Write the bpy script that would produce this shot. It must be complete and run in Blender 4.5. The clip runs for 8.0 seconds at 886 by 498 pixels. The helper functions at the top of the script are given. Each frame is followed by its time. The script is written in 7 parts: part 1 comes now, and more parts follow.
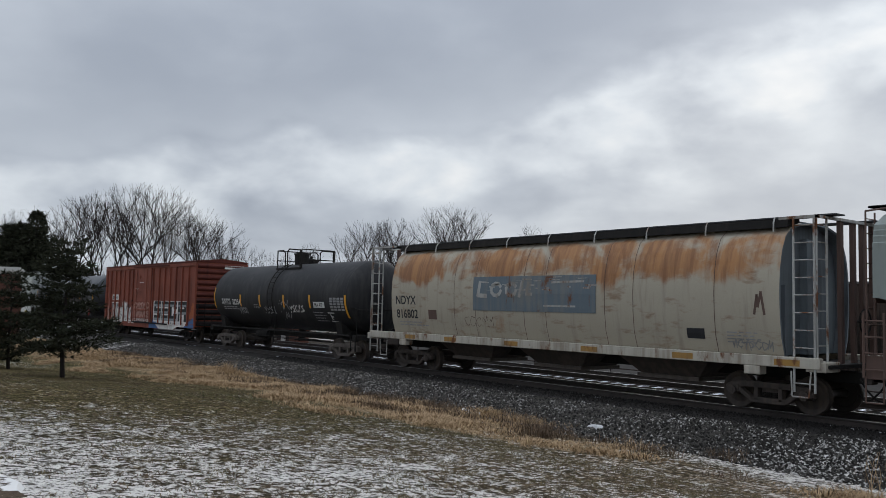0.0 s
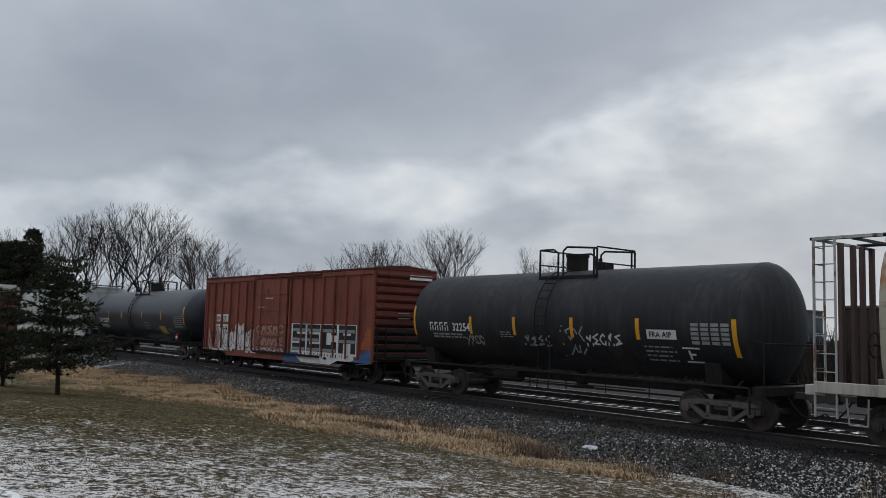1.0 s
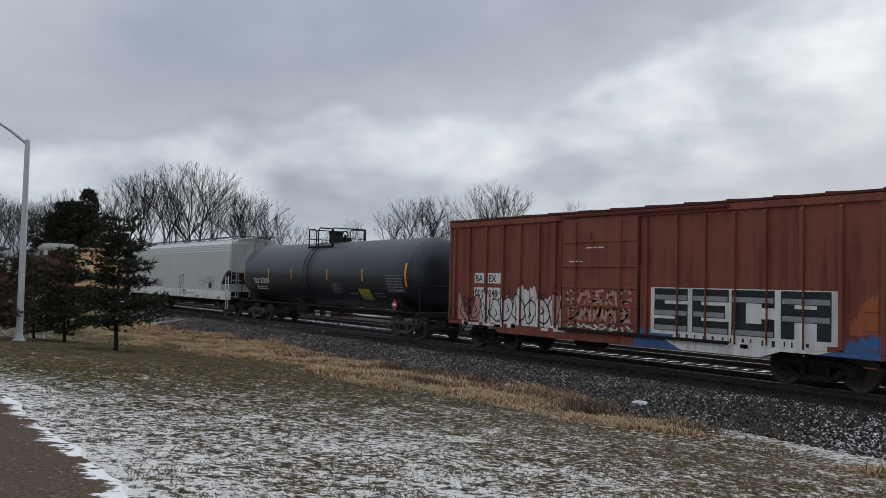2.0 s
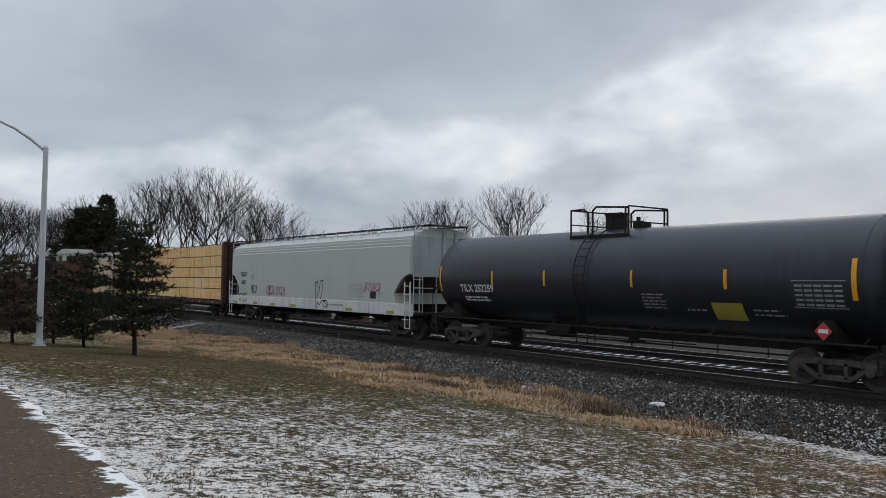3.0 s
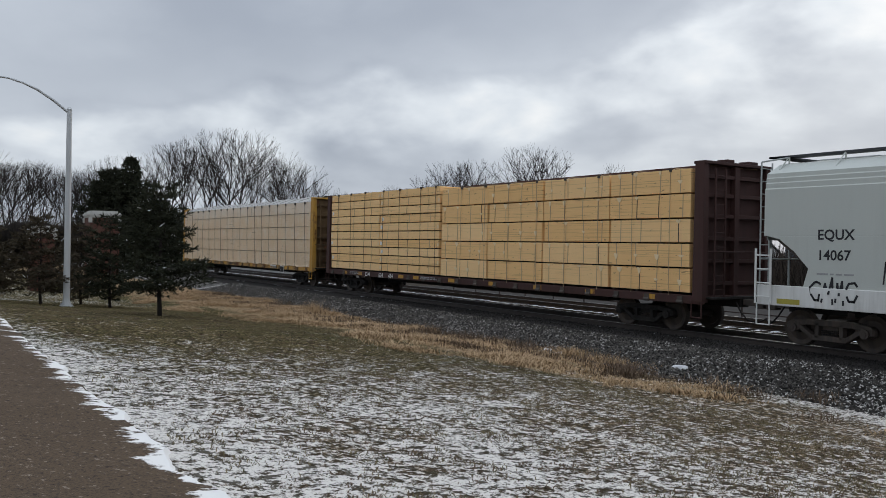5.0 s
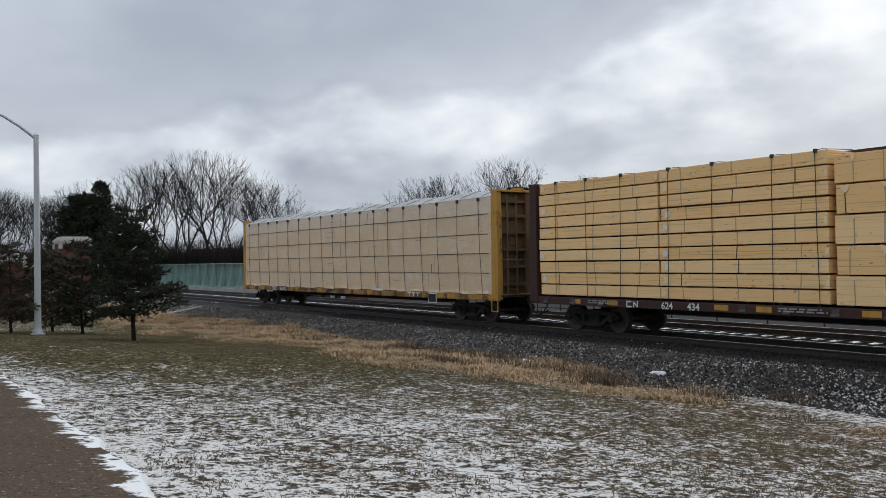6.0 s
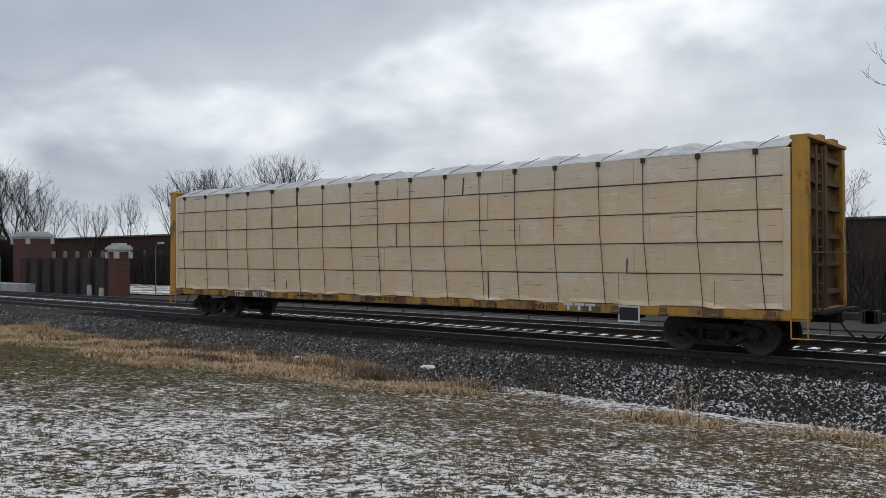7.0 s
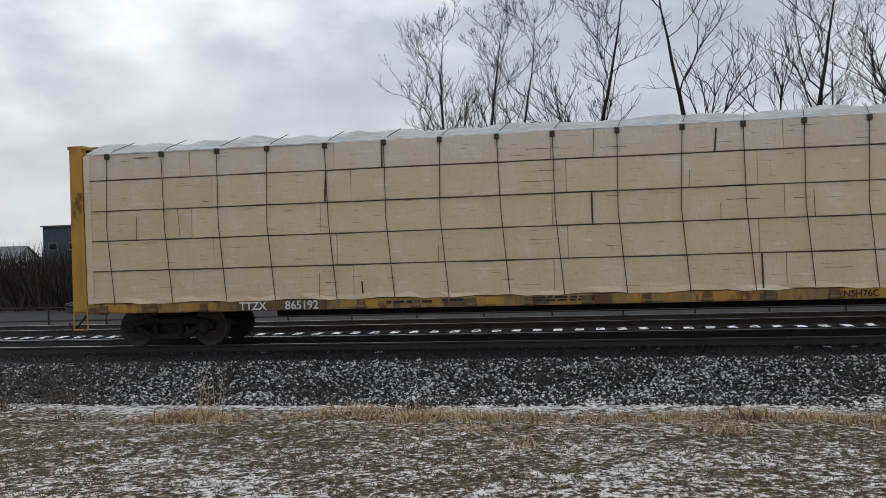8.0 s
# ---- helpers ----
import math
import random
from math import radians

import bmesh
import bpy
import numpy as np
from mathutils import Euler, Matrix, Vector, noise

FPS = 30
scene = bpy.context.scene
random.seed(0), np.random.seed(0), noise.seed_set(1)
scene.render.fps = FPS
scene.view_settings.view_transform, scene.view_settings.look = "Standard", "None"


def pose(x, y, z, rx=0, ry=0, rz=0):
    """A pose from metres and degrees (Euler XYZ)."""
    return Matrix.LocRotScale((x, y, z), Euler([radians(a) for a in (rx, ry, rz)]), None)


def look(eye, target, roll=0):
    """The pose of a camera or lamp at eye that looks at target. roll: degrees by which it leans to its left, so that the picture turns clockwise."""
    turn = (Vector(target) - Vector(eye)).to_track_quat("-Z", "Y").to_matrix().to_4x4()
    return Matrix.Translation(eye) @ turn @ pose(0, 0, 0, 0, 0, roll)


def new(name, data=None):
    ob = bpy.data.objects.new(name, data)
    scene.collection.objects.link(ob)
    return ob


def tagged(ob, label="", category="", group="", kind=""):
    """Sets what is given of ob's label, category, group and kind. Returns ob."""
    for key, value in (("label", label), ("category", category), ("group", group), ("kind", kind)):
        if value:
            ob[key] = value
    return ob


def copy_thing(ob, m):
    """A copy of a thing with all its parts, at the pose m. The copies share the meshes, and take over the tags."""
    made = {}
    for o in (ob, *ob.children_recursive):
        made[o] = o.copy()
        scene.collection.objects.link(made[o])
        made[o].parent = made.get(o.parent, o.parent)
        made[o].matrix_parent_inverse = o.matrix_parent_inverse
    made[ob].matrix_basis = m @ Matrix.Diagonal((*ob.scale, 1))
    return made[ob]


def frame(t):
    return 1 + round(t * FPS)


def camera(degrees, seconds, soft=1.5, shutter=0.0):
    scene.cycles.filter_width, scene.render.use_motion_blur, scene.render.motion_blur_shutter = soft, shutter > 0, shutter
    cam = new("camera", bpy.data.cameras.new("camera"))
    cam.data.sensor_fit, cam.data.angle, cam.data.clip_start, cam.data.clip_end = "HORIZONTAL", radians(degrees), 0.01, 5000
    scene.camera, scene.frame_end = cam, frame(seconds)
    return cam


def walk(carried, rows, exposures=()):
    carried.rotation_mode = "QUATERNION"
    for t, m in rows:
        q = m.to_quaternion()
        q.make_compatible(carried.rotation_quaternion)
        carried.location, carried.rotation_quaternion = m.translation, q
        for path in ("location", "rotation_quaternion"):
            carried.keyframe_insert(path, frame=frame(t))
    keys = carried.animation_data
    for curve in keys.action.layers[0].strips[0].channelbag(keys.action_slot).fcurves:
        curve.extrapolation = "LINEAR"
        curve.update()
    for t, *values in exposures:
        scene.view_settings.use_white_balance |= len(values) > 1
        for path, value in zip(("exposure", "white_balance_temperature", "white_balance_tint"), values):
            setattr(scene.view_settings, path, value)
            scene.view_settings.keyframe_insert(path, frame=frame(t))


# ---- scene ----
# World: x along the track (the way the train runs), y from the camera to the track, z up, z = 0 at the rail tops.
cam = camera(55.9, 8.0, soft=0.8)

# seconds, x, y, z, yaw, pitch, roll of the hand-held camera
CAM_ROWS = [
    (0.0, -0.031, -0.012, 2.232, 51.352, 3.957, -1.243),
    (0.5, -0.005, -0.052, 2.223, 50.006, 5.239, -0.830),
    (1.0, 0.077, -0.123, 2.196, 51.093, 5.423, -1.663),
    (1.5, 0.065, -0.110, 2.194, 53.618, 3.576, -1.953),
    (1.7, 0.031, -0.100, 2.214, 53.920, 2.604, -1.743),
    (2.8, 0.004, -0.076, 2.196, 55.016, 2.403, -0.513),
    (3.0, 0.024, -0.088, 2.213, 55.307, 2.436, -0.880),
    (3.5, 0.018, -0.071, 2.206, 55.683, 2.270, -0.751),
    (4.0, -0.016, -0.059, 2.209, 55.518, 1.525, -1.142),
    (4.5, -0.009, -0.074, 2.212, 56.109, 0.555, -0.748),
    (4.7, -0.027, -0.040, 2.215, 56.529, -0.070, -1.338),
    (5.8, -0.042, -0.023, 2.215, 57.035, 0.309, 0.627),
    (6.0, -0.039, -0.026, 2.209, 55.116, 0.792, 0.898),
    (6.5, -0.121, 0.042, 2.150, 47.362, 0.607, 0.239),
    (7.0, -0.108, 0.082, 2.163, 39.799, 0.483, 0.260),
    (7.5, -0.011, 0.182, 2.181, 28.972, 0.391, 2.238),
    (7.8, 0.043, 0.230, 2.211, 16.548, -0.300, 1.875),
    (8.0, 0.101, 0.340, 2.139, 9.087, -0.383, 1.863),
]
walk(cam, [(t, pose(x, y, z, 90 + p, 0, w) @ pose(0, 0, 0, 0, 0, -r)) for t, x, y, z, w, p, r in CAM_ROWS],
     exposures=[(0.0, -0.08), (0.4, -0.35), (1.0, -0.26), (1.5, -0.18), (4.5, -0.02), (6.5, 0.08), (8.0, 0.04)])

TRACK = 19.05      # centre line of the track the train runs on
TRACK_2 = 23.15    # the second, empty track
SPEED, SLOWING = 17.066, -0.0416


def train_shift(t):
    return SPEED * (t - 4) + SLOWING * (t - 4) ** 2 / 2


# ---------------------------------------------------------------- sky and sun
def make_world():
    world = bpy.data.worlds.new("overcast_sky")
    scene.world = world
    world.use_nodes = True
    nt = world.node_tree
    n, l = nt.nodes, nt.links
    n.clear()
    out = n.new("ShaderNodeOutputWorld")
    tc = n.new("ShaderNodeTexCoord")
    sky = n.new("ShaderNodeTexSky")
    sky.sky_type, sky.sun_disc = "NISHITA", False
    sky.sun_elevation, sky.sun_rotation = radians(17), radians(-29)
    b_sky = n.new("ShaderNodeBackground")
    b_sky.inputs[1].default_value = 0.05
    l.new(sky.outputs[0], b_sky.inputs[0])
    # cloud deck: the direction projected on a flat layer overhead
    sep = n.new("ShaderNodeSeparateXYZ")
    l.new(tc.outputs["Generated"], sep.inputs[0])

    def m(op, a, b=None, c=None):
        k = n.new("ShaderNodeMath")
        k.operation = op
        for j, v in enumerate((a, b, c)):
            if v is None:
                continue
            if isinstance(v, (int, float)):
                k.inputs[j].default_value = v
            else:
                l.new(v, k.inputs[j])
        return k.outputs[0]

    up = m("MAXIMUM", sep.outputs[2], 0.0)
    den = m("ADD", up, 0.2)
    comb = n.new("ShaderNodeCombineXYZ")
    l.new(m("DIVIDE", sep.outputs[0], den), comb.inputs[0])
    l.new(m("DIVIDE", sep.outputs[1], den), comb.inputs[1])
    comb.inputs[2].default_value = 3.0

    def noise_tex(scale, detail, rough, dist):
        k = n.new("ShaderNodeTexNoise")
        k.inputs["Scale"].default_value, k.inputs["Detail"].default_value = scale, detail
        k.inputs["Roughness"].default_value, k.inputs["Distortion"].default_value = rough, dist
        l.new(comb.outputs[0], k.inputs["Vector"])
        return k.outputs["Fac"]

    big = noise_tex(0.42, 2.0, 0.45, 0.2)
    mid = noise_tex(1.3, 4.0, 0.5, 0.35)
    # rounder puffs on the underside of the deck
    puff = n.new("ShaderNodeMapping")
    puff.inputs["Scale"].default_value = (1.0, 1.0, 1.9)
    l.new(tc.outputs["Generated"], puff.inputs[0])
    pn = n.new("ShaderNodeTexNoise")
    pn.inputs["Scale"].default_value, pn.inputs["Detail"].default_value = 5.5, 6.0
    pn.inputs["Roughness"].default_value, pn.inputs["Distortion"].default_value = 0.48, 0.1
    l.new(puff.outputs[0], pn.inputs["Vector"])
    fine = pn.outputs["Fac"]
    mix = m("ADD", m("ADD", m("MULTIPLY", big, 0.50), m("MULTIPLY", mid, 0.20)), m("MULTIPLY", fine, 0.30))
    # thin cloud in front of the sun lets more through
    dot = n.new("ShaderNodeVectorMath")
    dot.operation = "DOT_PRODUCT"
    l.new(tc.outputs["Generated"], dot.inputs[0])
    az, el = radians(28), radians(15.5)
    dot.inputs[1].default_value = (-math.sin(az) * math.cos(el), math.cos(az) * math.cos(el), math.sin(el))
    near = m("MAXIMUM", dot.outputs["Value"], 0.0)
    glow = m("ADD", m("MULTIPLY", m("POWER", near, 9.0), 0.02), m("MULTIPLY", m("POWER", near, 260.0), 0.10))
    # the edge of the dark deck runs slantwise: heaped bright cloud along it, grey haze below
    lane = n.new("ShaderNodeVectorMath")
    lane.operation = "DOT_PRODUCT"
    l.new(tc.outputs["Generated"], lane.inputs[0])
    lane.inputs[1].default_value = (-math.cos(radians(50)), -math.sin(radians(50)), 0)
    u = m("ADD", up, m("MULTIPLY", lane.outputs["Value"], 0.20))
    u = m("ADD", u, m("MULTIPLY", m("SUBTRACT", fine, 0.5), 0.17))
    u = m("ADD", u, m("MULTIPLY", m("SUBTRACT", mid, 0.5), 0.14))
    streets = n.new("ShaderNodeValToRGB")
    sr = streets.color_ramp
    sr.interpolation = "EASE"
    sr.elements[0].position, sr.elements[0].color = 0.0, (0.58, 0.58, 0.58, 1)
    sr.elements[1].position, sr.elements[1].color = 1.0, (0.55, 0.55, 0.55, 1)
    for p_, v_ in ((0.06, 0.545), (0.11, 0.575), (0.155, 0.635), (0.20, 0.64), (0.24, 0.54), (0.32, 0.495), (0.46, 0.495)):
        e = sr.elements.new(p_)
        e.color = (v_, v_, v_, 1)
    l.new(u, streets.inputs[0])
    base = m("ADD", streets.outputs[0], m("MULTIPLY", m("SUBTRACT", mix, 0.5), 0.55))
    # small heaps along the bright edge
    hn = n.new("ShaderNodeTexNoise")
    hn.inputs["Scale"].default_value, hn.inputs["Detail"].default_value = 10.0, 4.0
    hn.inputs["Roughness"].default_value, hn.inputs["Distortion"].default_value = 0.48, 0.15
    l.new(puff.outputs[0], hn.inputs["Vector"])
    heap = m("MULTIPLY", m("MAXIMUM", m("SUBTRACT", streets.outputs[0], 0.50), 0.0), m("SUBTRACT", hn.outputs["Fac"], 0.5))
    bright = m("ADD", m("ADD", base, glow), m("MULTIPLY", heap, 3.0))
    ramp = n.new("ShaderNodeValToRGB")
    cr = ramp.color_ramp
    cr.elements[0].position, cr.elements[0].color = 0.36, (0.290, 0.333, 0.41, 1)
    cr.elements[1].position, cr.elements[1].color = 0.80, (1.02, 1.03, 1.03, 1)
    for p_, c_ in ((0.47, (0.388, 0.434, 0.512, 1)), (0.56, (0.54, 0.592, 0.668, 1)), (0.67, (0.755, 0.81, 0.87, 1))):
        e = cr.elements.new(p_)
        e.color = c_
    l.new(bright, ramp.inputs[0])
    # the deck thins towards the zenith, so the light from overhead is stronger
    lift = m("ADD", 0.94, m("MULTIPLY", m("POWER", up, 2.2), 1.9))
    b_cl = n.new("ShaderNodeBackground")
    l.new(ramp.outputs[0], b_cl.inputs[0])
    l.new(lift, b_cl.inputs[1])
    sh = n.new("ShaderNodeMixShader")
    sh.inputs[0].default_value = 0.96
    l.new(b_sky.outputs[0], sh.inputs[1])
    l.new(b_cl.outputs[0], sh.inputs[2])
    l.new(sh.outputs[0], out.inputs[0])


make_world()
sun = new("sun", bpy.data.lights.new("sun", "SUN"))
sun.data.energy, sun.data.angle, sun.data.color = 0.5, radians(35), (1.0, 0.96, 0.9)
sun.matrix_world = look((0, 0, 0), (math.sin(radians(29)) * 10, -math.cos(radians(29)) * 10, -3.4))


# ---------------------------------------------------------------- materials
class Mat:
    """A node material under construction."""

    def __init__(self, name, rough=0.7, metal=0.0, spec=0.4):
        self.mat = bpy.data.materials.new(name)
        self.mat.use_nodes = True
        self.nt = self.mat.node_tree
        self.b = self.nt.nodes["Principled BSDF"]
        self.b.inputs["Roughness"].default_value = rough
        self.b.inputs["Metallic"].default_value = metal
        self.b.inputs["Specular IOR Level"].default_value = spec
        self.co = None

    def node(self, kind, **kw):
        k = self.nt.nodes.new(kind)
        for a, v in kw.items():
            k.inputs[a.replace("_", " ")].default_value = v
        return k

    def link(self, a, b):
        self.nt.links.new(a, b)

    def obj(self, scale=(1, 1, 1)):
        tc = self.node("ShaderNodeTexCoord")
        mp = self.node("ShaderNodeMapping", Scale=scale)
        self.link(tc.outputs["Object"], mp.inputs[0])
        return mp.outputs[0]

    def world(self, scale=(1, 1, 1)):
        g = self.node("ShaderNodeNewGeometry")
        mp = self.node("ShaderNodeMapping", Scale=scale)
        self.link(g.outputs["Position"], mp.inputs[0])
        return mp.outputs[0]

    def noise(self, vec, scale, detail=4, rough=0.55, dist=0.0):
        k = self.node("ShaderNodeTexNoise", Scale=scale, Detail=detail, Roughness=rough, Distortion=dist)
        self.link(vec, k.inputs["Vector"])
        return k.outputs["Fac"]

    def step(self, v, lo, hi):
        k = self.node("ShaderNodeMapRange", From_Min=lo, From_Max=hi)
        k.interpolation_type = "SMOOTHSTEP"
        self.link(v, k.inputs[0])
        return k.outputs[0]

    def math(self, op, a, b=0.0):
        k = self.node("ShaderNodeMath")
        k.operation = op
        for j, v in enumerate((a, b)):
            if isinstance(v, (int, float)):
                k.inputs[j].default_value = v
            else:
                self.link(v, k.inputs[j])
        return k.outputs[0]

    def mix(self, f, a, b):
        k = self.node("ShaderNodeMix")
        k.data_type = "RGBA"
        for j, v in ((0, f), (6, a), (7, b)):
            if isinstance(v, (int, float)):
                k.inputs[j].default_value = v
            elif isinstance(v, tuple):
                k.inputs[j].default_value = (*v, 1) if len(v) == 3 else v
            else:
                self.link(v, k.inputs[j])
        return k.outputs[2]

    def color(self, c):
        if isinstance(c, tuple):
            self.b.inputs["Base Color"].default_value = (*c, 1)
        else:
            self.link(c, self.b.inputs["Base Color"])

    def bump(self, h, strength=0.3, dist=0.02):
        k = self.node("ShaderNodeBump", Strength=strength, Distance=dist)
        self.link(h, k.inputs["Height"])
        self.link(k.outputs[0], self.b.inputs["Normal"])


def paint(name, col, rough=0.6, dirt=(0.05, 0.042, 0.036), amount=0.5, rust=0.0, metal=0.0, spec=0.35, low=None):
    """Weathered paint: blotches, thin streaks that run down, a dusty film, spots of rust."""
    k = Mat(name, rough, metal, spec)
    o = k.obj()
    blot = k.noise(o, 0.7, 5)
    streak = k.noise(k.obj((5.0, 5.0, 0.35)), 1.3, 4)
    grain = k.noise(o, 38, 3)
    f = k.math("MULTIPLY", k.step(k.math("MULTIPLY", blot, streak), 0.17, 0.42), amount)
    c = k.mix(f, col, dirt)
    c = k.mix(k.math("MULTIPLY", grain, 0.18), c, tuple(min(1, v * 1.35 + 0.01) for v in col))
    if rust:
        r = k.step(k.noise(k.obj((1.2, 1.2, 0.55)), 1.6, 7, 0.66), 0.62 - 0.2 * rust, 0.72 - 0.2 * rust)
        c = k.mix(r, c, (0.15, 0.06, 0.025))
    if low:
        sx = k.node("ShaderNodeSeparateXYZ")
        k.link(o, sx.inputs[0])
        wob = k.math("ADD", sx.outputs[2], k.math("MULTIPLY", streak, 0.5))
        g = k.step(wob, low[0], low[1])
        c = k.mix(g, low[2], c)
    k.color(c)
    k.bump(k.math("ADD", grain, k.math("MULTIPLY", blot, 1.5)), 0.12, 0.012)
    return k.mat


def make_materials():
    M = {}
    M["rail"] = paint("rail_steel", (0.045, 0.036, 0.031), 0.6, (0.02, 0.017, 0.016), 0.6, metal=0.2)
    M["railhead"] = paint("worn_rail_head", (0.13, 0.13, 0.13), 0.5, amount=0.3, metal=0.9)
    M["truck"] = paint("grimy_cast_steel", (0.06, 0.05, 0.043), 0.8, (0.13, 0.10, 0.08), 0.6)
    M["truck_pale"] = paint("dusty_cast_steel", (0.13, 0.11, 0.095), 0.85, (0.05, 0.042, 0.036), 0.6)
    M["wheel"] = paint("dark_wheel_steel", (0.045, 0.037, 0.032), 0.6, (0.10, 0.075, 0.055), 0.6, metal=0.2)
    M["under"] = paint("black_underframe", (0.016, 0.015, 0.014), 0.85, (0.045, 0.038, 0.032), 0.5, spec=0.2)
    M["tank_g"] = paint("matt_black_tank_paint", (0.020, 0.020, 0.021), 0.62, (0.055, 0.052, 0.05), 0.6, spec=0.25)
    M["tank_t"] = paint("satin_black_tank_paint", (0.014, 0.0165, 0.022), 0.38, (0.034, 0.038, 0.047), 0.5, spec=0.5)
    M["box_red"] = paint("faded_red_boxcar_paint", (0.225, 0.066, 0.041), 0.7, (0.07, 0.022, 0.017), 0.7, spec=0.25)
    M["box_red_b"] = paint("red_door_paint", (0.235, 0.071, 0.044), 0.7, (0.08, 0.026, 0.02), 0.6, spec=0.25)
    # end red that turns near black towards the bottom
    M["box_end"] = paint("dark_red_end_paint", (0.11, 0.030, 0.022), 0.8, (0.03, 0.014, 0.012), 0.7, spec=0.2,
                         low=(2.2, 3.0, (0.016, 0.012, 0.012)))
    M["hop_grey"] = paint("light_grey_hopper_paint", (0.47, 0.49, 0.45), 0.55, (0.38, 0.39, 0.36), 0.35)
    M["hop_end"] = paint("dusty_grey_end_paint", (0.36, 0.38, 0.37), 0.65, (0.2, 0.2, 0.18), 0.6)
    M["hop_white"] = paint("white_sill_paint", (0.66, 0.66, 0.63), 0.6, (0.3, 0.28, 0.24), 0.5)
    M["hop_green"] = paint("grey_green_hopper_paint", (0.24, 0.27, 0.25), 0.6, (0.12, 0.12, 0.10), 0.6)
    M["ndx_end"] = paint("blue_grey_end_paint", (0.16, 0.185, 0.20), 0.75, (0.06, 0.06, 0.06), 0.6)
    M["ndx_pale"] = paint("chipped_pale_ladder_paint", (0.40, 0.40, 0.375), 0.7, (0.13, 0.09, 0.06), 0.7, rust=0.5)
    M["ndx_brown"] = paint("brown_rusty_post", (0.12, 0.075, 0.06), 0.8, (0.05, 0.04, 0.035), 0.6)
    # old cream hopper with rust running down from the roof
    k = Mat("rust_stained_cream_paint", 0.7)
    o = k.obj()
    sx = k.node("ShaderNodeSeparateXYZ")
    k.link(o, sx.inputs[0])
    blot = k.noise(k.obj((0.75, 1.0, 0.7)), 1.0, 6, 0.6, 0.4)
    runs = k.noise(k.obj((3.0, 1.0, 0.35)), 1.6, 5, 0.62, 0.3)
    grain = k.noise(o, 30, 4)
    h = k.step(sx.outputs[2], 2.6, 3.5)
    h2 = k.math("MULTIPLY", h, k.step(sx.outputs[2], 4.3, 3.95))
    field = k.math("ADD", k.math("MULTIPLY", blot, 1.0), k.math("MULTIPLY", runs, 0.22))
    r = k.step(k.math("ADD", field, k.math("MULTIPLY", h2, 0.30)), 0.72, 0.92)
    lowr = k.math("MULTIPLY", k.step(k.noise(k.obj((1.0, 1.0, 3.2)), 1.5, 6, 0.65), 0.53, 0.70), 0.75)
    c = k.mix(k.math("MULTIPLY", blot, 0.55), (0.47, 0.43, 0.34), (0.33, 0.285, 0.21))
    c = k.mix(k.math("MULTIPLY", k.step(runs, 0.5, 0.75), 0.45), c, (0.22, 0.18, 0.14))
    c = k.mix(lowr, c, (0.24, 0.15, 0.09))
    rc = k.mix(k.step(runs, 0.35, 0.65), (0.44, 0.20, 0.065), (0.25, 0.098, 0.034))
    c = k.mix(k.math("MULTIPLY", r, 0.92), c, rc)
    c = k.mix(k.math("MULTIPLY", grain, 0.2), c, (0.2, 0.16, 0.12))
    k.color(c)
    k.bump(k.math("ADD", grain, r), 0.15, 0.01)
    M["ndx"] = k.mat
    M["ndx_sill"] = paint("cream_sill_paint", (0.47, 0.44, 0.37), 0.75, (0.16, 0.11, 0.07), 0.7, rust=0.45)
    M["roof_walk"] = paint("dark_steel_walkway", (0.055, 0.058, 0.062), 0.6, (0.05, 0.05, 0.05), 0.6, metal=0.4)
    M["cn_brown"] = paint("dark_brown_flatcar_paint", (0.052, 0.022, 0.018), 0.75, (0.028, 0.017, 0.014), 0.6)
    M["ttx_yellow"] = paint("dirty_yellow_paint", (0.47, 0.245, 0.036), 0.65, (0.17, 0.12, 0.06), 0.7, rust=0.35)
    M["ttx_deck"] = paint("yellow_sill_with_road_grime", (0.36, 0.20, 0.05), 0.7, (0.13, 0.10, 0.07), 0.85, rust=0.55)
    M["ttx_end"] = paint("grimy_yellow_brown_bulkhead", (0.15, 0.092, 0.042), 0.8, (0.05, 0.036, 0.024), 0.8, rust=0.3)
    M["white"] = paint("white_stencil_paint", (0.66, 0.66, 0.64), 0.7, (0.3, 0.3, 0.3), 0.3)
    M["grey_txt"] = paint("worn_stencil_paint", (0.30, 0.30, 0.30), 0.8, (0.1, 0.1, 0.1), 0.5)
    M["black"] = paint("black_stencil_paint", (0.02, 0.02, 0.022), 0.7, (0.06, 0.06, 0.06), 0.3)
    M["amber"] = paint("amber_reflective_tape", (0.72, 0.33, 0.02), 0.4, (0.4, 0.2, 0.05), 0.3)
    M["placard_y"] = paint("faded_yellow_panel", (0.36, 0.31, 0.05), 0.6, (0.2, 0.18, 0.05), 0.5)
    M["red"] = paint("red_paint", (0.48, 0.04, 0.04), 0.6, (0.3, 0.05, 0.05), 0.4)
    M["pink"] = paint("dark_pink_spray_paint", (0.33, 0.06, 0.10), 0.7, (0.2, 0.05, 0.08), 0.3)
    M["blue_panel"] = paint("faded_blue_panel_paint", (0.125, 0.16, 0.185), 0.7, (0.22, 0.215, 0.19), 0.8, rust=0.25)
    M["blue"] = paint("blue_spray_paint", (0.05, 0.13, 0.30), 0.7, (0.05, 0.05, 0.10), 0.4)
    M["graf_white"] = paint("white_spray_paint", (0.72, 0.70, 0.66), 0.75, (0.32, 0.24, 0.21), 0.5)
    M["graf_black"] = paint("black_spray_paint", (0.016, 0.018, 0.018), 0.75, (0.05, 0.055, 0.055), 0.35)
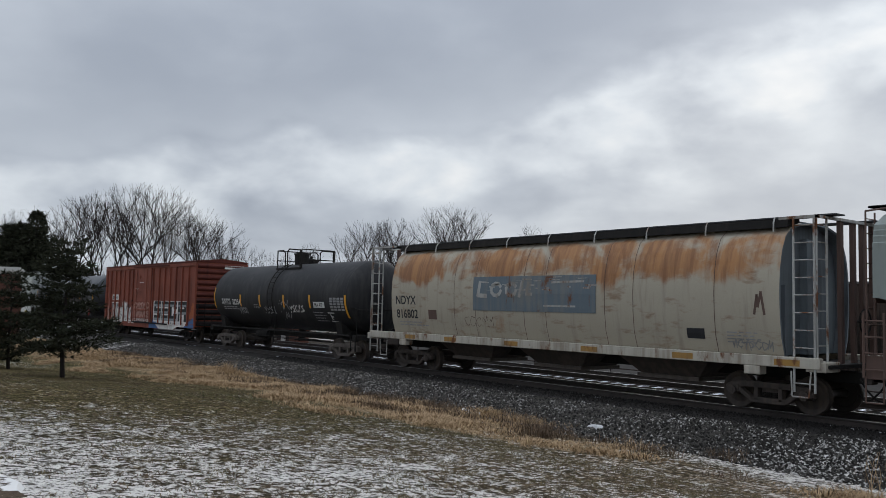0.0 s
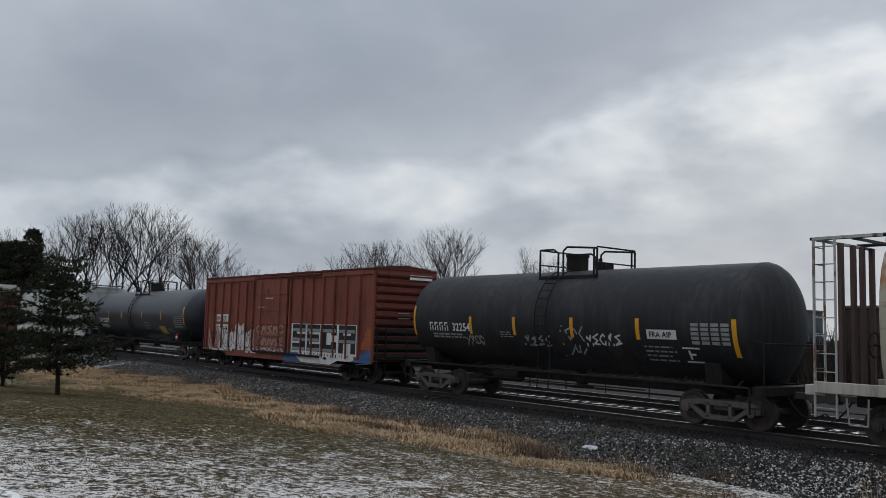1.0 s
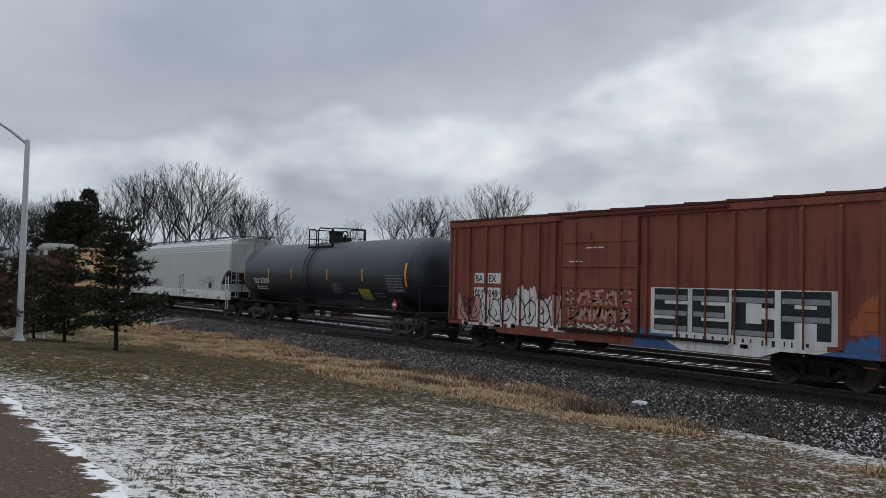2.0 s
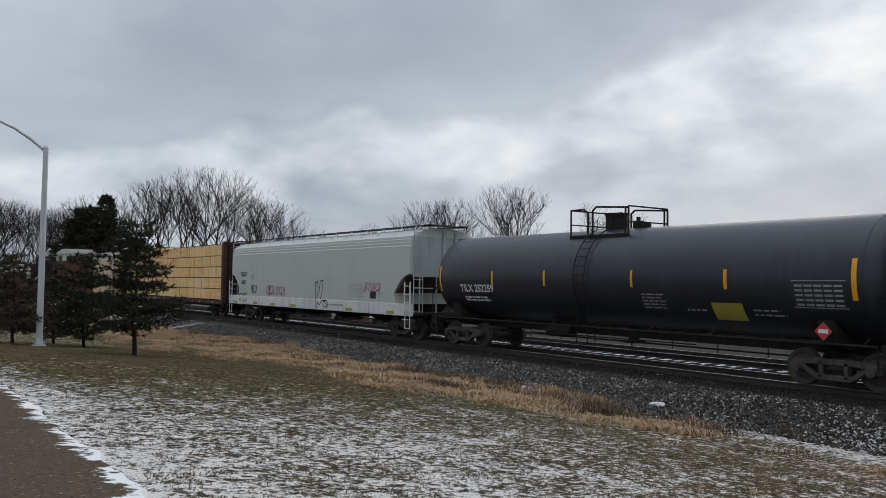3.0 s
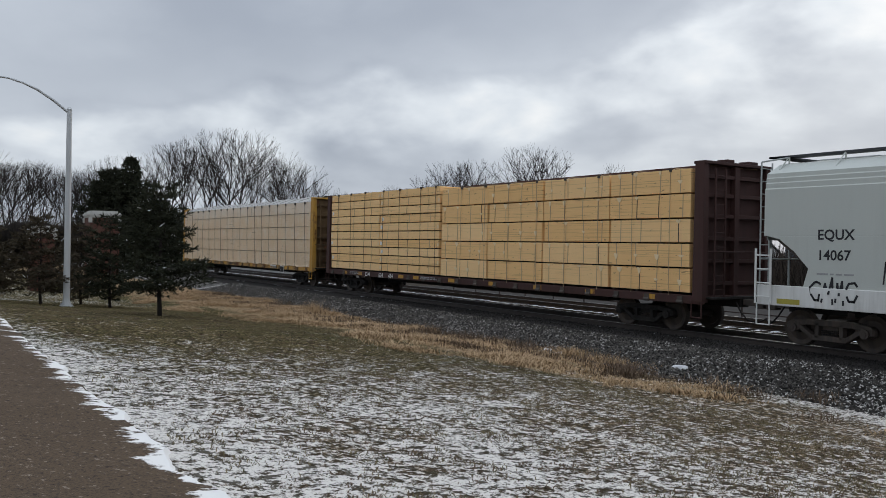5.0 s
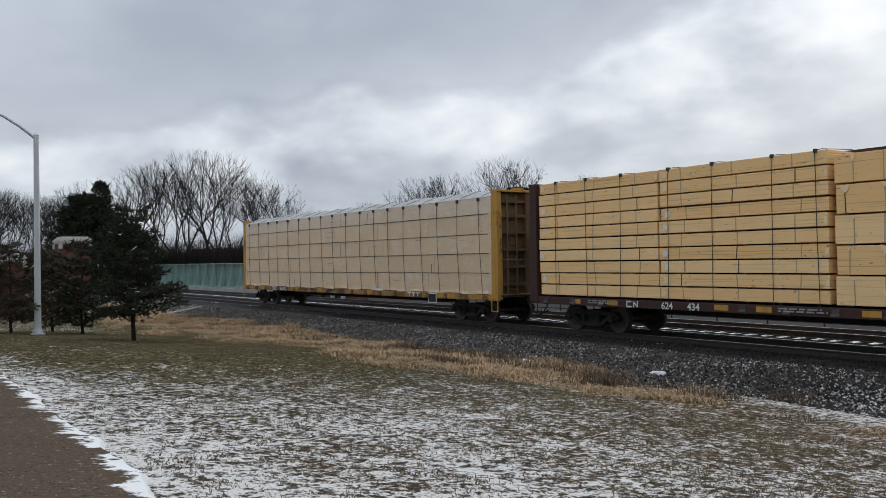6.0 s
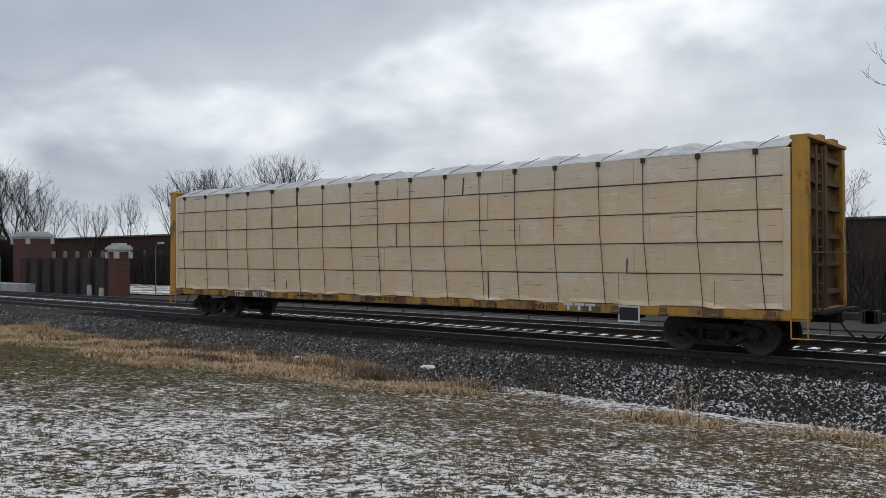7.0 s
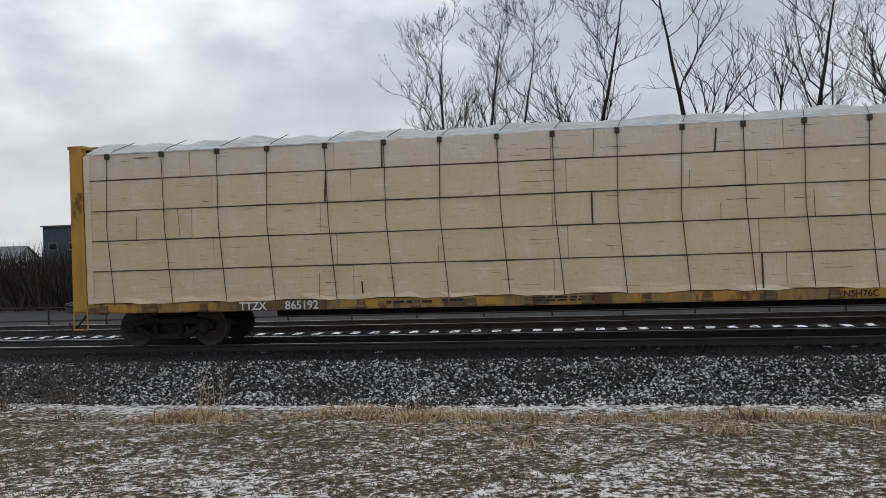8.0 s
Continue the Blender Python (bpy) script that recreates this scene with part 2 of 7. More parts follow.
    M["graf_orange"] = paint("orange_spray_paint", (0.36, 0.10, 0.035), 0.75, (0.20, 0.06, 0.03), 0.5)
    M["graf_salmon"] = paint("salmon_spray_paint", (0.46, 0.27, 0.22), 0.75, (0.28, 0.12, 0.09), 0.5)
    M["graf_grey"] = paint("grey_spray_paint", (0.27, 0.29, 0.29), 0.75, (0.1, 0.1, 0.1), 0.4)
    # lumber: long grain, knots, a little tint from bundle to bundle
    k = Mat("sawn_spruce_lumber", 0.75)
    g1 = k.noise(k.obj((0.35, 1, 9.0)), 5.0, 5, 0.6)
    g2 = k.noise(k.obj((1.5, 1, 26.0)), 6.0, 3)
    knots = k.step(k.noise(k.obj((2.6, 1, 7.0)), 2.4, 2, 0.4), 0.69, 0.73)
    board = k.step(k.noise(k.obj((0.22, 1, 22.0)), 1.6, 2, 0.5), 0.585, 0.64)
    oi = k.node("ShaderNodeObjectInfo")
    c = k.mix(g1, (0.92, 0.59, 0.255), (0.78, 0.465, 0.18))
    c = k.mix(k.math("MULTIPLY", g2, 0.22), c, (0.36, 0.21, 0.08))
    c = k.mix(k.math("MULTIPLY", board, 0.55), c, (0.30, 0.17, 0.06))
    c = k.mix(k.math("MULTIPLY", knots, 0.7), c, (0.10, 0.05, 0.02))
    c = k.mix(k.math("MULTIPLY", oi.outputs["Random"], 0.55), c, (0.94, 0.68, 0.37))
    k.color(c)
    k.bump(g2, 0.25, 0.012)
    M["lumber"] = k.mat
    # lumber seen through translucent wrapping
    k = Mat("lumber_under_white_wrap", 0.42, 0, 0.4)
    g1 = k.noise(k.obj((0.3, 1, 6.0)), 3.0, 4, 0.6)
    wr = k.noise(k.obj((1.3, 1, 1.0)), 1.6, 5, 0.6, 0.6)
    cre = k.noise(k.obj((3.2, 1, 1.2)), 3.0, 4, 0.6, 1.4)
    oi = k.node("ShaderNodeObjectInfo")
    sx = k.node("ShaderNodeSeparateXYZ")
    k.link(k.obj(), sx.inputs[0])
    c = k.mix(g1, (0.76, 0.565, 0.36), (0.63, 0.455, 0.275))
    # the film lies double over the upper courses
    c = k.mix(k.math("MULTIPLY", k.step(k.math("ADD", sx.outputs[2], k.math("MULTIPLY", wr, 0.8)), 3.7, 4.8), 0.40), c, (0.74, 0.70, 0.64))
    c = k.mix(k.math("MULTIPLY", k.step(wr, 0.45, 0.72), 0.45), c, (0.73, 0.65, 0.54))
    c = k.mix(k.math("MULTIPLY", oi.outputs["Random"], 0.18), c, (0.44, 0.33, 0.21))
    fl = k.step(k.noise(k.obj((0.7, 1, 15.0)), 2.2, 2), 0.665, 0.69)
    # pale glints along slanting film creases, painted into the colour
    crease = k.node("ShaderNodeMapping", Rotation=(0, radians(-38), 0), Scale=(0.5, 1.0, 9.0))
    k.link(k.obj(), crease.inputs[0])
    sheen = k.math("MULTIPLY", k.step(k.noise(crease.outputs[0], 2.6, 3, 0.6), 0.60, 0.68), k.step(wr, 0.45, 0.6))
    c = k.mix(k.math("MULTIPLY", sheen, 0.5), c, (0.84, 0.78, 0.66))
    c = k.mix(k.math("MULTIPLY", fl, 0.6), c, (0.17, 0.12, 0.08))
    k.color(c)
    k.bump(k.math("ADD", k.math("MULTIPLY", wr, 1.2), k.math("MULTIPLY", cre, 0.8)), 0.45, 0.05)
    M["wrapped"] = k.mat
    k = Mat("milky_plastic_film", 0.65, 0, 0.2)
    wr = k.noise(k.obj((1.5, 2.5, 1)), 1.8, 5, 0.6, 0.8)
    k.color(k.mix(k.step(wr, 0.35, 0.7), (0.32, 0.31, 0.285), (0.47, 0.46, 0.44)))
    k.bump(wr, 0.7, 0.06)
    M["film"] = k.mat
    M["strap"] = paint("dark_strapping", (0.042, 0.033, 0.027), 0.6, (0.08, 0.07, 0.06), 0.3)
    M["string"] = paint("pale_strapping", (0.42, 0.32, 0.2), 0.6, (0.2, 0.14, 0.09), 0.3)
    M["paper"] = paint("torn_cream_lumber_wrap", (0.80, 0.62, 0.38), 0.7, (0.5, 0.36, 0.2), 0.3)
    M["tag"] = paint("white_bundle_tag", (0.7, 0.7, 0.68), 0.6, (0.4, 0.3, 0.25), 0.3)
    # timber ties with snow on them
    k = Mat("snowy_timber_tie", 0.95, 0, 0.05)
    w = k.world()
    nz = k.node("ShaderNodeNewGeometry")
    sx = k.node("ShaderNodeSeparateXYZ")
    k.link(nz.outputs["Normal"], sx.inputs[0])
    top = k.step(sx.outputs[2], 0.6, 0.9)
    sn = k.step(k.noise(w, 6.0, 5, 0.65), 0.42, 0.52)
    g = k.noise(k.world((9, 1.2, 9)), 4, 4)
    c = k.mix(g, (0.06, 0.05, 0.045), (0.12, 0.10, 0.085))
    c = k.mix(k.math("MULTIPLY", top, sn), c, (0.84, 0.86, 0.89))
    k.color(c)
    k.bump(g, 0.4, 0.01)
    M["tie"] = k.mat
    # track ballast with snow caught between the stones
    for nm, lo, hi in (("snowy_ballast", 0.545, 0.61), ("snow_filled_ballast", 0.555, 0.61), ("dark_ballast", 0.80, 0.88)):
        k = Mat(nm, 0.95, 0, 0.04)
        w = k.world()
        patch = k.noise(w, 0.55, 5, 0.6)
        spk = k.noise(w, 11, 3, 0.6)
        g = k.noise(w, 32, 3, 0.6)
        gi = k.node("ShaderNodeNewGeometry")
        c = k.mix(gi.outputs["Random Per Island"], (0.012, 0.011, 0.010), (0.160, 0.147, 0.132))
        c = k.mix(k.math("MULTIPLY", g, 0.35), c, (0.045, 0.042, 0.039))
        if nm == "snow_filled_ballast":
            c = k.mix(k.step(spk, 0.40, 0.56), (0.012, 0.011, 0.010), (0.10, 0.093, 0.085))
        sx = k.node("ShaderNodeSeparateXYZ")
        k.link(gi.outputs["Normal"], sx.inputs[0])
        upw = k.step(sx.outputs[2], 0.25, 0.85)
        px = k.node("ShaderNodeSeparateXYZ")
        k.link(w, px.inputs[0])
        east = k.step(px.outputs[0], -15.0, -5.0)
        rnd = gi.outputs["Random Per Island"]
        c = k.mix(k.math("MULTIPLY", east, 0.5), c, (0.022, 0.020, 0.018))
        if nm == "snowy_ballast":
            s = k.step(k.math("ADD", k.math("MULTIPLY", rnd, 0.6), k.math("ADD", k.math("MULTIPLY", patch, 0.5), k.math("MULTIPLY", k.math("ADD", spk, k.math("MULTIPLY", east, 0.30)), 0.3))), 0.92, 0.96)
        else:
            foot = k.math("MULTIPLY", k.step(px.outputs[1], 15.6, 14.4), east)
            s = k.step(k.math("ADD", k.math("ADD", k.math("MULTIPLY", patch, 0.45), k.math("MULTIPLY", spk, 0.6)), k.math("MULTIPLY", foot, 0.075)), lo, hi)
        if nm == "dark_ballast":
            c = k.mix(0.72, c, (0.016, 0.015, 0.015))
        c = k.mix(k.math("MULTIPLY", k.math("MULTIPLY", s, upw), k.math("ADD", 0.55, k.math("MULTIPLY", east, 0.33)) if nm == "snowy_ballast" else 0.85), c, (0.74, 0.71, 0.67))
        k.color(c)
        k.bump(spk, 0.8, 0.05)
        M[nm] = k.mat
    # the one sheet of ground: thin lawn, straw verge, snow caught in it
    k = Mat("winter_lawn_with_snow", 0.95, 0, 0.03)
    w = k.world()
    sx = k.node("ShaderNodeSeparateXYZ")
    k.link(w, sx.inputs[0])
    X, Y = sx.outputs[0], sx.outputs[1]
    n_big = k.noise(w, 0.16, 3, 0.5)
    n_mid = k.noise(w, 1.0, 5, 0.6)
    n_fin = k.noise(k.world((1.1, 0.9, 1)), 4.2, 4, 0.62)
    n_bl = k.noise(k.world((1.1, 0.9, 1)), 12, 4, 0.68)
    c = k.mix(k.step(n_mid, 0.38, 0.62), (0.098, 0.086, 0.029), (0.182, 0.136, 0.062))
    c = k.mix(k.math("MULTIPLY", k.step(n_fin, 0.48, 0.64), 0.8), c, (0.275, 0.210, 0.105))
    c = k.mix(k.math("MULTIPLY", k.step(n_big, 0.48, 0.60), 0.6), c, (0.082, 0.084, 0.026))
    c = k.mix(k.step(n_bl, 0.55, 0.45), c, (0.022, 0.018, 0.008))
    c = k.mix(k.step(n_bl, 0.56, 0.66), c, (0.40, 0.305, 0.185))
    c = k.mix(k.math("MULTIPLY", k.step(X, -16.0, -5.0), 0.80), c, k.mix(k.step(n_bl, 0.44, 0.60), (0.080, 0.058, 0.038), (0.310, 0.222, 0.148)))
    verge = k.math("MULTIPLY", k.step(k.math("ADD", Y, k.math("MULTIPLY", n_mid, 2.0)), 11.2, 12.2), k.step(Y, 15.2, 14.4))
    verge = k.math("MULTIPLY", verge, k.step(k.math("ADD", k.math("ADD", k.math("MULTIPLY", n_mid, 0.5), k.math("MULTIPLY", n_fin, 0.5)), k.math("MULTIPLY", k.step(X, -8.0, -18.0), 0.26)), 0.52, 0.62))
    c = k.mix(verge, c, k.mix(k.step(n_bl, 0.38, 0.62), (0.15, 0.10, 0.058), (0.44, 0.31, 0.18)))
    far = k.step(Y, 25.0, 27.0)
    c = k.mix(far, c, k.mix(n_mid, (0.045, 0.038, 0.032), (0.08, 0.068, 0.058)))
    near_snow = k.step(Y, 8.2, 2.4)
    east = k.step(X, -21.0, -8.0)
    dens = k.math("ADD", k.math("MULTIPLY", k.math("MULTIPLY", near_snow, k.step(X, -36.0, -16.0)), 0.034), k.math("MULTIPLY", east, k.math("ADD", 0.086, k.math("MULTIPLY", k.step(Y, 11.0, 4.0), 0.014))))
    dens = k.math("ADD", dens, k.math("MULTIPLY", k.step(Y, 3.3, 1.9), 0.035))
    dens = k.math("ADD", dens, k.math("MULTIPLY", k.math("MULTIPLY", k.step(Y, 11.5, 9.0), k.math("MULTIPLY", k.step(Y, 3.0, 6.0), k.step(X, -30.0, -15.0))), 0.020))
    dens = k.math("ADD", dens, k.math("MULTIPLY", k.math("MULTIPLY", k.step(X, -35.0, -38.0), k.step(Y, 11.0, 8.0)), 0.07))
    dens = k.math("ADD", dens, k.math("MULTIPLY", k.math("MULTIPLY", k.step(Y, 11.6, 13.8), k.step(X, -16.0, -6.0)), 0.08))
    dens = k.math("ADD", dens, k.math("MULTIPLY", verge, -0.018))
    dens = k.math("ADD", dens, k.math("MULTIPLY", far, -0.14))
    f = k.math("ADD", k.math("ADD", k.math("MULTIPLY", n_big, 0.12), k.math("MULTIPLY", n_mid, 0.22)),
               k.math("ADD", k.math("MULTIPLY", n_fin, 0.36), k.math("MULTIPLY", n_bl, 0.62)))
    grit = k.noise(w, 42, 3, 0.7)
    f = k.math("ADD", f, k.math("MULTIPLY", grit, 0.30))
    snow = k.step(k.math("ADD", f, k.math("MULTIPLY", dens, 1.25)), 0.932, 1.015)
    sc = k.mix(k.step(grit, 0.30, 0.48), (0.44, 0.395, 0.34), (0.78, 0.74, 0.69))
    c = k.mix(k.math("MULTIPLY", snow, 0.95), c, sc)
    speck = k.step(k.noise(k.world((1.0, 0.9, 1)), 9.0, 4, 0.70), 0.465, 0.415)
    c = k.mix(k.math("MULTIPLY", speck, 0.9), c, (0.040, 0.033, 0.018))
    k.color(c)
    k.bump(k.math("ADD", n_fin, k.math("ADD", k.math("MULTIPLY", n_bl, 0.8), k.math("MULTIPLY", grit, 0.3))), 0.9, 0.07)
    M["lawn"] = k.mat
    k = Mat("worn_asphalt_path", 0.95, 0, 0.06)
    w = k.world()
    a, b_, d = k.noise(w, 0.8, 4), k.noise(w, 55, 3, 0.7), k.noise(w, 7, 4)
    c = k.mix(a, (0.088, 0.062, 0.041), (0.132, 0.094, 0.062))
    c = k.mix(k.step(b_, 0.4, 0.7), c, (0.055, 0.042, 0.033))
    c = k.mix(k.math("MULTIPLY", k.step(d, 0.58, 0.7), 0.5), c, (0.06, 0.045, 0.035))
    peb = k.noise(w, 19, 4, 0.7)
    c = k.mix(k.step(peb, 0.60, 0.68), c, (0.27, 0.22, 0.175))
    c = k.mix(k.step(peb, 0.42, 0.34), c, (0.04, 0.031, 0.025))
    sx = k.node("ShaderNodeSeparateXYZ")
    k.link(w, sx.inputs[0])
    edge = k.math("ADD", sx.outputs[1], k.math("ADD", k.math("MULTIPLY", k.noise(k.world((1, 0.5, 1)), 2.6, 5, 0.7), 1.3), k.math("MULTIPLY", peb, 0.25)))
    c = k.mix(k.math("MULTIPLY", k.step(edge, 2.37, 2.45), 0.95), c, (0.82, 0.80, 0.77))
    k.color(c)
    k.bump(b_, 0.5, 0.012)
    M["asphalt"] = k.mat
    for nm, ca, cb in (("dry_straw", (0.64, 0.46, 0.27), (0.24, 0.15, 0.08)), ("lawn_grass", (0.265, 0.200, 0.108), (0.088, 0.080, 0.034)),
                       ("dead_weed", (0.19, 0.13, 0.085), (0.075, 0.054, 0.038)), ("pine_needles", (0.058, 0.060, 0.036), (0.016, 0.020, 0.012)),
                       ("brown_needles", (0.105, 0.082, 0.054), (0.045, 0.038, 0.025)),
                       ("bark", (0.045, 0.037, 0.033), (0.018, 0.015, 0.014)), ("brush_twigs", (0.075, 0.058, 0.046), (0.022, 0.018, 0.015))):
        k = Mat(nm, 0.9, 0, 0.15)
        gi = k.node("ShaderNodeNewGeometry")
        nn = k.noise(k.world(), 1.4, 4)
        c = k.mix(gi.outputs["Random Per Island"], ca, cb)
        k.color(k.mix(k.math("MULTIPLY", nn, 0.45), c, tuple(v * 0.6 for v in cb)))
        M[nm] = k.mat
    k = Mat("snow_lump", 0.7, 0, 0.3)
    k.color(k.mix(k.noise(k.world(), 6, 4), (0.74, 0.74, 0.75), (0.60, 0.60, 0.61)))
    M["snow"] = k.mat
    k = Mat("thin_snow_over_rough_grass", 0.95, 0, 0.05)
    w = k.world((0.6, 1.6, 1))
    tuft, drift = k.noise(w, 1.3, 6, 0.65), k.noise(w, 0.22, 3, 0.5)
    c = k.mix(k.step(k.math("ADD", k.math("MULTIPLY", tuft, 0.7), k.math("MULTIPLY", drift, 0.4)), 0.50, 0.62), (0.13, 0.105, 0.075), (0.62, 0.60, 0.58))
    k.color(c)
    k.bump(tuft, 0.6, 0.1)
    M["snow_field"] = k.mat
    M["pole"] = paint("pale_galvanised_pole", (0.50, 0.51, 0.51), 0.5, (0.3, 0.3, 0.3), 0.4, metal=0.3)
    M["green"] = paint("pale_green_girder_paint", (0.27, 0.38, 0.34), 0.6, (0.15, 0.2, 0.17), 0.5)
    # darker copy of the girder green: the web's shade put into its colour
    M["green_shade"] = paint("shaded_green_web_paint", (0.17, 0.26, 0.23), 0.65, (0.09, 0.12, 0.1), 0.5)
    M["concrete"] = paint("stained_concrete", (0.36, 0.355, 0.335), 0.85, (0.16, 0.15, 0.14), 0.6)
    M["brick_far"] = paint("dark_old_brickwork", (0.070, 0.040, 0.032), 0.95, (0.03, 0.021, 0.018), 0.6, spec=0.05)
    M["yard"] = paint("dark_gravel_yard", (0.055, 0.051, 0.047), 0.95, (0.03, 0.028, 0.026), 0.6, spec=0.03)
    M["stone"] = paint("pale_cap_stone", (0.43, 0.42, 0.39), 0.85, (0.22, 0.21, 0.19), 0.6)
    M["pile"] = paint("rusty_brown_sheet_pile", (0.055, 0.042, 0.038), 0.9, (0.025, 0.019, 0.017), 0.6, spec=0.15)
    k = Mat("red_brown_brick", 0.9, 0, 0.2)
    br = k.node("ShaderNodeTexBrick", Scale=4.4, Mortar_Size=0.02, Color1=(0.135, 0.060, 0.042, 1), Color2=(0.10, 0.043, 0.032, 1), Mortar=(0.09, 0.066, 0.056, 1))
    mp = k.node("ShaderNodeMapping", Rotation=(radians(90), 0, 0))
    tc = k.node("ShaderNodeTexCoord")
    k.link(tc.outputs["Object"], mp.inputs[0])
    k.link(mp.outputs[0], br.inputs["Vector"])
    k.color(k.mix(k.math("MULTIPLY", k.noise(k.obj(), 0.5, 4), 0.5), br.outputs["Color"], (0.075, 0.036, 0.028)))
    M["brick"] = k.mat
    M["wall_dk"] = paint("dark_brown_siding", (0.066, 0.047, 0.038), 0.9, (0.024, 0.019, 0.016), 0.6, spec=0.1)
    M["wall_bl"] = paint("slate_grey_cladding", (0.07, 0.085, 0.10), 0.7, (0.04, 0.045, 0.05), 0.5)
    M["wall_wh"] = paint("pale_house_siding", (0.42, 0.41, 0.39), 0.7, (0.25, 0.24, 0.22), 0.5)
    M["roof"] = paint("grey_roofing", (0.12, 0.115, 0.11), 0.85, (0.4, 0.4, 0.42), 0.5)
    k = Mat("dark_window_glass", 0.12, 0, 0.6)
    k.color((0.015, 0.017, 0.02))
    M["glass"] = k.mat
    M["bank"] = paint("bare_brush_bank", (0.020, 0.016, 0.014), 0.95, (0.035, 0.028, 0.022), 0.6, spec=0.08)
    return M


M = make_materials()


# ---------------------------------------------------------------- mesh building
class Geo:
    """Vertices and faces gathered in plain lists."""

    def __init__(self):
        self.v, self.f = [], []

    def add(self, verts, faces):
        o = len(self.v)
        self.v += [tuple(p) for p in verts]
        self.f += [tuple(i + o for i in q) for q in faces]
        return self

    def box(self, x0, x1, y0, y1, z0, z1):
        return self.add([(x0, y0, z0), (x1, y0, z0), (x1, y1, z0), (x0, y1, z0), (x0, y0, z1), (x1, y0, z1), (x1, y1, z1), (x0, y1, z1)],
                        [(3, 2, 1, 0), (4, 5, 6, 7), (0, 1, 5, 4), (1, 2, 6, 5), (2, 3, 7, 6), (3, 0, 4, 7)])

    def tube(self, p, q, r, n=6, r2=None, caps=True):
        p, q = Vector(p), Vector(q)
        d = (q - p).normalized()
        a = d.orthogonal().normalized()
        b = d.cross(a)
        r2 = r if r2 is None else r2
        vs = []
        for c, rr in ((p, r), (q, r2)):
            for i in range(n):
                t = 2 * math.pi * i / n
                vs.append(c + (a * math.cos(t) + b * math.sin(t)) * rr)
        fs = [(i, (i + 1) % n, n + (i + 1) % n, n + i) for i in range(n)]
        if caps:
            fs += [tuple(range(n))[::-1], tuple(range(n, 2 * n))]
        return self.add(vs, fs)

    def pipe(self, pts, r, n=6):
        for p, q in zip(pts, pts[1:]):
            self.tube(p, q, r, n)
        return self

    def loft(self, rings, closed=True, cap=True):
        n = len(rings[0])
        vs = [p for r in rings for p in r]
        fs = []
        for k in range(len(rings) - 1):
            for i in range(n if closed else n - 1):
                j = (i + 1) % n
                fs.append((k * n + i, k * n + j, (k + 1) * n + j, (k + 1) * n + i))
        if cap:
            fs += [tuple(range(n))[::-1], tuple(range((len(rings) - 1) * n, len(rings) * n))]
        return self.add(vs, fs)

    def prism_x(self, prof, x0, x1):
        """A closed (y, z) outline drawn out along x."""
        return self.loft([[(x0, y, z) for y, z in prof], [(x1, y, z) for y, z in prof]])

    def prism_y(self, prof, y0, y1):
        """A closed (x, z) outline drawn out along y."""
        return self.loft([[(x, y1, z) for x, z in prof], [(x, y0, z) for x, z in prof]])

    def mesh(self, name, mat, smooth=False):
        me = bpy.data.meshes.new(name)
        me.from_pydata(self.v, [], self.f)
        me.materials.append(mat)
        if smooth:
            me.polygons.foreach_set("use_smooth", [True] * len(me.polygons))
        me.update()
        return me


def recalc(me):
    bm = bmesh.new()
    bm.from_mesh(me)
    bmesh.ops.recalc_face_normals(bm, faces=bm.faces)
    bm.to_mesh(me)
    bm.free()


JOINED = {"graffiti", "small_print", "branchwork", "board_bracket", "spring", "sticker", "strap_winch", "film_tear", "snow_on_needles", "far_ties",
          "reflective_strip_row", "weld_seam", "test_panel", "stencil_box", "layer_gap", "pale_shape", "safety_railing", "end_support", "manway", "brake_rod"}


def part(name, g, mat, parent=None, label="", smooth=False, bevel=0.0):
    me = g.mesh(name, mat, smooth) if isinstance(g, Geo) else g
    if isinstance(g, Geo) and len(g.f) < 20000:
        recalc(me)
    ob = new(name, me)
    if parent is not None:
        ob.parent = parent
    if smooth:
        me.set_sharp_from_angle(angle=radians(40))
    if bevel:
        b = ob.modifiers.new("bevel", "BEVEL")
        b.width, b.segments, b.limit_method = bevel, 2, "ANGLE"
    if label:
        tagged(ob, label)
    if name in JOINED:
        tagged(ob, kind="stuff")
    return ob


def thing(name, label, category, at=(0, 0, 0), group="", kind=""):
    ob = new(name)
    ob.location = at
    ob.empty_display_size = 0.3
    return tagged(ob, label, category, group, kind)


def text_geo(words, size, x, z, face):
    """Letters on a car's near side; face(x, z) gives the y of the surface there."""
    cu = bpy.data.curves.new("lettering", "FONT")
    cu.body, cu.size, cu.resolution_u, cu.offset = words, size, 3, size * 0.02
    ob = bpy.data.objects.new("lettering", cu)
    scene.collection.objects.link(ob)
    bpy.context.view_layer.update()
    me = bpy.data.meshes.new_from_object(ob)
    g = Geo()
    g.add([(x + v.co.x, face(x + v.co.x, z + v.co.y), z + v.co.y) for v in me.vertices], [tuple(p.vertices) for p in me.polygons])
    bpy.data.objects.remove(ob)
    bpy.data.meshes.remove(me)
    bpy.data.curves.remove(cu)
    return g


def patch(g, x0, x1, z0, z1, face, nx=1, nz=1):
    """A thin painted area that follows the surface."""
    vs = [(x0 + (x1 - x0) * i / nx, face(x0 + (x1 - x0) * i / nx, z0 + (z1 - z0) * j / nz), z0 + (z1 - z0) * j / nz)
          for j in range(nz + 1) for i in range(nx + 1)]
    fs = [(j * (nx + 1) + i, j * (nx + 1) + i + 1, (j + 1) * (nx + 1) + i + 1, (j + 1) * (nx + 1) + i) for j in range(nz) for i in range(nx)]
    return g.add(vs, fs)


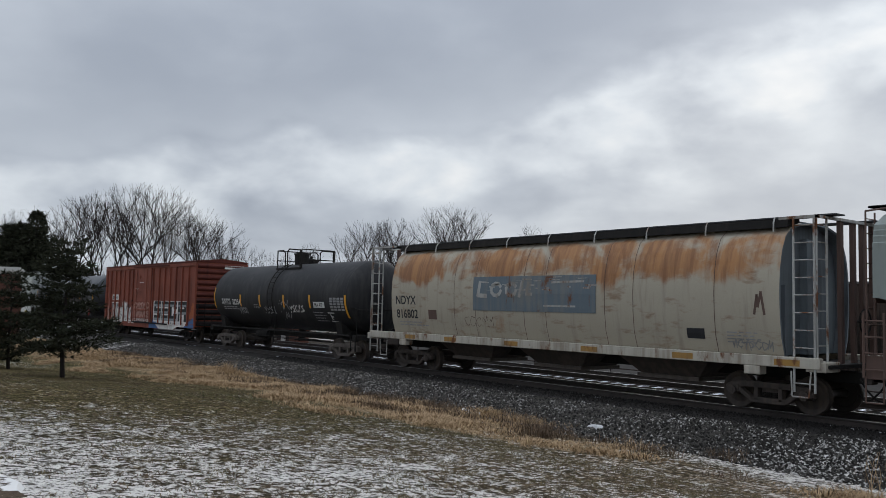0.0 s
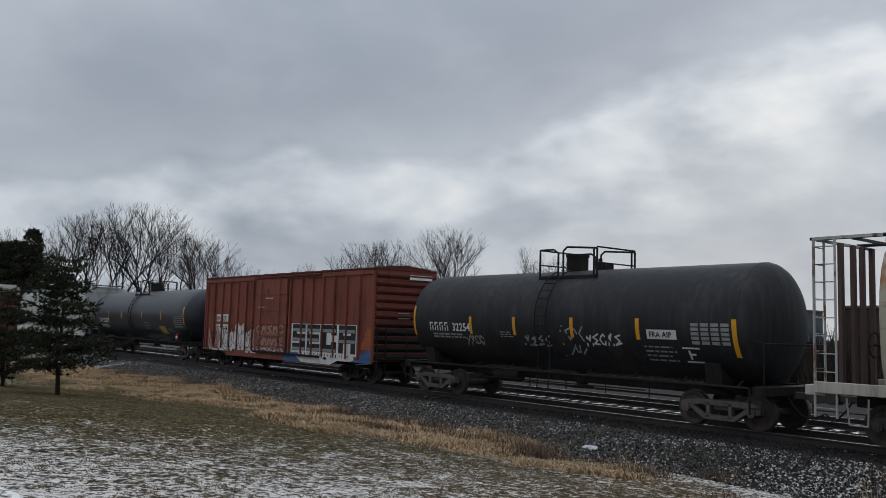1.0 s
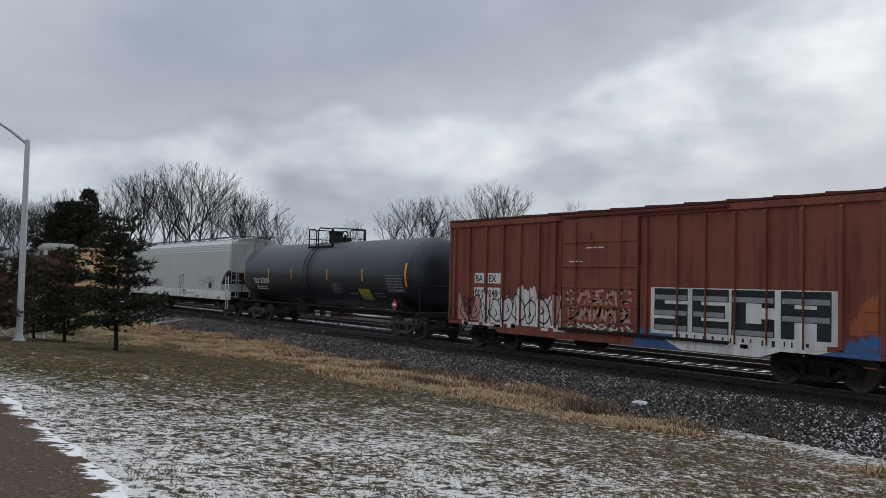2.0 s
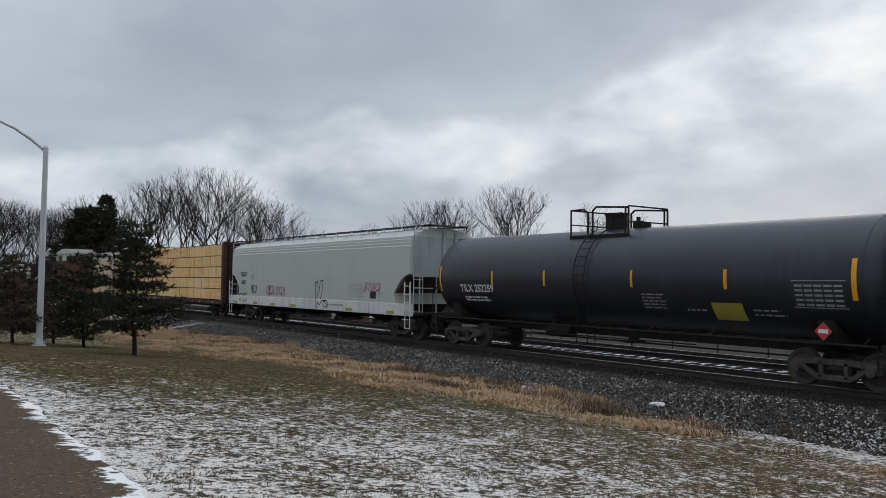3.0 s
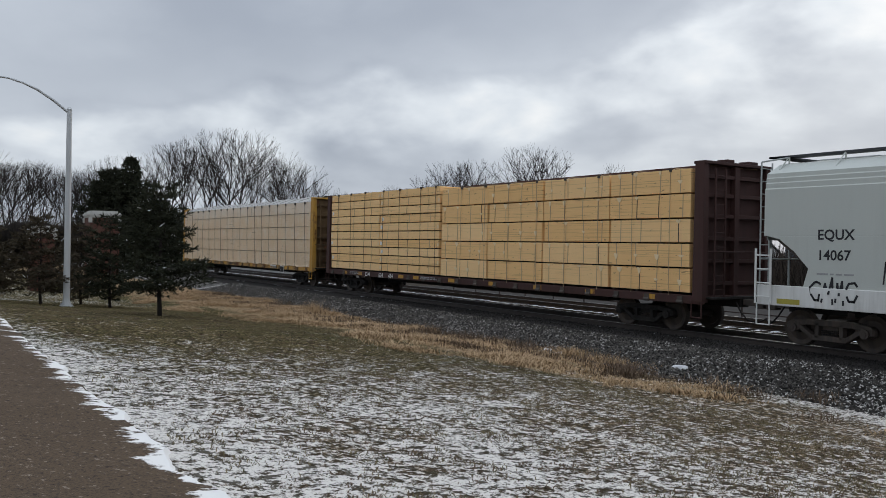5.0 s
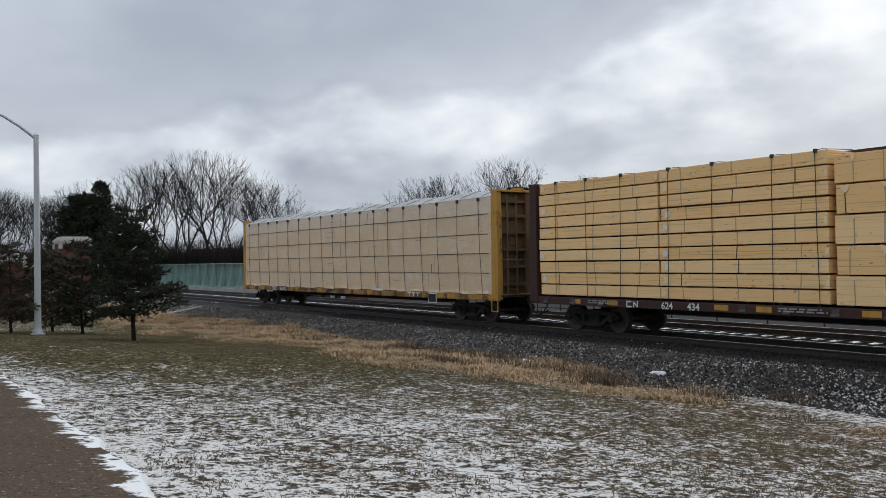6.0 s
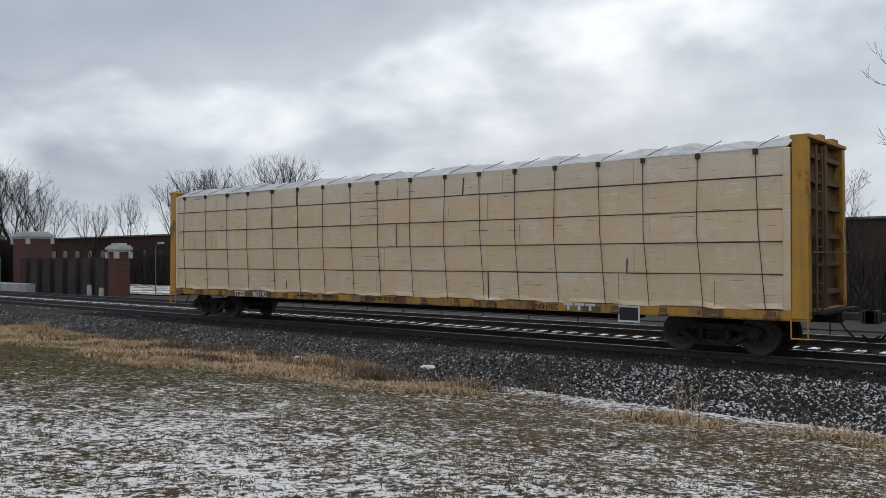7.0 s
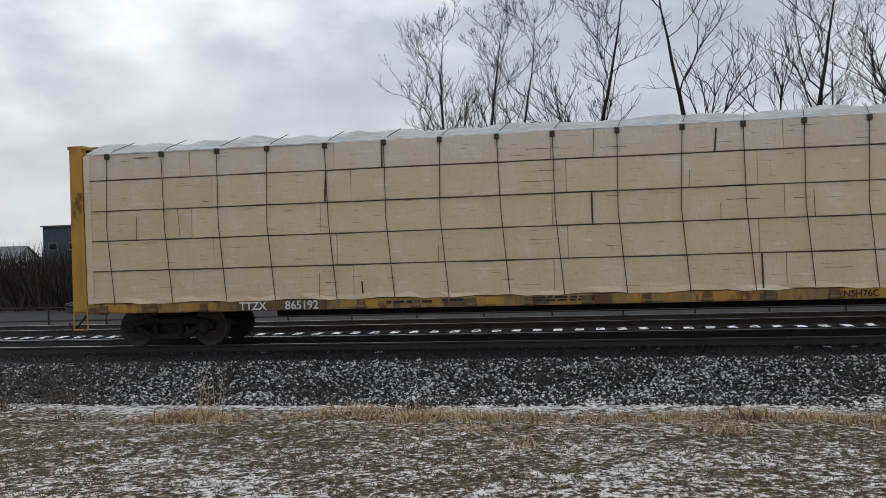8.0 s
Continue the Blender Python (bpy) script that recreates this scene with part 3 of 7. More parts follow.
def stroke(g, pts, w, face):
    """A brushed line on the surface."""
    for (xa, za), (xb, zb) in zip(pts, pts[1:]):
        d = Vector((xb - xa, zb - za))
        if d.length < 1e-6:
            continue
        d.normalize()
        e, s = d * w * 0.35, Vector((-d.y, d.x)) * w / 2
        quad = [(xa - e.x + s.x, za - e.y + s.y), (xa - e.x - s.x, za - e.y - s.y), (xb + e.x - s.x, zb + e.y - s.y), (xb + e.x + s.x, zb + e.y + s.y)]
        g.add([(x, face(x, z), z) for x, z in quad], [(0, 1, 2, 3)])
    return g


def scribble(g, rng, x0, x1, z0, z1, count, w, face):
    """Illegible spray-can letters: loops and slashes in a row."""
    step = (x1 - x0) / count
    for i in range(count):
        cx, cz, h = x0 + step * (i + 0.5), (z0 + z1) / 2, (z1 - z0) / 2
        kind = rng.randrange(3)
        if kind == 0:
            pts = [(cx - step * 0.4, cz - h), (cx - step * 0.2, cz + h * rng.uniform(0.6, 1)), (cx, cz - h * 0.2), (cx + step * 0.25, cz + h), (cx + step * 0.4, cz - h)]
        elif kind == 1:
            pts = [(cx + step * 0.42 * math.cos(a), cz + h * 0.9 * math.sin(a)) for a in [0.6 + k * 0.75 for k in range(8)]]
        else:
            pts = [(cx + step * 0.4, cz + h * 0.9), (cx - step * 0.3, cz + h * 0.6), (cx + step * 0.3, cz), (cx - step * 0.35, cz - h * 0.9), (cx + step * 0.4, cz - h * 0.6)]
        stroke(g, [(a + rng.uniform(-0.03, 0.03), b + rng.uniform(-0.04, 0.04)) for a, b in pts], w, face)
    return g


LETTER_STROKES = {
    "B": "0,0 0,1 .7,.95 .8,.7 .1,.52 .9,.4 .8,.05 0,0",
    "G": "1,.85 .5,1 0,.6 .2,.05 .8,0 1,.4 .5,.45", "I": ".5,0 .5,1|.2,1 .8,1|.2,0 .8,0",
    "K": "0,0 0,1|1,1 .1,.5 1,0", "S": "1,.9 .4,1 .1,.75 .8,.4 .7,.05 0,.1"}


def spray_letter(g, ch, x, z, w, h, width, face):
    """One hand-drawn letter of spray paint, w by h metres, its foot at (x, z)."""
    for line in LETTER_STROKES[ch].split("|"):
        pts = [tuple(float(v) for v in p.split(",")) for p in line.split()]
        stroke(g, [(x + a * w * 0.86 + (b - 0.5) * 0.3 * h, z + b * h + 0.12 * h * math.sin(9 * x + 4 * a)) for a, b in pts], width, face)
    return g


def text_bars(g, rng, x0, x1, z0, z1, rows, face, fill=0.6):
    """Small print too fine to read, as broken bars."""
    h = (z1 - z0) / rows
    for r in range(rows):
        x = x0
        end = x1 - rng.uniform(0, 0.25) * (x1 - x0)
        while x < end:
            w = rng.uniform(0.08, 0.3)
            patch(g, x, min(x + w, end), z1 - h * (r + fill), z1 - h * r, face)
            x += w + 0.05
    return g


# ---------------------------------------------------------------- railway cars
WHEEL_R = 0.42
CARS, WHEELSETS = [], []


def wheelset_mesh():
    g = Geo()
    for s in (-1, 1):
        prof = [(0.0, 0.10), (0.02, 0.10), (0.05, 0.12), (0.035, 0.30), (0.06, 0.34), (0.065, 0.42), (0.0, 0.425), (-0.055, 0.425),
                (-0.075, 0.445), (-0.085, 0.43), (-0.08, 0.34), (-0.04, 0.31), (-0.04, 0.12), (0.0, 0.10)]
        n = 36
        rings = []
        for i in range(n):
            a = 2 * math.pi * i / n
            rings.append([(r * math.cos(a), -s * 0.76 - s * o, r * math.sin(a)) for o, r in prof[:-1]])
        m = len(rings[0])
        vs = [p for r in rings for p in r]
        fs = [(i * m + k, i * m + (k + 1) % m, ((i + 1) % n) * m + (k + 1) % m, ((i + 1) % n) * m + k) for i in range(n) for k in range(m)]
        g.add(vs, fs)
    g.tube((0, -1.08, 0), (0, 1.08, 0), 0.085, 12)
    # cap screws on the axle ends turn with the wheel
    for s in (-1, 1):
        for i in range(3):
            a = i * 2.094
            g.tube((0.05 * math.cos(a), s * 1.08, 0.05 * math.sin(a)), (0.05 * math.cos(a), s * 1.10, 0.05 * math.sin(a)), 0.016, 6)
    me = g.mesh("wheelset", M["wheel"], True)
    recalc(me)
    me.set_sharp_from_angle(angle=radians(35))
    return me


WHEELSET = wheelset_mesh()


def side_frame(g, y):
    """Cast side frame of a three-piece truck with its two windows left open, built from bars."""
    w = 0.09
    outer = [(-1.08, 0.52), (-0.98, 0.60), (-0.55, 0.66), (0.55, 0.66), (0.98, 0.60), (1.08, 0.52)]
    for (xa, za), (xb, zb) in zip(outer, outer[1:]):
        g.loft([[(xa, y - w, za), (xa, y + w, za), (xa, y + w, za - 0.14), (xa, y - w, za - 0.14)],
                [(xb, y - w, zb), (xb, y + w, zb), (xb, y + w, zb - 0.14), (xb, y - w, zb - 0.14)]])
    lower = [(-0.80, 0.50), (-0.42, 0.24), (0.42, 0.24), (0.80, 0.50)]
    for (xa, za), (xb, zb) in zip(lower, lower[1:]):
        g.loft([[(xa, y - w, za + 0.06), (xa, y + w, za + 0.06), (xa, y + w, za - 0.07), (xa, y - w, za - 0.07)],
                [(xb, y - w, zb + 0.06), (xb, y + w, zb + 0.06), (xb, y + w, zb - 0.07), (xb, y - w, zb - 0.07)]])
    for x in (-0.30, 0.30):
        g.box(x - 0.05, x + 0.05, y - w, y + w, 0.22, 0.60)
    for x in (-0.89, 0.89):
        g.box(x - 0.15, x + 0.15, y - w - 0.02, y + w + 0.02, 0.38, 0.57)


def truck(car, x, mat):
    """Truck at x along the car: frame, springs, bearing caps and two turning wheelsets."""
    g = Geo()
    for y in (-1.0, 1.0):
        side_frame(g, y)
    g.box(-0.20, 0.20, -1.0, 1.0, 0.42, 0.66)
    g.tube((0, 0, 0.62), (0, 0, 0.80), 0.2, 12)
    for xx in (-0.55, 0.55):
        g.box(xx - 0.05, xx + 0.05, -0.85, 0.85, 0.40, 0.50)
    t = part("truck", g, mat, car, "cast steel three-piece truck", bevel=0.015)
    t.location = (x, 0, 0)
    sp = Geo()
    for y in (-1.0, 1.0):
        for xx in (-0.15, 0.0, 0.15):
            for k in range(4):
                sp.tube((xx, y - 0.01, 0.27 + k * 0.045), (xx, y - 0.01, 0.29 + k * 0.045), 0.065, 10)
    part("spring", sp, M["under"], t)
    for y in (-1.12, 1.12):
        for xx in (-0.89, 0.89):
            part("bearing_cap", Geo().tube((xx, y, 0.43), (xx, y * 1.05, 0.43), 0.11, 14).tube((xx, y * 1.05, 0.43), (xx, y * 1.065, 0.43), 0.06, 10), mat, t, bevel=0.008)
    for xx in (-0.89, 0.89):
        w = new("wheelset", WHEELSET)
        w.parent = t
        w.location = (xx, 0, WHEEL_R)
        WHEELSETS.append((w, xx))
    return t


def coupler(car, x, s):
    """Coupler and air hose at the end x; s is +1 or -1, the way it points."""
    g = Geo()
    xs = sorted((x, x + s * 0.45))
    g.box(*xs, -0.08, 0.08, 0.78, 0.94)
    xs = sorted((x + s * 0.42, x + s * 0.68))
    g.box(*xs, -0.16, 0.13, 0.72, 1.0)
    g.box(*sorted((x + s * 0.66, x + s * 0.78)), -0.16, -0.03, 0.74, 0.98)
    part("coupler", g, M["truck"], car, bevel=0.02)
    h = [(x, -0.35, 0.85), (x + s * 0.15, -0.36, 0.62), (x + s * 0.35, -0.34, 0.42), (x + s * 0.55, -0.2, 0.36), (x + s * 0.75, -0.05, 0.48)]
    part("air_hose", Geo().pipe(h, 0.022, 6), M["under"], car)


def ladder(g, x0, x1, y0, y1, z0, z1, rungs, r=0.018, rail=0.028):
    g.tube((x0, y0, z0), (x0, y0, z1), rail, 6)
    g.tube((x1, y1, z0), (x1, y1, z1), rail, 6)
    for i in range(rungs):
        z = z0 + (z1 - z0) * (i + 0.5) / rungs
        g.tube((x0, y0, z), (x1, y1, z), r, 5)


def new_car(name, label, centre, truck_at, truck_mat, length):
    """An empty car: its base at the rails, trucks, centre sill, couplers, brake rigging."""
    car = thing(name, label, "railway car", group="freight train")
    CARS.append((car, centre))
    for s in (-1, 1):
        truck(car, s * truck_at, truck_mat)
        coupler(car, s * length / 2, s)
    part("centre_sill", Geo().box(-length / 2, length / 2, -0.17, 0.17, 0.72, 0.98), M["under"], car, bevel=0.01)
    return car


# -------------------- tank cars
def tank_car(name, label, centre, half, radius, zc, truck_at, truck_mat, paint_mat, bars, plat, man):
    car = new_car(name, label, centre, truck_at, truck_mat, 2 * half + 1.3)
    n, rings = 64, []
    prof = [(-half - 0.62 * math.sin(a), radius * max(math.cos(a), 0.02)) for a in [math.pi / 2 * k / 8 for k in range(8, 0, -1)]]
    prof += [(-half + 2 * half * k / 12, radius) for k in range(13)]
    prof += [(half + 0.62 * math.sin(a), radius * max(math.cos(a), 0.02)) for a in [math.pi / 2 * k / 8 for k in range(1, 9)]]
    for x, r in prof:
        rings.append([(x, -r * math.cos(2 * math.pi * i / n), zc + r * math.sin(2 * math.pi * i / n)) for i in range(n)])
    part("tank", Geo().loft(rings), paint_mat, car, smooth=True)
    seam = Geo()
    for x in (-half, half):
        rr = radius + 0.004
        seam.loft([[(x + dx, -rr * math.cos(2 * math.pi * i / n), zc + rr * math.sin(2 * math.pi * i / n)) for i in range(n)] for dx in (-0.02, 0.02)], cap=False)
    part("weld_seam", seam, paint_mat, car)

    def face(x, z, off=0.006):
        return -(math.sqrt(max(radius ** 2 - (z - zc) ** 2, 0.01)) + off)

    for i, (x, w, z0, z1) in enumerate(bars):
        part("reflective_strip", patch(Geo(), x - w / 2, x + w / 2, z0, z1, lambda a, b: face(a, b, 0.01), 1, 8), M["amber"], car, "amber reflective strip")
    # saddles, stub bolsters and the walkway pipe along the bottom
    for s in (-1, 1):
        g = Geo()
        g.prism_x([(-1.25, 0.98), (-1.36, 1.55), (-0.9, 1.2), (0, 1.02), (0.9, 1.2), (1.36, 1.55), (1.25, 0.98), (0.4, 0.78), (-0.4, 0.78)], s * truck_at - 0.22, s * truck_at + 0.22)
        part("saddle", g, M["under"], car, bevel=0.01)
        e = s * (half + 0.35)
        g = Geo().box(min(e, e + s * 0.35), max(e, e + s * 0.35), -1.35, 1.35, 0.86, 1.06)
        part("end_platform", g, M["under"], car, bevel=0.01)
        g = Geo()
        for y in (-1.35, 1.35):
            g.pipe([(e + s * 0.3, y, 1.0), (e + s * 0.3, y, 2.05), (e + s * 0.1, y * 0.97, 2.1), (e - s * 0.3, y * 0.98, 2.1)], 0.018)
        g.tube((e + s * 0.3, -1.35, 2.05), (e + s * 0.3, 1.35, 2.05), 0.018)
        part("handrail", g, M["under"], car)
        g = Geo()
        ladder(g, e - s * 0.05, e + s * 0.28, -1.38, -1.38, 0.42, 1.0, 2)
        part("sill_step", g, M["under"], car)
    g = Geo()
    for y in (-1.42, 1.42):
        g.tube((-half - 0.3, y, 1.02), (half + 0.3, y, 1.02), 0.03, 8)
        for k in range(9):
            x = -half + 2 * half * k / 8
            g.tube((x, y, 1.02), (x, y * 0.80, 1.18), 0.018, 5)
    part("side_rail", g, M["under"], car)
    # bottom outlet, brake cylinder, reservoir and rods
    part("bottom_outlet", Geo().tube((0.2, 0, 1.1), (0.2, 0, 0.55), 0.17, 14).box(-0.05, 0.45, -0.25, 0.25, 0.55, 0.62), M["under"], car, bevel=0.01)
    part("brake_reservoir", Geo().tube((-2.9, -0.6, 0.78), (-1.8, -0.6, 0.78), 0.19, 14), M["under"], car, smooth=True)
    part("brake_rod", Geo().tube((-truck_at + 1.3, -0.3, 0.62), (truck_at - 1.3, -0.35, 0.6), 0.02).tube((-3.4, -0.9, 0.7), (3.2, -0.9, 0.72), 0.018), M["under"], car)
    # top platform with its railing and valve housing
    x0, x1 = plat
    top = zc + radius
    cx = man + 0.25
    part("manway", Geo().tube((cx - 0.25, 0, top - 0.1), (cx - 0.25, 0, top + 0.42), 0.33, 18).tube((cx - 0.25, 0, top + 0.42), (cx - 0.25, 0, top + 0.5), 0.36, 18)
         .tube((cx + 0.65, 0, top - 0.05), (cx + 0.65, 0, top + 0.22), 0.16, 12).tube((cx + 0.65, 0, top + 0.22), (cx + 0.65, 0, top + 0.34), 0.06, 8)
         .tube((cx + 1.0, 0, top - 0.05), (cx + 1.0, 0, top + 0.16), 0.12, 12), M["under"], car, smooth=True)
    g = Geo()
    for y in (-0.66, 0.66):
        g.box(x0, x1, y - 0.24, y + 0.24, top - 0.26, top - 0.23)
        g.box(x0, x1, y - 0.25, y - 0.22, top - 0.30, top - 0.2)
    part("platform", g, M["under"], car)
    g = Geo()
    zr = top + 0.60
    xm = max(x0 + 0.95, x1 - 1.85)
    for y in (-0.85, 0.85):
        g.pipe([(x0, y, top - 0.25), (x0, y, zr), (x0 + 0.55, y, zr), (x0 + 0.75, y, zr - 0.12), (x0 + 0.75, y, top - 0.25)], 0.03)
        g.pipe([(x1, y, top - 0.25), (x1, y, zr - 0.04), (xm + 0.15, y, zr + 0.05), (xm, y, zr - 0.06), (xm, y, top - 0.25)], 0.03)
        g.tube((x1 - 0.12, y, zr - 0.04), (x1 - 0.12, y, top - 0.25), 0.03)
    for x in (x0, x1):
        g.tube((x, -0.85, zr), (x, 0.85, zr), 0.026)
        g.tube((x, -0.85, top + 0.15), (x, 0.85, top + 0.15), 0.022)
    part("safety_railing", g, M["under"], car)
    g = Geo()
    for x in (cx - 0.5, cx - 0.05):
        pts = [(x, -(radius + 0.08) * math.cos(a), zc + (radius + 0.08) * math.sin(a)) for a in [-0.55 + 0.16 * k for k in range(12)]]
        g.pipe([(x, -1.42, 0.5)] + pts, 0.02, 5)
    for k in range(9):
        a = -0.45 + 0.17 * k
        g.tube((cx - 0.5, -(radius + 0.08) * math.cos(a), zc + (radius + 0.08) * math.sin(a)), (cx - 0.05, -(radius + 0.08) * math.cos(a), zc + (radius + 0.08) * math.sin(a)), 0.014, 5)
    part("side_ladder", g, M["under"], car)
    return car, face


def gatx():
    bars = [(-6.22, 0.10, 1.95, 2.95), (-3.25, 0.12, 2.05, 2.6), (-1.25, 0.12, 2.05, 2.6), (1.08, 0.12, 2.05, 2.6), (3.37, 0.12, 2.05, 2.6), (6.18, 0.13, 1.7, 2.6)]
    car, face = tank_car("tank_car", "matt black tank car with amber strips, white stencils and chalky graffiti", 34.32, 6.2, 1.5, 2.55, 5.5, M["truck_pale"], M["tank_g"], bars, (-0.8, 1.45), -0.05)
    rng = random.Random(5)
    # owner's mark as plain blocks, then the fleet number
    g = Geo()
    for i in range(4):
        x = -5.35 + i * 0.26
        stroke(g, [(x, 2.14), (x, 2.38), (x + 0.13, 2.38)], 0.05, face)
        stroke(g, [(x + 0.13, 2.14), (x + 0.13, 2.28)], 0.05, face)
    part("owner_mark", g, M["white"], car, "white block mark")
    part("lettering", text_geo("32254", 0.36, -4.2, 2.13, face), M["white"], car, "white stencilled number 32254")
    part("small_print", text_bars(Geo(), rng, -5.25, -3.4, 1.86, 2.04, 2, face), M["grey_txt"], car)
    g = patch(Geo(), 3.65, 4.55, 2.08, 2.32, face)
    part("sign_board", g, M["white"], car, "white panel")
    part("lettering", text_geo("FRA AIP", 0.2, 3.72, 2.13, lambda x, z: face(x, z, 0.012)), M["black"], car)
    g = Geo()
    for r in range(5):
        for c in range(4):
            patch(g, 4.98 + c * 0.28, 5.2 + c * 0.28, 1.98 + r * 0.11, 2.06 + r * 0.11, face)
    part("test_panel", g, M["grey_txt"], car)
    g = Geo()
    for a, b, c, d in ((4.65, 5.15, 1.52, 1.56), (4.65, 5.15, 1.86, 1.9), (4.65, 4.69, 1.52, 1.9), (5.11, 5.15, 1.52, 1.9), (4.8, 4.86, 1.6, 1.82), (4.8, 5.0, 1.7, 1.75)):
        patch(g, a, b, c, d, face)
    part("stencil_box", g, M["white"], car)
    part("small_print", text_bars(Geo(), rng, 3.5, 4.5, 1.45, 1.9, 4, face, 0.35), M["grey_txt"], car)
    part("small_print", text_bars(Geo(), rng, -1.9, -1.3, 1.95, 2.15, 3, face, 0.4), M["grey_txt"], car)
    part("graffiti", scribble(Geo(), random.Random(8), 1.55, 2.8, 1.85, 2.15, 5, 0.045, face), M["white"], car, "white marker scrawl")
    part("graffiti", scribble(Geo(), random.Random(2), 0.55, 1.5, 1.55, 2.35, 4, 0.05, face), M["grey_txt"], car)
    part("graffiti", scribble(Geo(), random.Random(3), -0.9, 0.2, 1.75, 2.05, 4, 0.05, face), M["grey_txt"], car)
    part("graffiti", scribble(Geo(), random.Random(4), -3.6, -2.7, 1.7, 2.0, 4, 0.05, face), M["grey_txt"], car)


def tilx():
    bars = [(-7.95, 0.09, 1.98, 2.9), (-4.85, 0.09, 2.22, 2.70), (-2.2, 0.09, 2.22, 2.70), (1.45, 0.09, 2.22, 2.70), (4.55, 0.10, 2.2, 2.70), (7.85, 0.12, 2.0, 2.92)]
    car, face = tank_car("tank_car", "satin black tank car with white lettering and a yellow panel", -0.55, 8.0, 1.5, 2.5, 7.12, M["truck"], M["tank_t"], bars, (-1.67, 0.74), -0.55)
    rng = random.Random(15)
    part("lettering", text_geo("TILX 252259", 0.36, -6.75, 1.98, face), M["white"], car, "white stencilled mark and number")
    part("small_print", text_bars(Geo(), rng, -6.6, -4.9, 1.62, 1.82, 2, face), M["white"], car)
    part("yellow_panel", patch(Geo(), 4.02, 4.94, 1.42, 1.86, face, 1, 10), M["placard_y"], car, "faded yellow panel")
    g = Geo()
    for r in range(5):
        for c in range(5):
            patch(g, 6.42 + c * 0.24, 6.62 + c * 0.24, 1.85 + r * 0.11, 1.9 + r * 0.11, face)
    for z in (1.8, 2.42):
        patch(g, 6.35, 7.65, z, z + 0.02, face)
    for x in (6.35, 7.63):
        patch(g, x, x + 0.02, 1.8, 2.44, face)
    part("test_panel", g, M["grey_txt"], car)
    part("small_print", text_bars(Geo(), rng, 1.75, 2.6, 1.6, 2.05, 5, face, 0.4), M["grey_txt"], car)
    part("small_print", text_bars(Geo(), rng, 3.2, 4.0, 1.55, 1.68, 1, face, 0.4), M["grey_txt"], car)
    part("small_print", text_bars(Geo(), rng, 5.2, 6.1, 1.5, 1.72, 2, face, 0.35), M["grey_txt"], car)
    dy = -1.52
    part("placard_bracket", Geo().box(7.12, 7.18, dy + 0.011, -1.0, 1.26, 1.34), M["under"], car)
    d = Geo().add([(7.15 - 0.21, dy, 1.3), (7.15, dy, 1.09), (7.15 + 0.21, dy, 1.3), (7.15, dy, 1.51), (7.15 - 0.21, dy + 0.01, 1.3), (7.15, dy + 0.01, 1.09), (7.15 + 0.21, dy + 0.01, 1.3), (7.15, dy + 0.01, 1.51)],
                  [(0, 1, 2, 3), (7, 6, 5, 4), (0, 4, 5, 1), (1, 5, 6, 2), (2, 6, 7, 3), (3, 7, 4, 0)])
    pl = part("placard", d, M["red"], car, "red diamond placard")
    part("placard_band", Geo().box(7.03, 7.27, dy - 0.004, dy - 0.002, 1.255, 1.345), M["white"], pl)
    return car


# -------------------- boxcar
def smooth_step(a, b, v):
    k = min(1.0, max(0.0, (v - a) / (b - a)))
    return k * k * (3 - 2 * k)


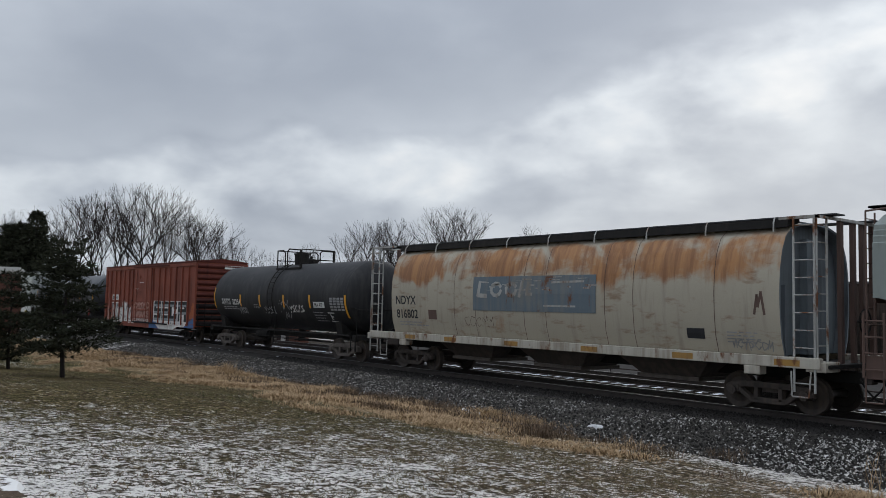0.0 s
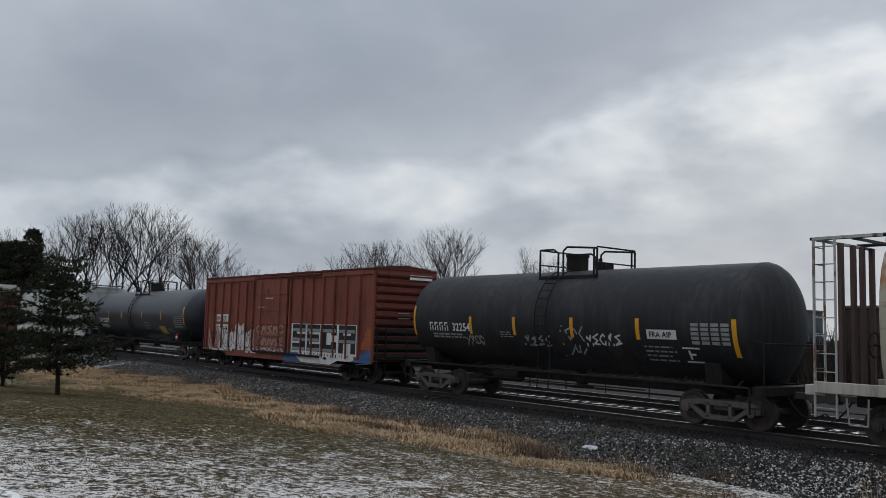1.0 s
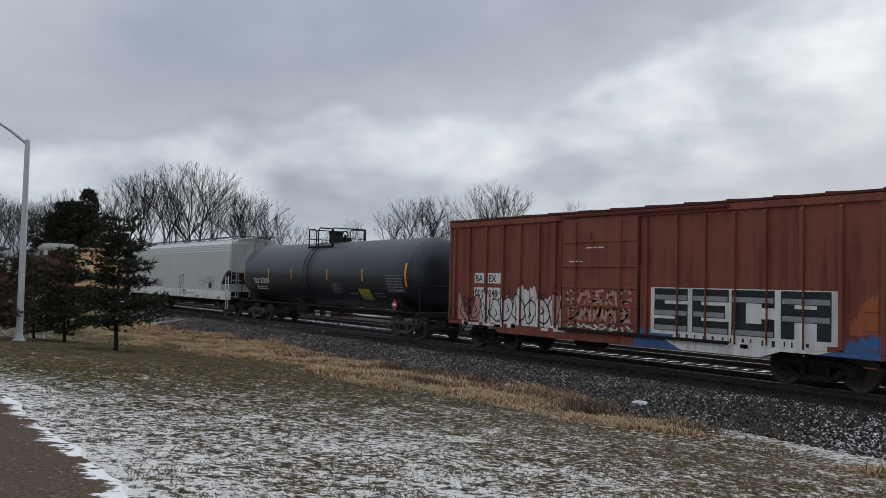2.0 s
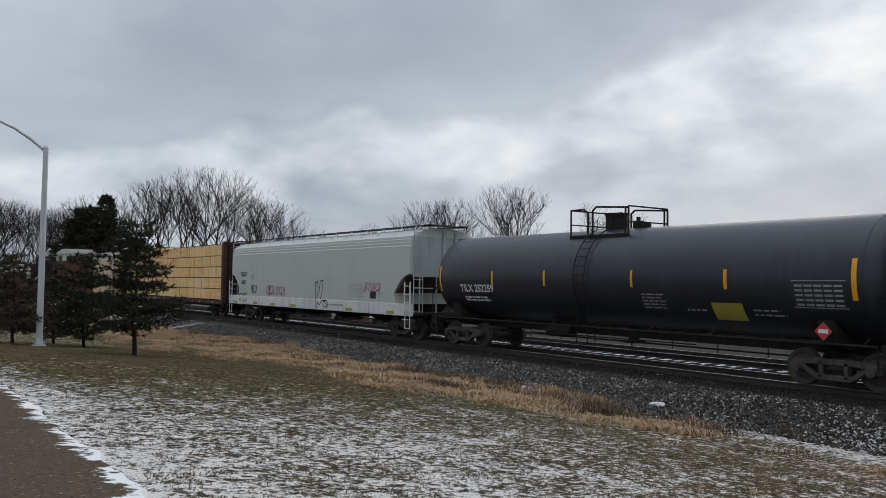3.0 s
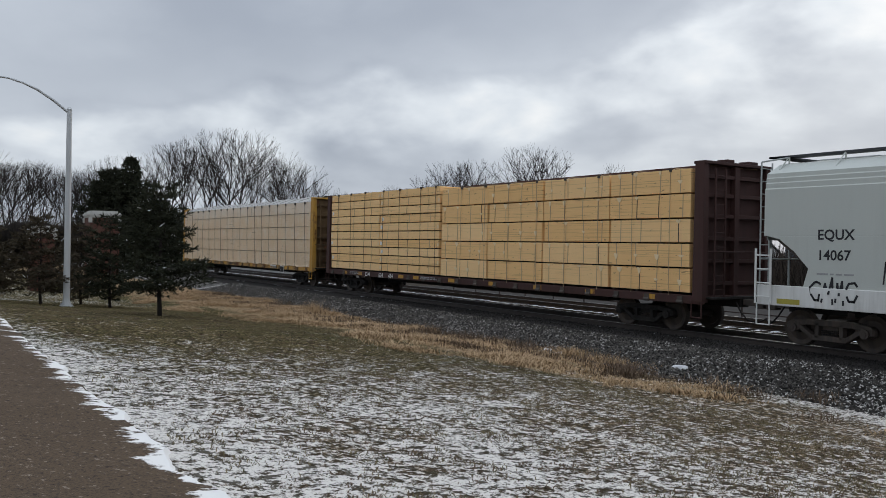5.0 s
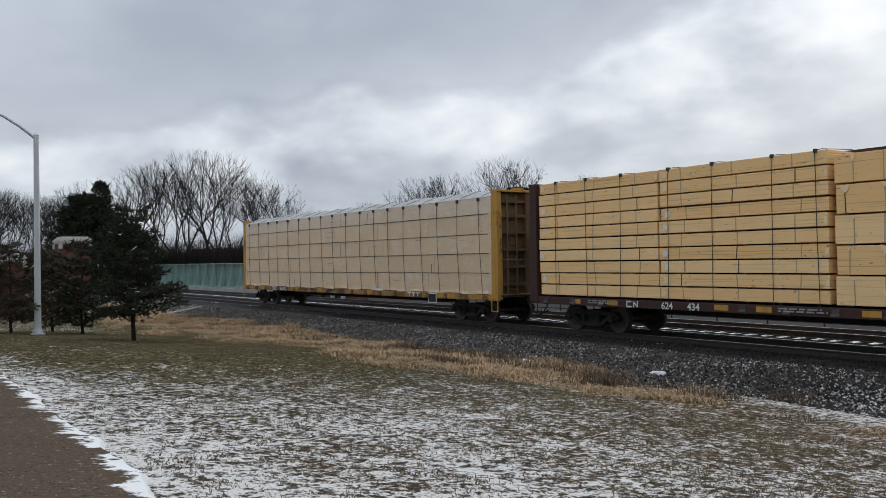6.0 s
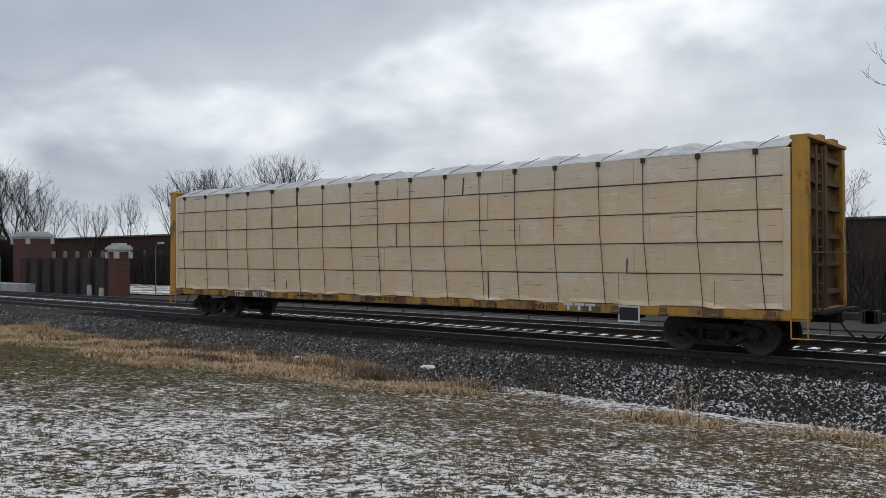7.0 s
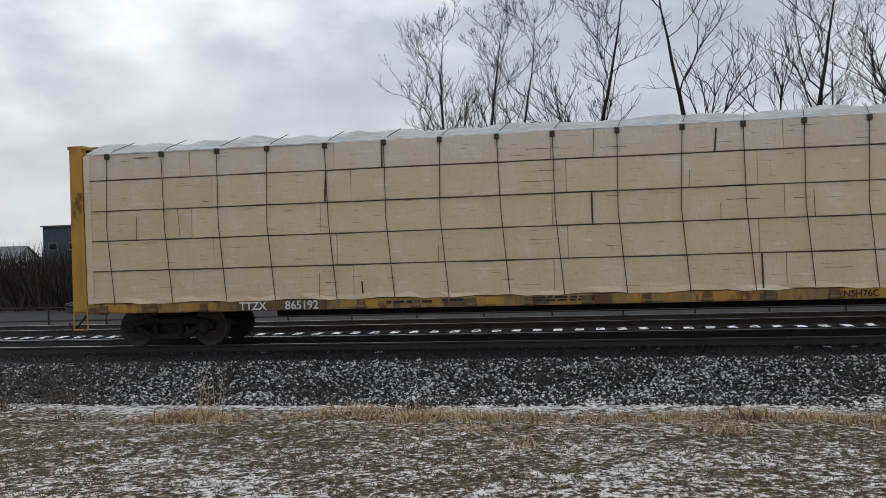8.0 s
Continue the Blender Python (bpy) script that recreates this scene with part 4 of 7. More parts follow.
def boxcar():
    car = new_car("boxcar", "faded red boxcar covered in white and black graffiti", 17.83, 5.9, M["under"], 16.0)
    h, w = 7.68, 1.45
    body = Geo().prism_x([(-w, 0.86), (-w, 4.32), (-w - 0.03, 4.36), (0, 4.50), (w + 0.03, 4.36), (w, 4.32), (w, 0.86)], -h, h)
    part("body", body, M["box_red"], car, bevel=0.015)
    roof = Geo().prism_x([(-w - 0.06, 4.34), (-w - 0.06, 4.40), (0, 4.54), (w + 0.06, 4.40), (w + 0.06, 4.34)], -h - 0.03, h + 0.03)
    for k in range(13):
        x = -h + 2 * h * k / 12
        roof.prism_x([(-w - 0.05, 4.40), (-w - 0.05, 4.43), (0, 4.575), (w + 0.05, 4.43), (w + 0.05, 4.40), (0, 4.54)], x - 0.04, x + 0.04)
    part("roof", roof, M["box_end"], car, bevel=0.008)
    for x in (-7.35, -6.53, -5.6, -4.72, -3.86, -2.98, -2.25, 1.31, 2.31, 3.18, 4.03, 4.89, 5.81, 6.73):
        for s in (-1, 1):
            part("side_post", Geo().prism_x([(s * w, 0.9), (s * (w + 0.085), 0.95), (s * (w + 0.085), 4.08), (s * w, 4.15)], x - 0.045, x + 0.045), M["box_red"], car, bevel=0.01)
    for s in (-1, 1):
        part("top_rail", Geo().box(-h, h, min(s * w, s * (w + 0.06)), max(s * w, s * (w + 0.06)), 4.15, 4.32), M["box_red"], car, bevel=0.012)
        part("corner_post", Geo().box(s * (h - 0.10), s * (h - 0.001), -w - 0.05, w + 0.05, 0.9, 4.3) if s > 0 else Geo().box(-h + 0.001, -h + 0.10, -w - 0.05, w + 0.05, 0.9, 4.3), M["box_red"], car, bevel=0.015)
        for k in range(11):
            z = 1.05 + k * 0.31
            rad = [(s * h + s * 0.11 * math.sin(math.pi * i / 5), z - 0.13 + 0.26 * i / 5) for i in range(6)]
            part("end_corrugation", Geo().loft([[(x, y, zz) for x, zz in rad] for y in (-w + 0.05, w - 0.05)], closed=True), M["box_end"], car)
        # skirt of the side sill, deeper between the trucks
        g = Geo().prism_y([(-h, 0.88), (-h, 0.78), (-5.3, 0.80), (-4.85, 0.60), (4.75, 0.60), (5.3, 0.80), (h, 0.78), (h, 0.88)], s * (w + 0.02) - 0.03, s * (w + 0.02) + 0.03)
        part("side_sill", g, M["box_red"], car, bevel=0.01)
    fy = -w - 0.075
    door = Geo().box(-1.89, 1.02, fy, -w + 0.01, 0.95, 4.2)
    dr = part("door", door, M["box_red_b"], car, "red plug door", bevel=0.015)
    g = Geo()
    for z in (1.17, 1.64, 2.17, 2.78, 3.5):
        g.box(-1.87, 1.0, fy - 0.022, fy + 0.01, z - 0.03, z + 0.03)
    part("door_rib", g, M["box_red_b"], dr, bevel=0.008)
    g = Geo()
    for x in (-1.3, 0.45):
        g.tube((x, fy - 0.05, 1.0), (x, fy - 0.05, 4.1), 0.022)
    g.box(-0.75, -0.7, fy - 0.05, fy, 3.55, 3.75)
    part("lock_rod", g, M["box_red_b"], dr)
    # dark strips stand in for the shadowed gap at the door's edges
    for x in (-1.94, 1.05):
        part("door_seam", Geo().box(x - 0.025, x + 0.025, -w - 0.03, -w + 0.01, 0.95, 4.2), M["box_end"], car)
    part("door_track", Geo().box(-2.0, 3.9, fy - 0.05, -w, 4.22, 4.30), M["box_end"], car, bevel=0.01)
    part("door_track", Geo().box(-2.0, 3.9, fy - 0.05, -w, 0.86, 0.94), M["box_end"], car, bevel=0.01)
    f = lambda x, z: -w - 0.006
    fd = lambda x, z: fy - 0.004

    def ribbed(x, z):
        return -w - 0.062 if any(abs(x - c) < 0.06 for c in (2.31, 3.18, 4.03, 4.89, 5.81)) else -w - 0.006

    rng = random.Random(21)
    for x0, words, z in ((-6.2, "BA", 2.27), (-5.48, "EX", 2.27), (-6.22, "001", 1.78), (-5.48, "248", 1.78)):
        p = part("number_panel", patch(Geo(), x0 - 0.05, x0 + 0.62, z - 0.05, z + 0.3, f), M["graf_white"], car, "white number panel")
        part("lettering", text_geo(words, 0.32, x0, z, lambda x, zz: -w - 0.012), M["black"], p)
    # large block graffiti: pale outline, dark letters with worn grey fill, drips below
    def area(g, pts, off):
        cs = [(x, -w - 0.006 - off, z) for x, z in pts]
        g.add(cs, [tuple(range(len(cs)))])
        return g
    ribs = (-6.53, -5.6, -4.72, -3.86, -2.98, -2.25, 2.31, 3.18, 4.03, 4.89, 5.81)

    def banded(x0, x1, z0, z1, off):
        """An upright area of spray paint that also covers the posts it crosses."""
        g = Geo()
        cuts = sorted([x0, x1] + [c + d for c in ribs for d in (-0.047, 0.047) if x0 < c + d < x1])
        for a, b in zip(cuts, cuts[1:]):
            y = -w - (0.0885 if any(abs((a + b) / 2 - c) < 0.045 for c in ribs) else 0.003) - off
            g.add([(a, y, z0), (b, y, z0), (b, y, z1), (a, y, z1)], [(0, 1, 2, 3)])
        return g

    def merge(*gs):
        g = Geo()
        for q in gs:
            g.add(q.v, q.f)
        return g
    def ragged(x0, x1, z0, top, off, seed):
        """Spray paint whose upper edge breaks up in drips and gaps."""
        q, x, strips = random.Random(seed), x0, []
        while x < x1 - 0.01:
            e = min(x + q.uniform(0.02, 0.06), x1)
            strips.append(banded(x, e, z0, top(x) + q.uniform(-0.09, 0.07), off))
            x = e
        return merge(*strips)

    part("graffiti", merge(banded(1.45, 6.65, 1.0, 2.22, 0.001), banded(2.2, 6.4, 0.88, 1.0, 0.001)), M["graf_white"], car, "white graffiti outline")
    part("graffiti", merge(banded(0.75, 1.45, 0.9, 1.12, 0.001), ragged(6.66, 7.6, 0.88, lambda x: 1.06 + 0.26 * smooth_step(6.6, 7.5, x), 0.0025, 33), banded(1.45, 2.2, 0.88, 1.0, 0.001)), M["blue"], car, "blue spray paint")
    dark = [(1.58, 2.66), (2.80, 3.88), (4.02, 5.12), (5.28, 6.50)]
    # worn grey strokes inside the four letters, the last with a tail
    fr = lambda x, z: -w - (0.097 if any(abs(x - c) < 0.06 for c in ribs) else 0.011)
    for i, (a, b) in enumerate(dark):
        l, r_, lo, hi, mi = a + 0.17, b - 0.17, 1.25, 2.04, 1.64
        path = ([(r_, hi), (l, hi), (l, mi), (r_, mi), (r_, lo), (l, lo)], [(r_, hi), (l, hi), (l, lo), (r_, lo), (r_ - 0.1, mi), (l, mi)],
                [(r_, hi - 0.1), (r_, hi), (l, hi), (l, lo), (r_, lo), (r_, lo + 0.12)], [(l, lo), (l, mi), (l, hi), (r_, hi), (r_, mi), (l, mi), (r_, mi), (r_, lo)])[i]
        solid, sheen = [], []
        runs = []
        for p_, q_ in zip(path, path[1:]):
            if (q_, p_) not in runs and (p_, q_) not in runs and (p_[0] == q_[0] or p_[1] == q_[1]):
                runs.append((p_, q_))
        for ri, ((xa, za), (xb, zb)) in enumerate(runs):
            x0, x1, z0, z1 = min(xa, xb) - 0.17, max(xa, xb) + 0.17, min(za, zb) - 0.155, max(za, zb) + 0.155
            up = abs(zb - za) > abs(xb - xa)
            solid.append(banded(x0, x1, z0, z1, (0.003 if up else 0.006) + 0.0004 * ri))
            if not up:
                sheen.append(banded(x0 + 0.03, x1 - 0.03, z0 + 0.015, z0 + 0.14, 0.010 + 0.0004 * ri))
        part("graffiti", merge(*solid), M["graf_black"], car, "black block letter with a grey sheen")
        part("graffiti", merge(*sheen), M["graf_grey"], car)
    # white foot of the letters and blue spray on the side sill, orange haze beside it
    ys = -w - 0.053
    part("graffiti", Geo().add([(1.9, ys, 0.88), (2.5, ys, 0.62), (4.75, ys, 0.62), (5.3, ys, 0.80), (6.2, ys, 0.80), (6.5, ys, 0.88)], [(0, 1, 2, 3, 4, 5)]), M["graf_white"], car)
    part("graffiti", merge(Geo().add([(0.9, ys, 0.88), (0.9, ys, 0.62), (2.48, ys, 0.62), (1.88, ys, 0.88)], [(0, 1, 2, 3)]),
                           Geo().add([(6.22, ys, 0.80), (7.6, ys, 0.785), (7.6, ys, 0.88), (6.52, ys, 0.88)], [(0, 1, 2, 3)])), M["blue"], car)
    part("graffiti", ragged(6.9, 7.52, 1.28, lambda x: 1.55 + 0.55 * smooth_step(6.9, 7.3, x), 0.0015, 31), M["graf_orange"], car, "patch of orange spray paint")
    dq = random.Random(77)
    part("graffiti", merge(*[banded(x0, x0 + dq.uniform(0.03, 0.10), 1.0 - dq.uniform(0.05, 0.12), 1.03, 0.004) for x0 in [2.3 + 0.27 * i + dq.uniform(0, 0.1) for i in range(14)]]), M["graf_black"], car)

    # wild pale letters: one ragged mass of white paint under thin dark outlines
    mass, q = [], random.Random(90)
    x = -5.95
    while x < -2.0:
        wd = 0.035
        hgt = 1.72 + 0.20 * math.sin(x * 3.1) + 0.12 * abs(math.sin(x * 4.7)) ** 0.5 * math.sin(x * 9.3) + 0.10 * abs(math.sin(x * 17)) + 0.15 * smooth_step(-5.6, -4.2, x)
        if abs(math.sin(x * 4.7 + 0.4)) > 0.10:
            mass.append(banded(x, min(x + wd, -2.0), 0.90, hgt, 0.001))
        x += wd
    part("graffiti", merge(*mass), M["graf_white"], car, "ragged mass of white wild graffiti letters")
    part("graffiti", merge(ragged(-7.15, -5.9, 0.95, lambda x: 1.45 + 0.45 * math.sin(x * 5.0), 0.0012, 41), ragged(-2.3, -2.02, 1.0, lambda x: 1.9, 0.0022, 43)), M["graf_salmon"], car)
    # swollen letters: a wavering outline, a hole, a flick above
    o, q = Geo(), random.Random(120)
    for k in range(9):
        cx, cz, rx, rz = -6.75 + 0.56 * k, 1.34 + 0.06 * (k % 3), 0.25 + 0.05 * (k % 2), 0.36 + 0.05 * (k % 3)
        a0 = q.uniform(0, 6)
        stroke(o, [(cx + rx * (1 + 0.22 * math.sin(3 * a + a0)) * math.cos(a), cz + rz * (1 + 0.18 * math.sin(2 * a + a0)) * math.sin(a)) for a in [0.35 * j for j in range(18)]], 0.042, fr)
        hx, hz = cx + q.uniform(-0.06, 0.06), cz + q.uniform(-0.14, 0.14)
        stroke(o, [(hx - 0.05, hz - 0.1), (hx + 0.06, hz - 0.02), (hx - 0.02, hz + 0.12)], 0.045, fr)
        stroke(o, [(cx + q.uniform(-0.2, 0), cz + rz), (cx + q.uniform(0, 0.2), cz + rz + q.uniform(0.1, 0.3))], 0.03, fr)
    part("graffiti", o, M["graf_black"], car)
    g = Geo()
    scribble(g, random.Random(61), -1.75, 0.9, 1.72, 2.12, 5, 0.085, fd)
    scribble(g, random.Random(62), -1.6, 0.8, 1.22, 1.62, 5, 0.10, fd)
    scribble(g, random.Random(64), -1.7, 0.9, 1.05, 1.9, 4, 0.05, fd)
    part("graffiti", g, M["graf_salmon"], dr, "salmon graffiti on the door")
    part("graffiti", scribble(Geo(), random.Random(63), -1.7, 0.9, 0.98, 1.14, 8, 0.05, fd), M["graf_white"], dr)
    g = Geo()
    for k in range(26):
        x = rng.uniform(-7.2, 5.6)
        if -2.0 < x < 1.3:
            continue
        patch(g, x, x + rng.uniform(0.15, 0.5), 0.80, 0.80 + rng.uniform(0.06, 0.16), lambda a, b: -w - 0.056)
    part("graffiti", g, M["graf_white"], car)
    part("small_print", text_bars(Geo(), rng, -0.9, -0.1, 3.28, 3.34, 1, fd), M["graf_white"], dr)
    part("small_print", text_bars(Geo(), rng, -1.6, -0.9, 2.88, 2.94, 1, fd), M["graf_white"], dr)
    # end: number panel near the roof, ladder, brake wheel
    part("number_panel", Geo().box(h + 0.09, h + 0.10, 0.1, 1.2, 4.02, 4.2), M["graf_white"], car, "white number panel")
    g = Geo()
    for k in range(4):
        g.box(h + 0.088, h + 0.092, -0.4, 0.15, 2.9 - k * 0.2, 2.93 - k * 0.2)
    part("small_print", g, M["grey_txt"], car)
    for s in (-1, 1):
        g = Geo()
        ladder(g, s * (h + 0.12), s * (h + 0.12), -1.35, -0.95, 0.5, 2.2, 5)
        part("end_ladder", g, M["box_end"], car)
        for z in (0.62, 1.0, 1.4, 1.8):
            g = Geo().pipe([(s * (h - 0.42), -w - 0.05, z), (s * (h - 0.42), -w - 0.10, z), (s * (h - 0.14), -w - 0.10, z), (s * (h - 0.14), -w - 0.05, z)], 0.012, 5)
            part("grab_iron", g, M["box_red"], car)
        part("end_platform", Geo().box(min(s * h, s * (h + 0.3)), max(s * h, s * (h + 0.3)), -1.2, 1.2, 0.95, 1.0), M["under"], car)
    part("underframe", Geo().box(-5.0, 5.0, -1.2, 1.2, 0.66, 0.86).tube((-2.0, -0.7, 0.55), (-0.9, -0.7, 0.55), 0.17, 12), M["under"], car)


# -------------------- covered hoppers
def pale_hopper(name, label, centre, side_mat, end_mat, marked):
    car = new_car(name, label, centre, 8.2, M["truck"], 19.7)
    H = 9.6
    roofp = [(-1.585, 2.6), (-1.575, 3.72), (-1.55, 3.74), (-1.55, 3.86), (-1.53, 3.88), (-1.53, 3.98), (-1.51, 4.0), (-1.50, 4.10), (-1.0, 4.36), (-0.5, 4.43)]
    prof = roofp + [(-y, z) for y, z in reversed(roofp)]
    part("body", Geo().prism_x(prof, -H, H), side_mat, car, bevel=0.008)
    side = [(-8.55, 1.40), (-8.42, 1.85), (-8.78, 2.23), (-9.18, 2.52), (-9.5, 2.6), (9.5, 2.6), (9.18, 2.52), (8.78, 2.23), (8.42, 1.85), (8.55, 1.40)]
    part("lower_side", Geo().prism_y(side, -1.586, 1.586), side_mat, car, bevel=0.006)
    for s in (-1, 1):
        part("side_sill", Geo().box(-9.75, 9.75, min(s * 1.50, s * 1.61), max(s * 1.50, s * 1.61), 0.95, 1.43), M["hop_white"] if marked else end_mat, car, bevel=0.015)
        # end wall panels, slope sheet, corner ladder posts
        part("end_sheet", Geo().box(min(s * H, s * (H + 0.012)), max(s * H, s * (H + 0.012)), -1.45, 1.45, 2.5, 4.1), end_mat, car)
        part("end_post", Geo().box(min(s * H, s * (H + 0.1)), max(s * H, s * (H + 0.1)), -0.08, 0.08, 2.5, 4.35).box(min(s * H, s * (H + 0.1)), max(s * H, s * (H + 0.1)), 0.5, 0.62, 2.5, 4.3), end_mat, car, bevel=0.01)
        part("slope_sheet", Geo().prism_y([(s * 9.3, 2.5), (s * 7.3, 1.0), (s * 7.2, 1.0), (s * 7.2, 2.5)], -1.5, 1.5), M["truck"], car)
        part("end_deck", Geo().box(min(s * 8.9, s * 9.85), max(s * 8.9, s * 9.85), -1.5, 1.5, 0.98, 1.08), M["under"], car, bevel=0.01)
        g = Geo()
        for y in (-1.2, -0.4, 0.5, 1.25):
            g.tube((s * 9.72, y, 1.05), (s * 9.72, y, 2.55), 0.03, 6)
        g.tube((s * 9.72, -1.5, 2.05), (s * 9.72, 1.5, 2.05), 0.02, 6)
        part("end_support", g, end_mat, car)
        g = Geo()
        ladder(g, s * 9.35, s * 9.76, -1.66, -1.66, 0.98, 2.3, 4)
        g.pipe([(s * 9.38, -1.64, 1.0), (s * 9.38, -1.64, 0.48), (s * 9.73, -1.64, 0.48), (s * 9.73, -1.64, 1.0)], 0.018)
        part("side_ladder", g, M["hop_white"] if marked else end_mat, car)
        g = Geo()
        ladder(g, s * 9.76, s * 9.76, -1.50, -1.08, 1.0, 4.4, 11, 0.012, 0.02)
        g.tube((s * 9.76, -1.50, 4.4), (s * 9.3, -1.1, 4.5), 0.02)
        # on the light grey car the darker end grey paints the ladder as shaded
        part("end_ladder", g, end_mat, car)
    # running board on brackets, roof hatches
    g = Geo()
    for y in (-0.75, 0.75):
        g.box(-9.95, 9.95, y - 0.2, y + 0.2, 4.53, 4.575)
        for k in range(40):
            g.box(-9.9 + k * 0.5, -9.86 + k * 0.5, y - 0.2, y + 0.2, 4.56, 4.575)
    for s in (-1, 1):
        g.box(min(s * 9.5, s * 9.95), max(s * 9.5, s * 9.95), -0.95, 0.95, 4.53, 4.56)
    part("running_board", g, M["roof_walk"], car)
    g = Geo()
    for k in range(14):
        x = -9.4 + 18.8 * k / 13
        g.tube((x, -0.93, 4.36), (x, -0.93, 4.54), 0.022, 5)
        g.tube((x, -0.95, 4.53), (x, -1.3, 4.2), 0.016, 5)
    part("board_bracket", g, side_mat, car)
    for k in range(9):
        x = -8.2 + 16.4 * k / 8
        part("roof_hatch", Geo().box(x - 0.75, x + 0.75, -0.4, 0.4, 4.40, 4.48), end_mat, car, bevel=0.02)
    # discharge gates under the body
    for k in range(4):
        x = -5.4 + 3.6 * k
        g = Geo().loft([[(x - 1.5, -1.3, 1.35), (x + 1.5, -1.3, 1.35), (x + 1.5, 1.3, 1.35), (x - 1.5, 1.3, 1.35)],
                        [(x - 0.35, -0.35, 0.62), (x + 0.35, -0.35, 0.62), (x + 0.35, 0.35, 0.62), (x - 0.35, 0.35, 0.62)]])
        b = part("hopper_bay", g, M["under"], car)
        part("discharge_gate", Geo().box(x - 0.4, x + 0.4, -0.6, 0.6, 0.50, 0.62).tube((x - 0.1, -0.75, 0.55), (x - 0.1, 0.75, 0.55), 0.09, 10), M["truck_pale"], b, bevel=0.01)
    part("brake_pipe", Geo().tube((-7, -1.2, 0.88), (7, -1.2, 0.88), 0.025), M["under"], car)
    if not marked:
        return car
    f = lambda x, z: -1.585 - 0.006
    fs = lambda x, z: -1.61 - 0.005
    rng = random.Random(40)
    part("lettering", text_geo("EQUX", 0.32, -8.2, 2.52, f), M["black"], car, "black stencilled mark")
    part("lettering", text_geo("14067", 0.32, -8.2, 2.06, f), M["black"], car, "black stencilled number")
    part("small_print", text_bars(Geo(), rng, -8.2, -7.2, 1.70, 1.76, 1, f), M["grey_txt"], car)
    g = Geo()
    for a, b, c, d in ((-6.62, -6.35, 2.3, 2.32), (-6.62, -6.35, 2.53, 2.55), (-6.62, -6.60, 2.3, 2.55), (-6.37, -6.35, 2.3, 2.55), (-6.52, -6.45, 2.36, 2.5)):
        patch(g, a, b, c, d, f)
    part("stencil_box", g, M["grey_txt"], car)
    part("graffiti", scribble(Geo(), random.Random(71), -8.35, -7.2, 1.10, 1.62, 4, 0.05, lambda x, z: fs(x, z) if z < 1.44 else f(x, z)), M["black"], car, "black marker tag")
    part("graffiti", scribble(Geo(), random.Random(72), -6.7, -5.8, 1.6, 2.05, 4, 0.035, f), M["black"], car)
    # two crowded rows of tall spray-can marks, gone over twice
    g = Geo()
    for x0, x1, seed in ((-4.5, -3.42, 73), (-3.3, -2.2, 76)):
        scribble(g, random.Random(seed), x0, x1, 1.54, 2.02, 5, 0.032, f)
        scribble(g, random.Random(seed), x0 + 0.03, x1 + 0.02, 1.50, 2.00, 5, 0.018, f)
    part("graffiti", g, M["pink"], car, "dark pink spray tag")
    # a tall tag: hollow bars and a ball that runs down over the sill
    both = lambda x, z: fs(x, z) if z < 1.44 else f(x, z)
    g = stroke(Geo(), [(1.38, 1.47), (1.30, 2.20), (1.56, 2.26), (1.62, 1.74), (1.50, 1.50)], 0.05, f)
    stroke(g, [(1.70, 1.74), (1.84, 2.30), (2.12, 2.32), (1.98, 1.62), (1.88, 1.47)], 0.05, f)
    stroke(g, [(1.40, 1.42), (1.44, 1.06), (1.58, 1.06), (1.60, 1.30), (1.82, 1.16), (2.04, 1.38)], 0.05, fs)
    stroke(g, [(2.42 + 0.22 * math.cos(a), 1.25 + 0.16 * math.sin(a)) for a in [0.5 * k for k in range(14)]], 0.045, fs)
    stroke(g, [(2.0, 1.38), (2.3, 1.40), (2.66, 1.10)], 0.045, fs)
    part("graffiti", g, M["black"], car, "tall black spray tag")
    g = Geo()
    for i, ch in enumerate("BIGKS"):
        x = 6.05 + 0.27 * i
        spray_letter(g, ch, x, 1.88 + 0.03 * (i % 2), 0.27, 0.36 - 0.04 * (i % 2), 0.034, f)
    stroke(g, [(6.55, 1.95), (6.9, 1.86), (7.25, 1.98), (7.4, 2.12)], 0.035, f)
    part("graffiti", g, M["pink"], car, "dark pink spray tag")
    part("small_print", text_bars(Geo(), rng, 4.6, 6.0, 1.58, 2.18, 7, f, 0.3), M["grey_txt"], car)
    part("stencil_box", patch(Geo(), 6.5, 7.0, 1.58, 1.86, f), M["black"], car)
    part("small_print", text_bars(Geo(), rng, 7.2, 7.6, 1.68, 1.82, 2, f, 0.4), M["grey_txt"], car)
    for x in (-8.9, -6.0, -3.6, -1.1, 4.7, 8.2):
        part("reflective_strip", patch(Geo(), x - 0.3, x + 0.3, 1.0, 1.12, fs), M["placard_y"], car)
    part("small_print", text_bars(Geo(), rng, 2.6, 4.2, 1.14, 1.26, 1, fs), M["grey_txt"], car)
    for z, wd in ((4.0, "EQUX"), (3.8, "14067")):
        t = text_geo(wd, 0.2, 0, 0, lambda x, zz: 0)
        t.v = [(H + 0.02, 0.75 + x, z + zz - 0.05) for x, _, zz in t.v]
        part("lettering", t, M["black"], car)
    return car


